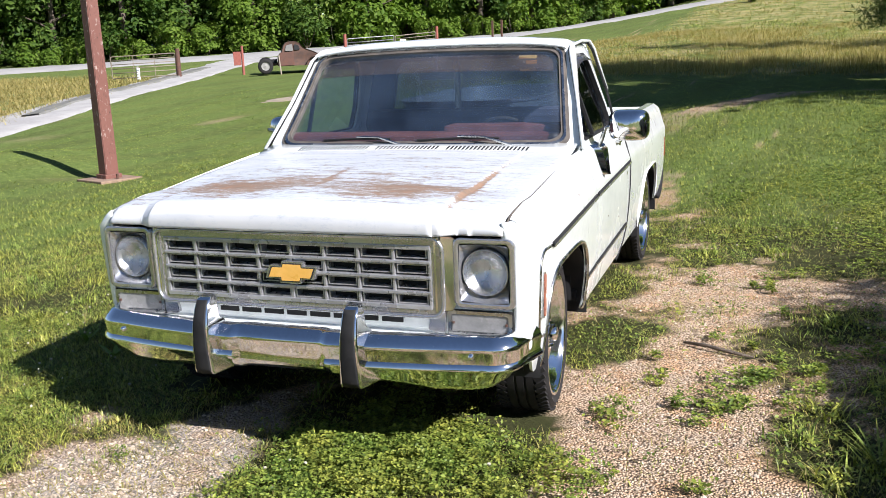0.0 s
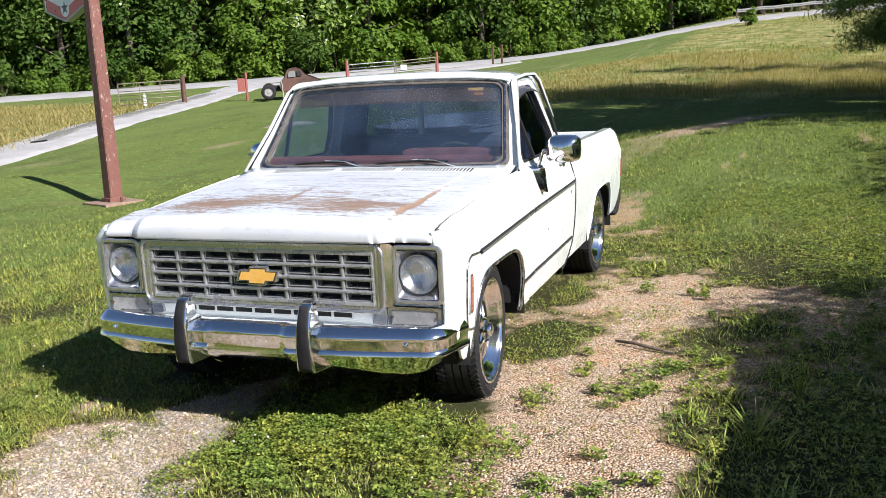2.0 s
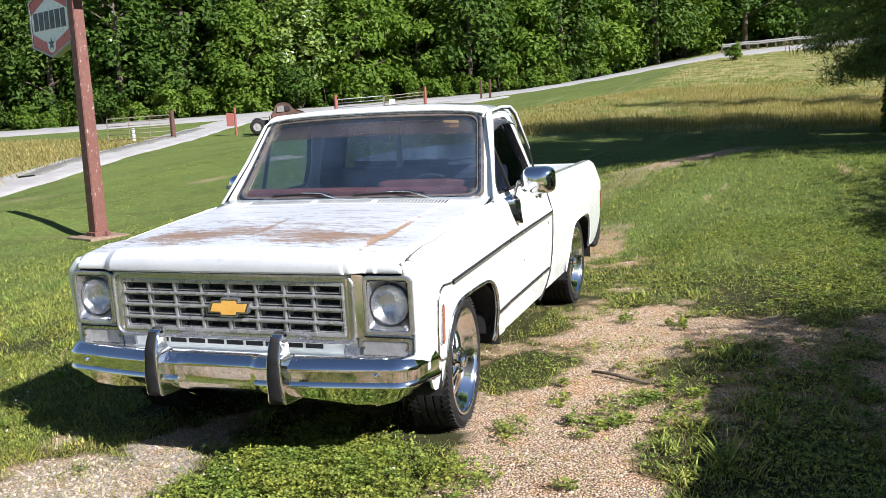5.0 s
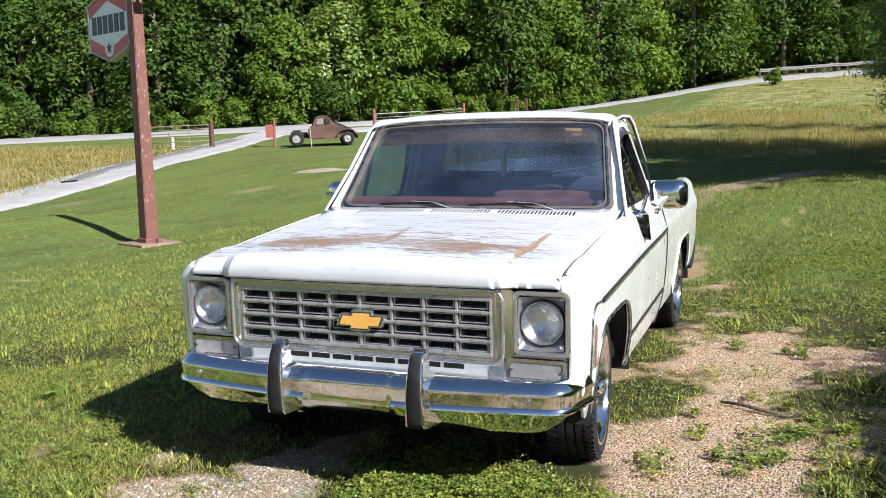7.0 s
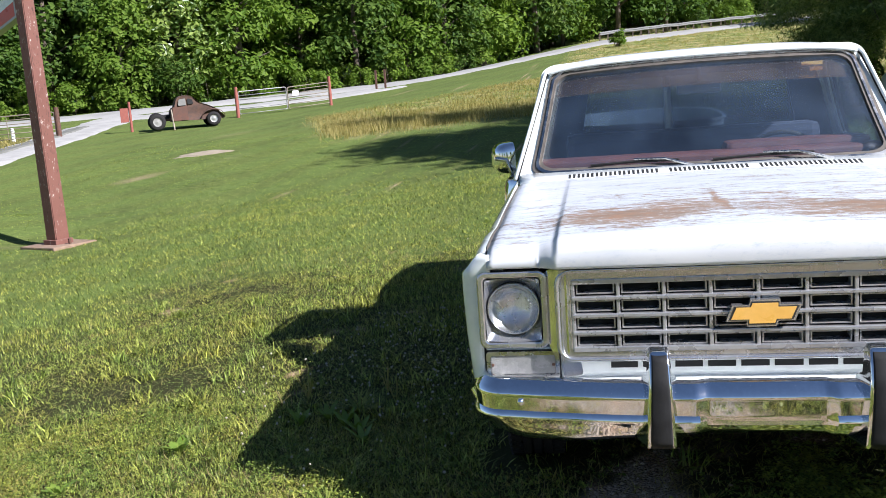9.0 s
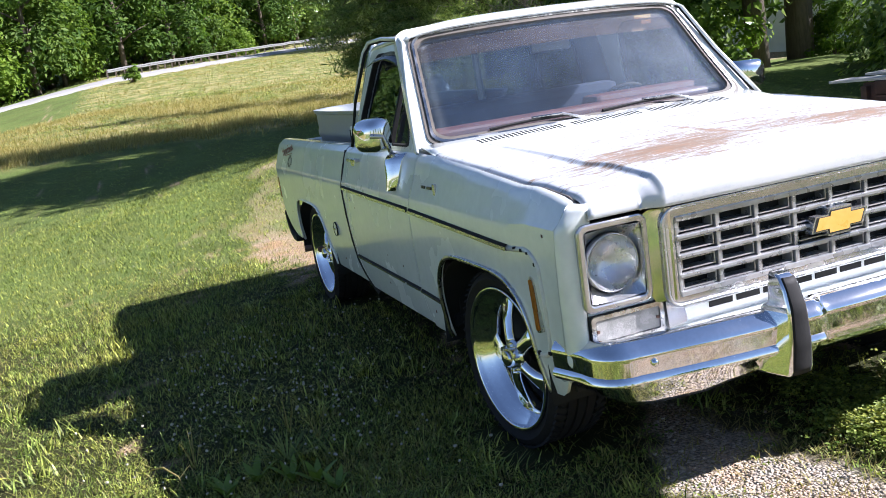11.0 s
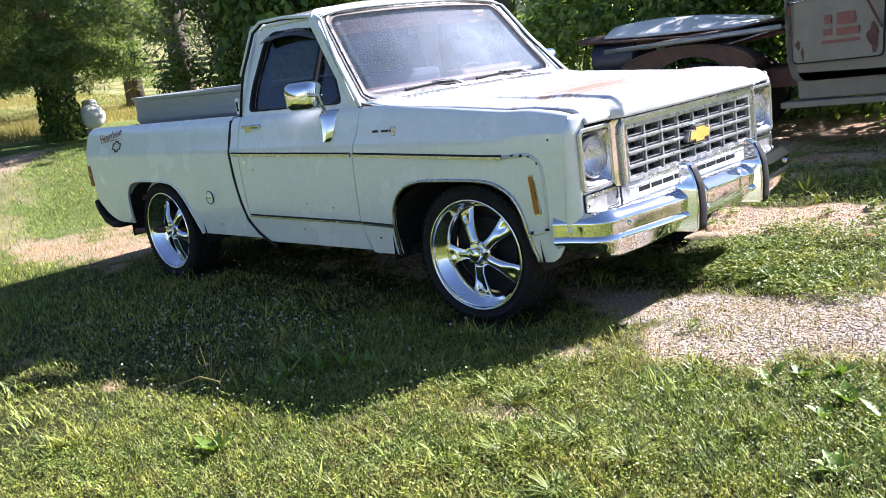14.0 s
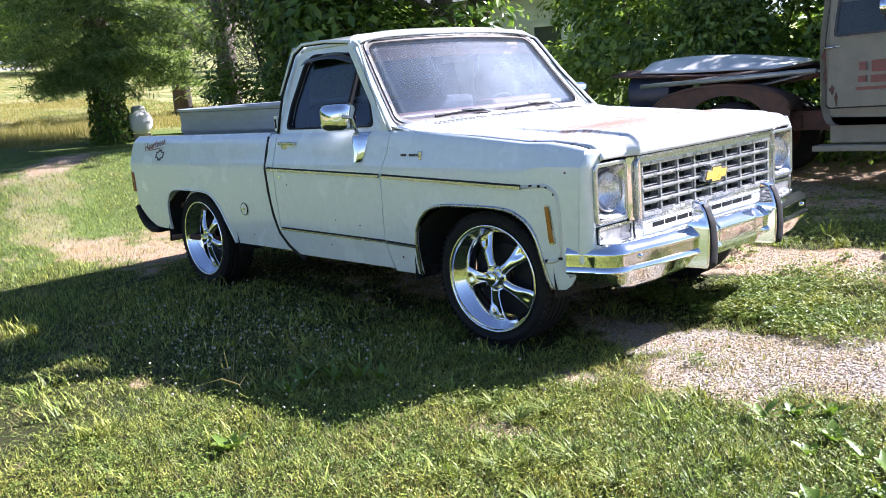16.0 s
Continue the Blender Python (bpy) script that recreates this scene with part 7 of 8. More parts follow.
def clumped(n_clumps, per, shape, clump_r, r):
    """Leaf places in clumps on the skin of a crown: shape(k) gives centre, outward way."""
    C, N = [], []
    for k in range(n_clumps):
        c, out = shape(k)
        d = r.normal(size=(per, 3))
        d /= np.linalg.norm(d, axis=1)[:, None]
        rad = clump_r * (0.6 + 0.8 * r.random()) * r.random(per) ** 0.4
        C.append(c + d * rad[:, None] * np.array([1, 1, 0.75]))
        N.append(d * 0.8 + out * 0.5 + np.array([0, 0, 0.6]) + r.normal(size=(per, 3)) * 0.45)
    return np.concatenate(C), np.concatenate(N)


def broad_tree(seed, H, R, material, leaves=84, clumps=75, leaf=0.33, low=0.12):
    r = np.random.default_rng(seed)
    t = thing("tree", (0, 0, 0), "tall broadleaf tree in full green leaf at the wood's edge", "tree", "woodland trees")
    def shape(k):
        v = low + (1 - low) * (k + 0.5) / clumps
        ang = r.random() * 2 * math.pi
        prof = math.sin(math.pi * min(1, (0.16 + v * 0.84))) ** 0.55
        rad = R * prof * (0.55 + 0.5 * r.random())
        c = np.array([rad * math.cos(ang), rad * math.sin(ang), H * v * 0.97])
        return c, np.array([math.cos(ang), math.sin(ang), 0.3])
    C, N = clumped(clumps, leaves, shape, R * 0.36, r)
    V, F = leaf_cards(C, N, leaf * (0.6 + 0.8 * r.random(len(C))), r=r)
    bm = bmesh.new()
    pipe(bm, [(0, 0, -0.5), (0.1, 0.05, H * 0.3), (-0.1, 0.1, H * 0.62), (0.05, 0, H * 0.9)], [R * 0.07, R * 0.06, R * 0.035, R * 0.01], 8)
    part("trunk", bm, BARK, t, smooth=True)
    for k in range(9):
        a, z = k * 2.4, H * (0.2 + 0.07 * k)
        bm = bmesh.new()
        pipe(bm, [(0, 0, z), (R * 0.35 * math.cos(a), R * 0.35 * math.sin(a), z + H * 0.06), (R * 0.75 * math.cos(a), R * 0.75 * math.sin(a), z + H * 0.1)], [R * 0.03, R * 0.018, R * 0.006], 6)
        part("limb", bm, BARK, t, smooth=True)
    cr_ = new("crown", fast_mesh("crown", V, F, material))
    cr_.parent = t
    return t


variants = [broad_tree(10 + k, h, r_, m) for k, (h, r_, m) in enumerate(((13, 4.4, LEAF_FOREST), (15, 5.0, LEAF_FOREST), (11, 4.0, LEAF_BRIGHT), (14, 4.2, LEAF_FOREST), (12, 5.2, LEAF_HEDGE), (16, 4.6, LEAF_FOREST)))]


def bush(seed, H, R, material, name="shrub", label="leafy green roadside shrub", group="roadside shrubs", n=26, per=70, leaf=0.17):
    r = np.random.default_rng(seed)
    t = thing(name, (0, 0, 0), label, "shrub", group)
    def shape(k):
        ang, v = r.random() * 2 * math.pi, r.random()
        rad = R * (1 - 0.5 * v) * (0.3 + 0.7 * r.random())
        return np.array([rad * math.cos(ang), rad * math.sin(ang), H * v * 0.9 + 0.1]), np.array([math.cos(ang), math.sin(ang), 0.4])
    C, N = clumped(n, per, shape, R * 0.33, r)
    V, F = leaf_cards(C, N, leaf * (0.6 + 0.8 * r.random(len(C))), r=r)
    fo = new("foliage", fast_mesh("foliage", V, F, material))
    fo.parent = t
    for k in range(4):
        bm = bmesh.new()
        a = k * 1.7
        pipe(bm, [(0, 0, -0.2), (R * 0.3 * math.cos(a), R * 0.3 * math.sin(a), H * 0.4), (R * 0.5 * math.cos(a), R * 0.5 * math.sin(a), H * 0.8)], [0.04, 0.025, 0.008], 6)
        part("stem", bm, BARK, t)
    return t


shrubs = [bush(40, 2.4, 2.0, LEAF_BRIGHT), bush(41, 3.2, 2.2, LEAF_FOREST), bush(42, 1.6, 1.8, LEAF_BRIGHT)]


def place(ob, x, y, scale=1.0, turn=0.0, first=[]):
    z = ground_at(x, y) + (max(0, y - 100) * 0.04)
    m = Matrix.Translation((x, y, z)) @ Matrix.Rotation(turn, 4, "Z") @ Matrix.Diagonal((scale, scale, scale, 1))
    if ob not in first:
        first.append(ob)
        ob.matrix_basis = m
        return ob
    c = copy_thing(ob, pose(0, 0, 0))
    c.matrix_basis = m
    return c


r = np.random.default_rng(3)
nrm_line = np.stack([-dl[:, 1], dl[:, 0]], 1)
reach = np.cumsum(np.r_[0, np.linalg.norm(np.diff(road_line, axis=0), axis=1)])
total = reach[-1]


def beside(s, o):
    k = int(np.searchsorted(reach, s).clip(1, len(reach) - 1))
    p = road_line[k] + nrm_line[k] * o
    return float(p[0]), float(p[1])


for row, (o, step, sc) in enumerate(((8.5, 5.2, 0.8), (14.5, 5.5, 1.0), (22, 6.5, 1.2), (34, 8.5, 1.45))):
    s = 40 + row * 2.0
    while s < total - 4:
        x, y = beside(s, o + r.normal() * 1.2)
        if x > -120:
            place(variants[int(r.integers(0, 6))], x, y, sc * (0.85 + 0.35 * r.random()), r.random() * 6.28)
        s += step * (0.8 + 0.4 * r.random())
s = 40
while s < total - 4:
    x, y = beside(s, 5.6 + r.random() * 1.5)
    if x < -10 or r.random() < 0.35:
        place(shrubs[int(r.integers(0, 3))], x, y, 0.6 + 0.5 * r.random(), r.random() * 6.28)
    s += 2.3 * (0.7 + 0.6 * r.random())
# trees beyond the field, and unseen ones added round the yard behind the walk
for x, y, k, sc in ((34, 74, 1, 1.0), (42, 62, 3, 1.0), (48, 50, 0, 1.0), (28, 84, 4, 1.1), (40, 40, 5, 0.9), (36, 52, 2, 0.9),
                    (44, -8, 0, 0.9), (46, 0, 4, 0.95), (45, 8, 2, 0.95), (47, 15, 3, 0.9), (33, 22, 1, 0.9), (36, 30, 5, 0.9),
                    (-26, -38, 0, 0.6), (-14, -44, 1, 0.6), (0, -46, 3, 0.6), (13, -44, 5, 0.6), (26, -36, 4, 0.6), (-40, -24, 2, 0.6), (36, -22, 1, 0.6)):
    place(variants[k], x, y, sc, x)
place(bush(44, 1.1, 0.8, LEAF_BRIGHT, "field_bush", "small bright bush standing in the field", "field bushes", 14, 60, 0.13), -0.3, 65.6, 1.0)


# ---- conifer by the lane ----
def conifer(x, y, H, R, seed, base, label, limbs=46, ivy=True, needle=(14, 46), trunk_r=0.25):
    r = np.random.default_rng(seed)
    z0 = ground_at(x, y)
    t = thing("conifer", (x, y, z0), label, "tree")
    bm = bmesh.new()
    pipe(bm, [(0, 0, -0.4), (0.03, 0.02, H * 0.3), (-0.05, 0, H * 0.65), (0, 0, H)], [trunk_r * 1.15, trunk_r * 0.85, trunk_r * 0.5, 0.03], 10)
    part("trunk", bm, BARK, t, smooth=True)
    C, N = [], []
    for k in range(limbs):
        v = base + (1 - base) * (k / limbs) ** 1.7
        a = k * 2.399 + r.normal() * 0.2
        L = R * (1 - ((v - base) / (1 - base)) ** 1.3) * (0.7 + 0.45 * r.random()) + 0.4
        z = H * v
        L *= min(1.0, 0.4 + 0.6 * max(0.0, z - 1.2) / 2.4)
        if z > 5.0:
            L *= 0.6
        if math.cos(a) < -0.3 and z < 5.0:
            L *= 0.62
        droop = -0.10 * L - 0.25 * r.random()
        pts = [Vector((0, 0, z)), Vector((L * 0.4 * math.cos(a), L * 0.4 * math.sin(a), z + 0.12 * L)), Vector((L * 0.75 * math.cos(a + 0.1), L * 0.75 * math.sin(a + 0.1), z + 0.10 * L + droop * 0.4)), Vector((L * math.cos(a + 0.15), L * math.sin(a + 0.15), z + droop))]
        bm = bmesh.new()
        pipe(bm, pts, [0.05, 0.035, 0.02, 0.006], 6)
        part("limb", bm, BARK, t, smooth=True)
        for j in range(needle[0]):
            f = 0.28 + 0.72 * (j + r.random()) / needle[0]
            seg = min(2, int(f * 3))
            p = pts[seg].lerp(pts[seg + 1], f * 3 - seg if f < 1 else 1)
            q = np.array(p) + r.normal(size=3) * np.array([0.28, 0.28, 0.12]) * (0.5 + 0.15 * L)
            m = needle[1]
            d = r.normal(size=(m, 3)) * np.array([1, 1, 0.55])
            C.append(q + d * np.array([0.26, 0.26, 0.12]))
            N.append(r.normal(size=(m, 3)) + np.array([0, 0, 0.9]))
    C, N = np.concatenate(C), np.concatenate(N)
    V, F = leaf_cards(C, N, 0.030 * (0.6 + 0.8 * r.random(len(C))), 7.0, 0.12, r)
    ne = new("needles", fast_mesh("needles", V, F, NEEDLE))
    ne.parent = t
    if ivy:
        n = 2600
        a, z = r.random(n) * 2 * math.pi, r.random(n) ** 1.3 * 2.6
        rad = trunk_r * 1.05 + 0.10 * r.random(n) + 0.10 * np.exp(-z)
        out = np.stack([np.cos(a), np.sin(a), np.zeros(n)], 1)
        V, F = leaf_cards(out * rad[:, None] + np.stack([0 * z, 0 * z, z], 1), out + r.normal(size=(n, 3)) * 0.5 + [0, 0, 0.4], 0.085 * (0.6 + 0.8 * r.random(n)), 1.2, 0.2, r)
        iv = new("ivy", fast_mesh("ivy", V, F, LEAF_FOREST))
        iv.parent = t
    return t


conifer(5.5, 20.3, 12.5, 4.16, 5, 0.13, "large conifer with drooping limbs and an ivy-clad trunk", 80, True, (15, 90), 0.34)
conifer(11.0, 27.0, 12, 4.2, 9, 0.2, "tall conifer with bare lower limbs", 40, False, (10, 40), 0.3)

# hedge and thicket behind the scrap heap
hedge_kinds = [bush(60, 3.6, 1.9, LEAF_HEDGE, "hedge_shrub", "dense broad-leaved shrub in the overgrown hedge", "hedge", 60, 170, 0.095), bush(61, 4.4, 2.1, LEAF_HEDGE, "hedge_shrub", "tall overgrown hedge shrub", "hedge", 64, 170, 0.088), bush(62, 3.0, 1.7, LEAF_BRIGHT, "hedge_shrub", "bright leafy hedge shrub with long leaves", "hedge", 50, 150, 0.11)]
# the last shrub is added out of sight behind the work truck to cast shade
for k, (x, y, sc) in enumerate(((7.6, 15.2, 0.9), (8.6, 13.6, 1.05), (8.8, 12.7, 0.95), (11.4, 8.3, 0.95), (10.4, 6.6, 1.15), (10.5, 4.8, 1.2), (10.6, 3.0, 1.2), (10.8, 1.2, 1.2), (11, -0.8, 1.2), (11.4, -3, 1.2), (9.9, 15.3, 1.1), (12.6, 12.4, 0.42), (9.0, 4.4, 0.7), (7.2, 0.2, 0.9))):
    place(hedge_kinds[k % 3 if k % 5 else 1], x, y, sc, k * 1.9)


# yard trees whose shade lies across the lawn
yard_trees = [broad_tree(80, 11, 3.3, LEAF_HEDGE, 130, 80, 0.17, 0.38), broad_tree(81, 10, 3.0, LEAF_HEDGE, 130, 80, 0.17, 0.14)]
for t_ in yard_trees:
    tagged(t_, "shady broadleaf tree behind the overgrown hedge", "tree", "yard trees")
for k, x, y, sc in ((0, 10.4, 12.2, 1.0), (0, 11.9, 12.7, 1.3), (0, 18.5, 12.6, 1.1), (1, 9.0, 13.0, 0.92)):
    place(yard_trees[k], x, y, sc, x * 2.1)


# bare vines and dead twigs in the thicket
def thicket(x, y, n, seed, H=4.5, spread=2.2):
    r = np.random.default_rng(seed)
    z0 = ground_at(x, y)
    t = thing("bare_thicket", (x, y, z0), "grey tangle of bare vines and dead twigs", "thicket", "bare thickets")
    bm = bmesh.new()
    for k in range(n * 3):
        p = Vector((r.normal() * spread * 0.45, r.normal() * spread * 0.4, 1.6 + r.random() * H * 0.6))
        d = Vector((r.normal(), r.normal(), r.normal() * 0.8 + 0.2)).normalized()
        pts = [p]
        for j in range(5):
            d = (d + Vector(r.normal(size=3)) * 0.5).normalized()
            pts.append(pts[-1] + d * (0.10 + 0.20 * r.random()))
        pipe(bm, pts, [0.008, 0.0075, 0.006, 0.005, 0.003, 0.002], 3)
    tagged(part("tangle", bm, PALE_WOOD, t), kind="stuff")
    return t


thicket(7.9, 16.2, 170, 21)
thicket(8.6, 15.2, 190, 22)
thicket(9.2, 13.6, 110, 23)
tk = thing("tree", (9.3, 20.5, ground_at(9.3, 20.5)), "pale-barked tree trunk standing in the thicket", "tree")
bm = bmesh.new()
pipe(bm, [(0, 0, -0.4), (0.05, 0.1, 3), (-0.1, 0, 6.5), (0.1, 0, 10)], [0.34, 0.27, 0.2, 0.06], 10)
part("trunk", bm, BARK, tk, smooth=True)
bm = bmesh.new()
pipe(bm, [(0.1, 0.1, 2.2), (0.8, 0.2, 4.5), (1.2, 0, 8)], [0.2, 0.14, 0.04], 8)
part("limb", bm, PALE_WOOD, tk, smooth=True)
rr_ = np.random.default_rng(31)
C_, N_ = clumped(20, 110, lambda k: (np.array([rr_.normal() * 1.3, rr_.normal() * 1.3, 7.0 + 3.5 * rr_.random()]), np.array([0, 0, 0.5])), 1.0, rr_)
V_, F_ = leaf_cards(C_, N_, 0.16 * (0.6 + 0.8 * rr_.random(len(C_))), r=rr_)
cw = new("crown", fast_mesh("crown", V_, F_, LEAF_HEDGE))
cw.parent = tk


# ---- grass ----
def blades(x, y, h, w, lean, r, base=None):
    """Bent blades of grass: five points and three triangles each."""
    n = len(x)
    z = height(x, y) if base is None else base
    a = r.random(n) * 2 * math.pi
    dx, dy = np.cos(a), np.sin(a)
    sx, sy = -dy * w * 0.5, dx * w * 0.5
    b = np.stack([x, y, z - 0.004], 1)
    side = np.stack([sx, sy, 0 * z], 1)
    mid = b + np.stack([dx * lean * 0.35, dy * lean * 0.35, h * 0.58], 1)
    tip = b + np.stack([dx * lean, dy * lean, h], 1)
    V = np.stack([b - side, b + side, mid + side * 0.8, mid - side * 0.8, tip], 1).reshape(-1, 3)
    i = np.arange(n)[:, None] * 5
    F = np.concatenate([i + [0, 1, 2], i + [0, 2, 3], i + [3, 2, 4]], 1).reshape(-1, 3)
    return V, F


def spears(x, y, h, w, lean, r):
    """Plain single-triangle blades for turf and field farther off."""
    n = len(x)
    z = height(x, y)
    a = r.random(n) * 2 * math.pi
    dx, dy = np.cos(a), np.sin(a)
    b = np.stack([x, y, z - 0.004], 1)
    side = np.stack([-dy * w * 0.5, dx * w * 0.5, 0 * z], 1)
    V = np.stack([b - side, b + side, b + np.stack([dx * lean, dy * lean, h], 1)], 1).reshape(-1, 3)
    return V, np.arange(3 * n).reshape(n, 3)


def sow(n, x0, x1, y0, y1, keep, r):
    x, y = r.uniform(x0, x1, n), r.uniform(y0, y1, n)
    k = r.random(n) < keep(x, y)
    return x[k], y[k]


def turf_keep(x, y):
    return np.clip(1 - bareness(x, y) * 1.02, 0.03 + 0.5 * np.clip(fbm(x * 6, y * 6, 8) - 0.5, 0, 1), 1)


def tyre_free(x, y):
    f = np.ones_like(x)
    for wx_ in (0.825, -0.825):
        for wy_ in (0.0, 2.99):
            f = f * ~((np.abs(np.abs(x) - 0.86) < 0.22) & (np.abs(y - wy_) < 0.26) & (x * wx_ > 0))
    return f


r = np.random.default_rng(17)
sets = []
x, y = sow(430000, -6.0, 4.0, -4.2, 5.4, lambda x, y: frayed(x, y, -6.0, 4.0, -4.2, 5.4, 1.4) * turf_keep(x, y) * tyre_free(x, y) * np.where((np.abs(x) < 0.75) & (y > -0.5) & (y < 3.6), 0.25, 1) * np.where((x > 1.7) & (y > -1.2), 0.4, 1), r)
patch = 0.8 + 0.75 * np.clip(fbm(x * 1.1, y * 1.1, 5), -0.8, 0.9)
dead = r.random(len(x)) < np.clip(0.72 * sstep(0.3, -0.6, x) * sstep(0.9, 0.1, y) * (1 + 1.2 * fbm(x * 1.4, y * 1.4, 31)) + 0.05, 0, 0.8)
dead_sets = []
for pick, into in ((~dead, sets), (dead, dead_sets)):
    n_ = int(pick.sum())
    into.append(blades(x[pick], y[pick], (0.012 + 0.034 * r.random(n_) ** 1.3) * patch[pick], 0.0030 + 0.0034 * r.random(n_), 0.008 + 0.046 * r.random(n_), r))
x, y = sow(300000, -10, 8, -6.5, 14, lambda x, y: turf_keep(x, y) * (1 - frayed(x, y, -6.0, 4.0, -4.2, 5.4, 1.4)) * frayed(x, y, -10, 8, -6.5, 14, 3.0), r)
sets.append(spears(x, y, 0.022 + 0.034 * r.random(len(x)), 0.006 + 0.004 * r.random(len(x)), 0.02 + 0.05 * r.random(len(x)), r))
far_sets = []
x, y = sow(120000, -16, 9, -6, 24, lambda x, y: (1 - dryness(x, y)) * turf_keep(x, y) * (1 - frayed(x, y, -10, 8, -6.5, 14, 3.0)) * np.where(x > -18.5 - 0.3 * np.clip(y - 10, 0, 20), 1, 0), r)
far_sets.append(spears(x, y, 0.012 + 0.02 * r.random(len(x)), 0.008 + 0.010 * r.random(len(x)), 0.03 + 0.06 * r.random(len(x)), r))
x, y = sow(150000, -4.8, -0.6, -3.3, 1.0, lambda x, y: frayed(x, y, -4.8, -0.6, -3.3, 1.0, 0.8) * turf_keep(x, y) * tyre_free(x, y), r)
sets.append(spears(x, y, 0.012 + 0.03 * r.random(len(x)), 0.0035 + 0.003 * r.random(len(x)), 0.008 + 0.030 * r.random(len(x)), r))
# longer coarse tufts
cx, cy = sow(240, -5, 3.2, -3.2, 3.5, lambda x, y: np.clip(1 - 1.5 * bareness(x, y), 0, 1) * np.where(np.abs(x) < 1.1, 0.15, 1), r)
tx, ty = np.repeat(cx, 34) + r.normal(size=len(cx) * 34) * 0.045, np.repeat(cy, 34) + r.normal(size=len(cx) * 34) * 0.045
sets.append(blades(tx, ty, 0.04 + 0.06 * r.random(len(tx)), 0.006 + 0.004 * r.random(len(tx)), 0.04 + 0.10 * r.random(len(tx)), r))


cx, cy = sow(330, -4.4, -0.7, -2.7, 0.5, lambda x, y: np.clip(1 - 1.5 * bareness(x, y), 0, 1) * np.clip(0.6 + 0.6 * fbm(x * 1.2, y * 1.2, 41), 0, 1), r)
tx, ty = np.repeat(cx, 30) + r.normal(size=len(cx) * 30) * 0.05, np.repeat(cy, 30) + r.normal(size=len(cx) * 30) * 0.05
sets.append(blades(tx, ty, 0.02 + 0.045 * r.random(len(tx)), 0.0035 + 0.004 * r.random(len(tx)), 0.02 + 0.07 * r.random(len(tx)), r))


def join(sets):
    V, F, o = [], [], 0
    for v, f in sets:
        V.append(v)
        F.append(f + o)
        o += len(v)
    return np.concatenate(V), np.concatenate(F)


V_, F_ = join(sets)
tagged(new("grass", fast_mesh("grass", V_, F_, GRASS)), "short green lawn grass with coarse tufts", "grass", kind="stuff")

V_, F_ = join(dead_sets)
tagged(new("dry_lawn", fast_mesh("dry_lawn", V_, F_, LAWN_STRAW)), "yellowed blades through the mown lawn", "grass", kind="stuff")
V_, F_ = join(far_sets)
tagged(new("far_grass", fast_mesh("far_grass", V_, F_, GRASS_FAR)), "mown lawn grass farther off", "grass", kind="stuff")

# dry blades among the green
x, y = sow(190000, -5.2, 3.5, -3.4, 6, lambda x, y: np.clip(bareness(x, y) * (1 - bareness(x, y)) * 3.2 + 0.12 + 0.16 * (x < 0.2) * (y < 0.6) + 0.5 * np.clip(fbm(x * 1.6, y * 1.6, 4), 0, 1) * (y < 0.4) , 0, 1) * tyre_free(x, y), r)
V_, F_ = spears(x, y, 0.015 + 0.035 * r.random(len(x)), 0.003 + 0.003 * r.random(len(x)), 0.03 + 0.05 * r.random(len(x)), r)
tagged(new("dry_grass", fast_mesh("dry_grass", V_, F_, STRAW)), "dry straw-coloured grass among the green", "grass", kind="stuff")


# dead straw lying on the bare ground
x, y = sow(30000, -1.9, 3.4, -3.6, 7, lambda x, y: np.clip(bareness(x, y), 0, 1) * np.clip(0.25 + 0.8 * fbm(x * 2.6, y * 2.6, 12), 0, 1) * tyre_free(x, y), r)
qx, qy = sow(26000, -4.6, -0.2, -3.4, 0.3, lambda x, y: np.clip(0.3 + 0.7 * fbm(x * 1.3, y * 1.3, 21), 0.05, 1) * frayed(x, y, -4.6, -0.2, -3.4, 0.3, 0.8), r)
x, y = np.concatenate([x, qx]), np.concatenate([y, qy])
lift = np.concatenate([np.zeros(len(x) - len(qx)), 0.02 * np.ones(len(qx))])
V_, F_ = spears(x, y, 0.004 + lift + 0.010 * r.random(len(x)), 0.002 + 0.003 * r.random(len(x)), 0.02 + 0.05 * r.random(len(x)), r)
tagged(new("fallen_straw", fast_mesh("fallen_straw", V_, F_, leafy("brown_straw", (0.17, 0.105, 0.05), (0.36, 0.26, 0.14), 0.8, 0.1))), "dead brown straw scattered on the dirt", "straw", kind="stuff")


# clover with its flowers
def clover_keep(x, y):
    c = 1.2 * blob(x, y, 0.47, -0.75, 0.62, 0.55, -8) + 0.7 * blob(x, y, -2.0, 0.9, 1.3, 1.6) + 0.55 * sstep(1.9, 3.0, x) + 0.6 * blob(x, y, 0.9, 1.5, 0.35, 1.0) + 0.32
    return np.clip(c + 0.35 * fbm(x * 1.7, y * 1.7, 9), 0, 1) * np.clip(1 - bareness(x, y) * 0.95, 0.5 * np.clip(fbm(x * 6, y * 6, 8) - 0.55, 0, 1), 1) * tyre_free(x, y)


x, y = sow(70000, -4.5, 7.5, -3.2, 10.5, clover_keep, r)
qx, qy = sow(36000, -0.4, 1.3, -1.5, 0.0, lambda x, y: np.clip(1.4 * blob(x, y, 0.47, -0.75, 0.6, 0.55, -8) - 0.3 + 0.5 * fbm(x * 5, y * 5, 6), 0, 1), r)
wx_, wy_ = sow(60000, 1.2, 6.0, -2.2, 7.0, lambda x, y: clover_keep(x, y) * 0.9, r)
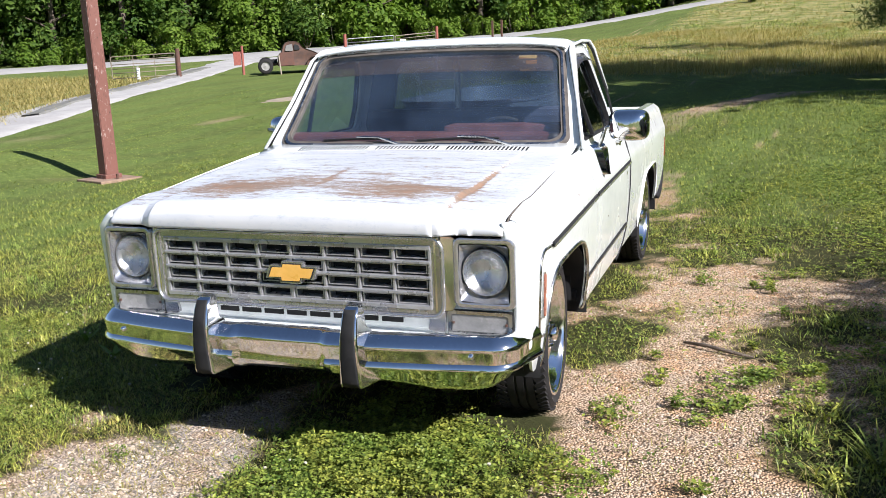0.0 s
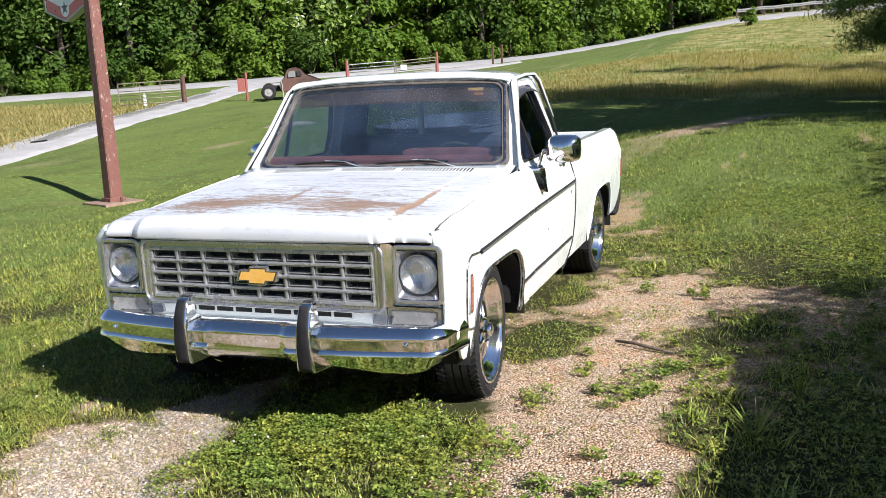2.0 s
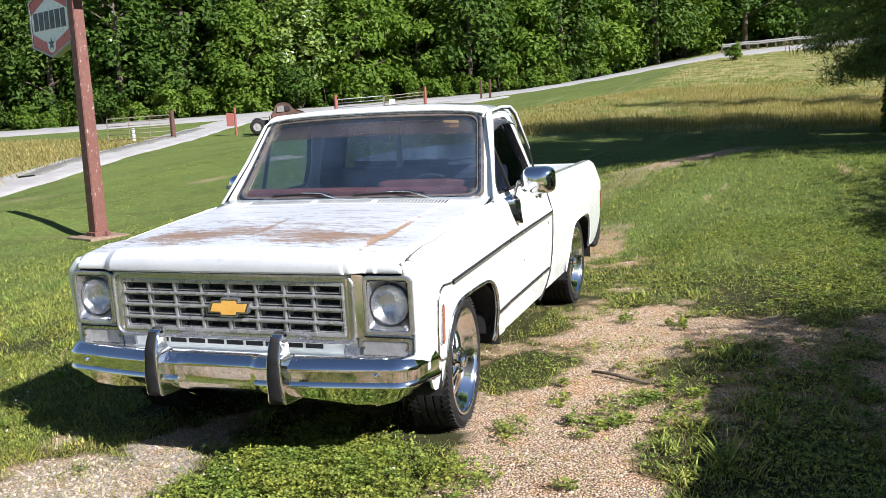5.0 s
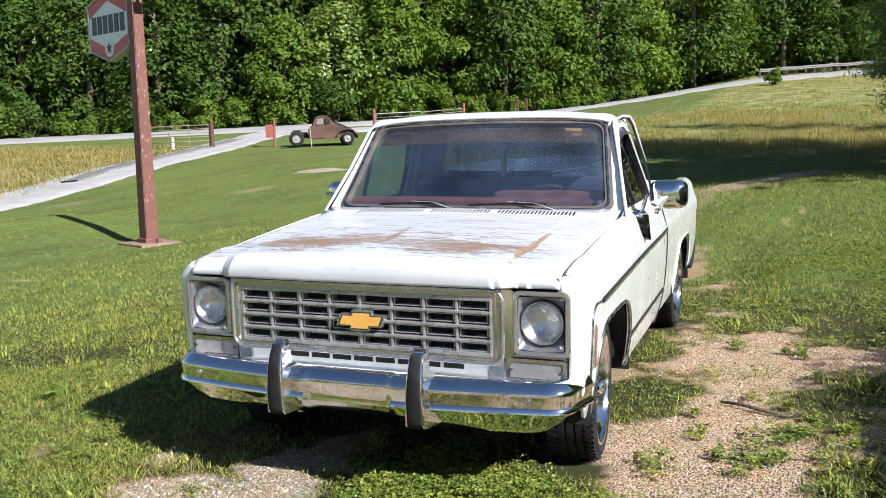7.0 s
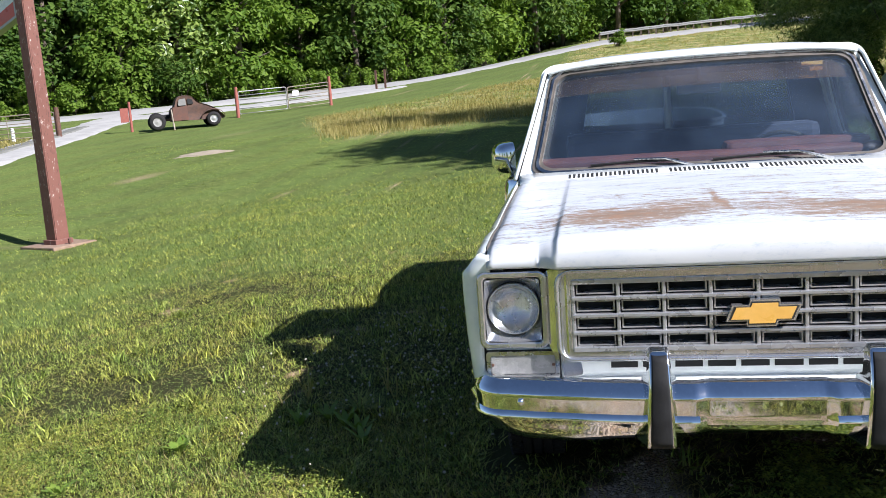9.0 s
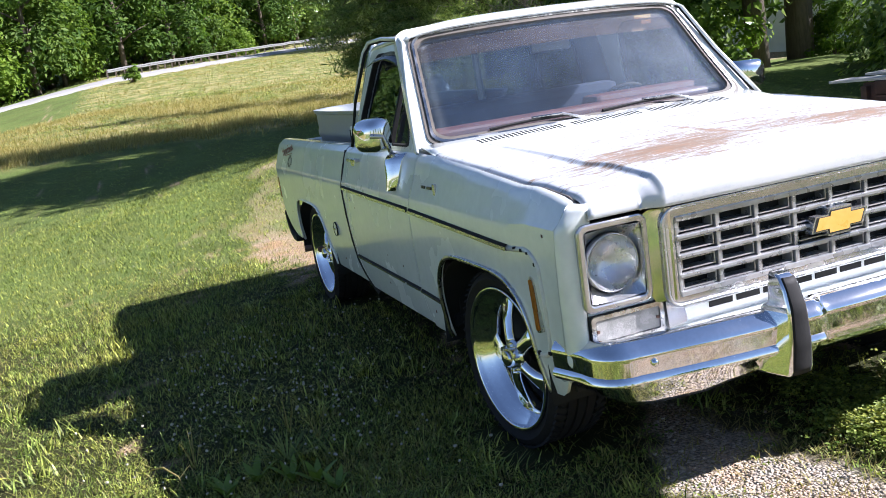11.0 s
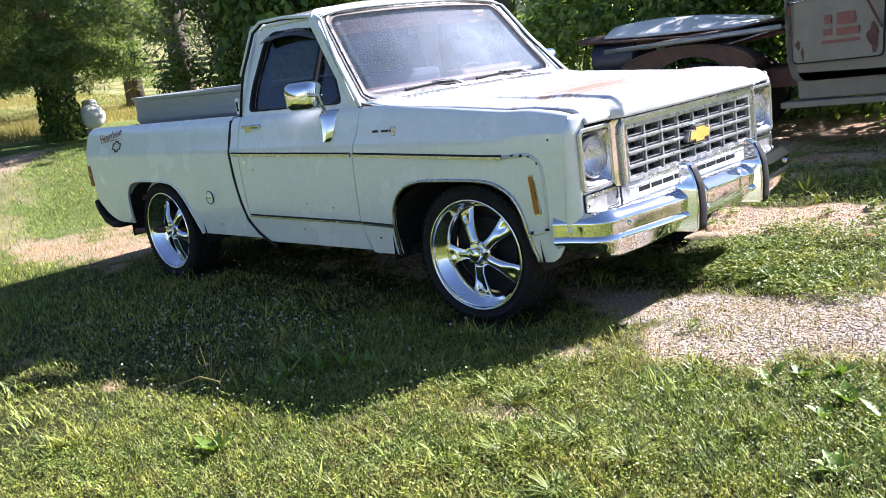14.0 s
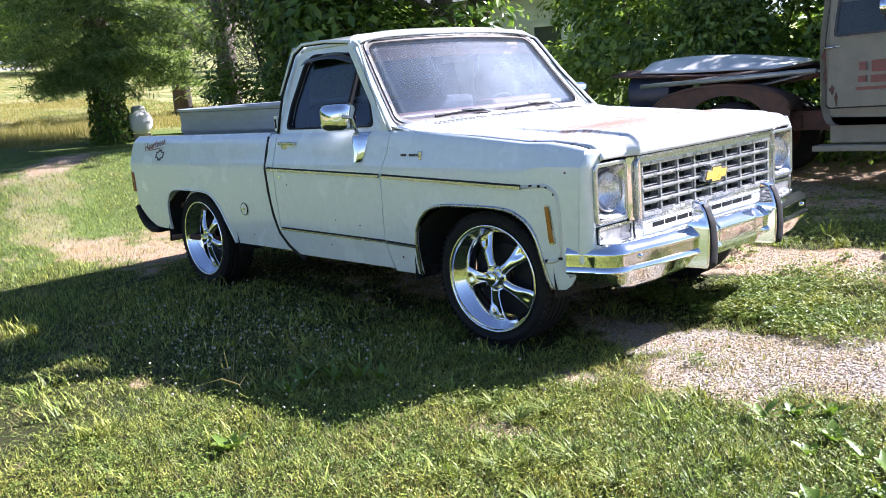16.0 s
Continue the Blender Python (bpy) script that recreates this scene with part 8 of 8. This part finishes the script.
fx_, fy_ = sow(44000, -4.6, -0.3, -3.3, 0.6, lambda x, y: np.clip(0.45 + 0.7 * fbm(x * 1.9, y * 1.9, 19), 0, 1) * np.clip(1 - 1.2 * bareness(x, y), 0, 1) * tyre_free(x, y), r)
wx_, wy_ = np.concatenate([wx_, fx_]), np.concatenate([wy_, fy_])
# small islands of clover on the bare dirt
ux, uy = sow(620, 0.9, 3.0, -3.0, 3.6, lambda x, y: bareness(x, y) * np.clip(0.15 + 0.9 * fbm(x * 2.0, y * 2.0, 14) + 0.35 * sstep(1.5, 2.2, x), 0, 1) * tyre_free(x, y), r)
vx_, vy_ = sow(120, -1.6, 0.6, -2.6, -0.4, lambda x, y: bareness(x, y) * np.clip(0.1 + 0.6 * fbm(x * 2.0, y * 2.0, 14), 0, 1), r)
ux, uy = np.concatenate([ux, vx_]), np.concatenate([uy, vy_])
rad = np.repeat(0.012 + 0.040 * r.random(len(ux)) ** 1.5, 30)
ux, uy = np.repeat(ux, 30) + r.normal(size=len(ux) * 30) * rad, np.repeat(uy, 30) + r.normal(size=len(uy) * 30) * rad
x, y = np.concatenate([x, qx, wx_, ux]), np.concatenate([y, qy, wy_, uy])
n = len(x)
z = height(x, y) + 0.012 + (0.045 + 0.035 * blob(x, y, 0.47, -0.75, 0.6, 0.55, -8) * np.clip(0.6 + fbm(x * 5, y * 5, 2), 0, 1.4)) * r.random(n)
C3, N3 = [], []
for k in range(3):
    a = r.random(n) * 0.5 + 2.094 * k
    s_ = 0.011
    C3.append(np.stack([x + np.cos(a) * s_, y + np.sin(a) * s_, z], 1))
    N3.append(np.stack([np.cos(a) * -0.25, np.sin(a) * -0.25, np.ones(n)], 1) + r.normal(size=(n, 3)) * 0.3)
V_, F_ = leaf_cards(np.concatenate(C3), np.concatenate(N3), np.tile(0.0145 - 0.0045 * sstep(-0.4, -1.0, x) + 0.003 * sstep(0.9, 1.6, x) , 3) * (0.6 + 0.7 * r.random(3 * n)), 1.25, 0.2, r)
tagged(new("clover", fast_mesh("clover", V_, F_, CLOVER)), "low clover leaves spreading through the lawn", "clover", kind="stuff")
x, y = sow(2600, -3.4, 5.5, -1.4, 7.5, lambda x, y: clover_keep(x, y) * 0.3 * (1 - bareness(x, y)) * np.where((x < 0) & ((y < 0.35) | (x < -2.3)), 0.10, 1), r)
x = np.concatenate([x, r.normal(size=300) * 0.40 - 1.65])
y = np.concatenate([y, r.normal(size=300) * 0.75 + 1.2])
ico = [(0, 0, 1), (0.89, 0, 0.45), (0.28, 0.85, 0.45), (-0.72, 0.53, 0.45), (-0.72, -0.53, 0.45), (0.28, -0.85, 0.45), (0.72, 0.53, -0.45), (-0.28, 0.85, -0.45), (-0.89, 0, -0.45), (-0.28, -0.85, -0.45), (0.72, -0.53, -0.45), (0, 0, -1)]
icf = [(0, 1, 2), (0, 2, 3), (0, 3, 4), (0, 4, 5), (0, 5, 1), (1, 6, 2), (2, 7, 3), (3, 8, 4), (4, 9, 5), (5, 10, 1), (2, 6, 7), (3, 7, 8), (4, 8, 9), (5, 9, 10), (1, 10, 6), (6, 11, 7), (7, 11, 8), (8, 11, 9), (9, 11, 10), (10, 11, 6)]


def pebbles(x, y, z, size, flat, r, jag=0.0):
    n = len(x)
    I = np.array(ico)[None] * size[:, None, None] * np.array([1, 1, flat])
    if jag:
        I = I * (1 + jag * r.normal(size=(n, 12, 1)))
        a = r.random(n) * 6.28
        c, s = np.cos(a)[:, None], np.sin(a)[:, None]
        st = 0.7 + 0.6 * r.random((n, 1))
        I = np.stack([(I[..., 0] * c - I[..., 1] * s) * st, I[..., 0] * s + I[..., 1] * c, I[..., 2]], -1)
    V = (I + np.stack([x, y, z], 1)[:, None]).reshape(-1, 3)
    F = (np.array(icf)[None] + 12 * np.arange(n)[:, None, None]).reshape(-1, 3)
    return V, F


V_, F_ = pebbles(x, y, height(x, y) + 0.045 + 0.045 * r.random(len(x)), 0.0045 + 0.0035 * r.random(len(x)), 0.9, r, 0.12)
tagged(new("clover_flowers", fast_mesh("clover_flowers", V_, F_, PETAL)), "small white clover flower heads", "flowers", kind="stuff")

# loose stones on the bare ground
STONE = leafy("loose_stones", (0.24, 0.175, 0.12), (0.62, 0.52, 0.415), 0.9, 0.0)
x, y = sow(60000, -1.8, 3.2, -3.6, 4.5, lambda x, y: np.clip(bareness(x, y) - 0.15, 0, 1) ** 1.5 * tyre_free(x, y), r)
qx, qy = sow(26000, -1.9, 1.0, -2.6, -0.5, lambda x, y: np.clip(1.5 * blob(x, y, -0.55, -1.5, 0.75, 0.75) - 0.25, 0, 1) * np.clip(bareness(x, y) * 1.4 - 0.3, 0, 1), r)
x, y = np.concatenate([x, qx]), np.concatenate([y, qy])
V_, F_ = pebbles(x, y, height(x, y) + 0.001, 0.003 + 0.0065 * r.random(len(x)) ** 2.2, 0.7, r, 0.2)
tagged(new("loose_stones", fast_mesh("loose_stones", V_, F_, STONE)), "loose pale gravel stones on bare dirt", "gravel", kind="stuff")

# tall dry grass of the field
def field_keep(x, y):
    return dryness(x, y) * np.clip(0.5 + 0.9 * fbm(x * 0.5, y * 0.5, 1) + 0.7 * sstep(31, 26, y), 0.12, 1)


sets = []
x, y = sow(165000, -14, 14, 20.5, 40, field_keep, r)
sets.append(spears(x, y, (0.05 + 0.16 * r.random(len(x)) ** 1.5) * (1 + 1.0 * (y < 25)), 0.010 + 0.012 * r.random(len(x)), 0.05 + 0.2 * r.random(len(x)), r))
x, y = sow(42000, -14, 26, 40, 82, field_keep, r)
sets.append(spears(x, y, 0.04 + 0.12 * r.random(len(x)), 0.02 + 0.02 * r.random(len(x)), 0.05 + 0.25 * r.random(len(x)), r))
x, y = sow(90000, -46, -20, 4, 34, dryness, r)
sets.append(spears(x, y, 0.05 + 0.20 * r.random(len(x)), 0.018 + 0.02 * r.random(len(x)), 0.05 + 0.25 * r.random(len(x)), r))
V_, F_ = join(sets)
tagged(new("field_grass", fast_mesh("field_grass", V_, F_, FIELD_STRAW)), "tall straw-coloured grass of an unmown field", "grass", kind="stuff")
sets = []
for n_, a_ in ((64000, (-14, 14, 21, 44)), (44000, (-14, 26, 44, 84)), (40000, (-46, -20, 4, 34))):
    x, y = sow(n_, *a_, lambda x, y: dryness(x, y) * np.clip(0.4 - 0.9 * fbm(x * 0.5, y * 0.5, 1) + 0.012 * (y - 34) - 0.6 * sstep(31, 26, y), 0.05, 1), r)
    sets.append(spears(x, y, 0.03 + 0.12 * r.random(len(x)) ** 2, 0.014 + 0.018 * r.random(len(x)), 0.1 + 0.25 * r.random(len(x)), r))
V_, F_ = join(sets)
tagged(new("field_weeds", fast_mesh("field_weeds", V_, F_, GRASS)), "green weeds through the unmown field", "weeds", kind="stuff")


# single weeds, a stick and a dry stalk
def weed(name, x, y, n, h, w, spread, seed, material, label, bend=1.0):
    r = np.random.default_rng(seed)
    z0 = ground_at(x, y)
    t = thing(name, (x, y, z0), label, "weed", "lawn weeds")
    for k in range(n):
        a = 2 * math.pi * k / n + r.normal() * 0.25
        L, s_ = h * (0.7 + 0.5 * r.random()), spread * (0.6 + 0.7 * r.random())
        d, q = Vector((math.cos(a), math.sin(a), 0)), Vector((-math.sin(a), math.cos(a), 0))
        bm = bmesh.new()
        prev = None
        for j in range(6):
            f = j / 5
            c = d * s_ * f + Vector((0, 0, L * (f - 0.45 * bend * f * f)))
            wd = w * (0.5 + 1.6 * f * (1 - f) * 1.6) * (1 - f ** 4)
            row = [bm.verts.new(c - q * wd), bm.verts.new(c + Vector((0, 0, -wd * 0.3))), bm.verts.new(c + q * wd)]
            if prev:
                bm.faces.new((prev[0], prev[1], row[1], row[0]))
                bm.faces.new((prev[1], prev[2], row[2], row[1]))
            prev = row
        part("leaf", bm, material, t, smooth=True)
    return t


weed("grass_clump", 2.25, -0.25, 26, 0.22, 0.004, 0.14, 1, GRASS, "tall clump of coarse grass at the gravel edge", 0.6)
weed("grass_clump", 2.44, 0.31, 14, 0.24, 0.003, 0.08, 2, GRASS, "thin upright grass stalks in the shade", 0.2)
weed("grass_clump", -1.80, 0.45, 60, 0.17, 0.003, 0.18, 3, GRASS, "coarse grass clump in the truck's shade", 1.0)
for k, (x, y) in enumerate(((-1.39, -1.82), (-1.31, -1.97), (-1.40, -2.08), (-1.56, -2.13), (-1.71, -1.98), (-1.01, -1.72), (-1.08, -1.62), (-1.24, -1.83), (-1.16, -1.53), (-1.47, -2.22), (-2.9, -0.45), (-2.55, -0.02), (-0.75, -1.95))):
    weed("dock_weed", x, y, 6 + k % 4, 0.075 + 0.012 * (k % 3), 0.014 + 0.002 * (k % 4), 0.06 + 0.01 * (k % 3), 20 + k, DOCK, "broad-leaved dock rosette in the lawn", 1.0)
for k, (x, y) in enumerate(((-1.94, 0.37), (-1.81, 0.28), (-1.73, 0.21), (-1.68, 0.10), (-2.06, 0.30))):
    weed("dock_weed", x, y, 6, 0.11, 0.014, 0.08, 40 + k, DOCK, "broad-leaved dock rosette in the truck's shade", 0.7)
for k, (x, y) in enumerate(((-1.73, 0.77), (-1.64, 0.59), (-2.15, 0.67))):
    weed("grass_clump", x, y, 9, 0.17, 0.0025, 0.06, 60 + k, STRAW, "thin pale grass stalks in the shade", 0.2)
for k, (x, y) in enumerate(((-1.56, -0.84), (-1.72, -0.80), (-1.63, -0.59), (-1.86, -1.19), (-2.07, -1.03), (-1.92, -1.43), (-2.2, -1.35))):
    weed("grass_clump", x, y, 40, 0.095, 0.0030, 0.11, 70 + k, GRASS, "bright coarse grass clump in the lawn", 1.0)
sk = thing("stick", (1.56, 0.98, ground_at(1.56, 0.98)), "short dark stick lying on the gravel", "stick")
bm = bmesh.new()
pipe(bm, [(-0.17, 0.10, 0.015), (-0.05, 0.03, 0.03), (0.08, -0.03, 0.022), (0.2, -0.06, 0.012)], [0.008, 0.011, 0.010, 0.005], 8)
part("stick_wood", bm, BARK, sk, smooth=True)
stw = thing("dry_stalk", (-2.2, 0.45, ground_at(-2.2, 0.45)), "bent pale dry stalk standing in the shaded grass", "stalk")
bm = bmesh.new()
pipe(bm, [(0.0, -0.02, 0.0), (-0.02, 0.02, 0.07), (-0.07, 0.08, 0.10), (-0.14, 0.13, 0.085)], [0.002, 0.003, 0.004, 0.001], 6)
pipe(bm, [(-0.02, 0.02, 0.06), (0.03, 0.03, 0.10), (0.05, -0.02, 0.05)], [0.002, 0.003, 0.001], 6)
part("stalk", bm, STRAW, stw)
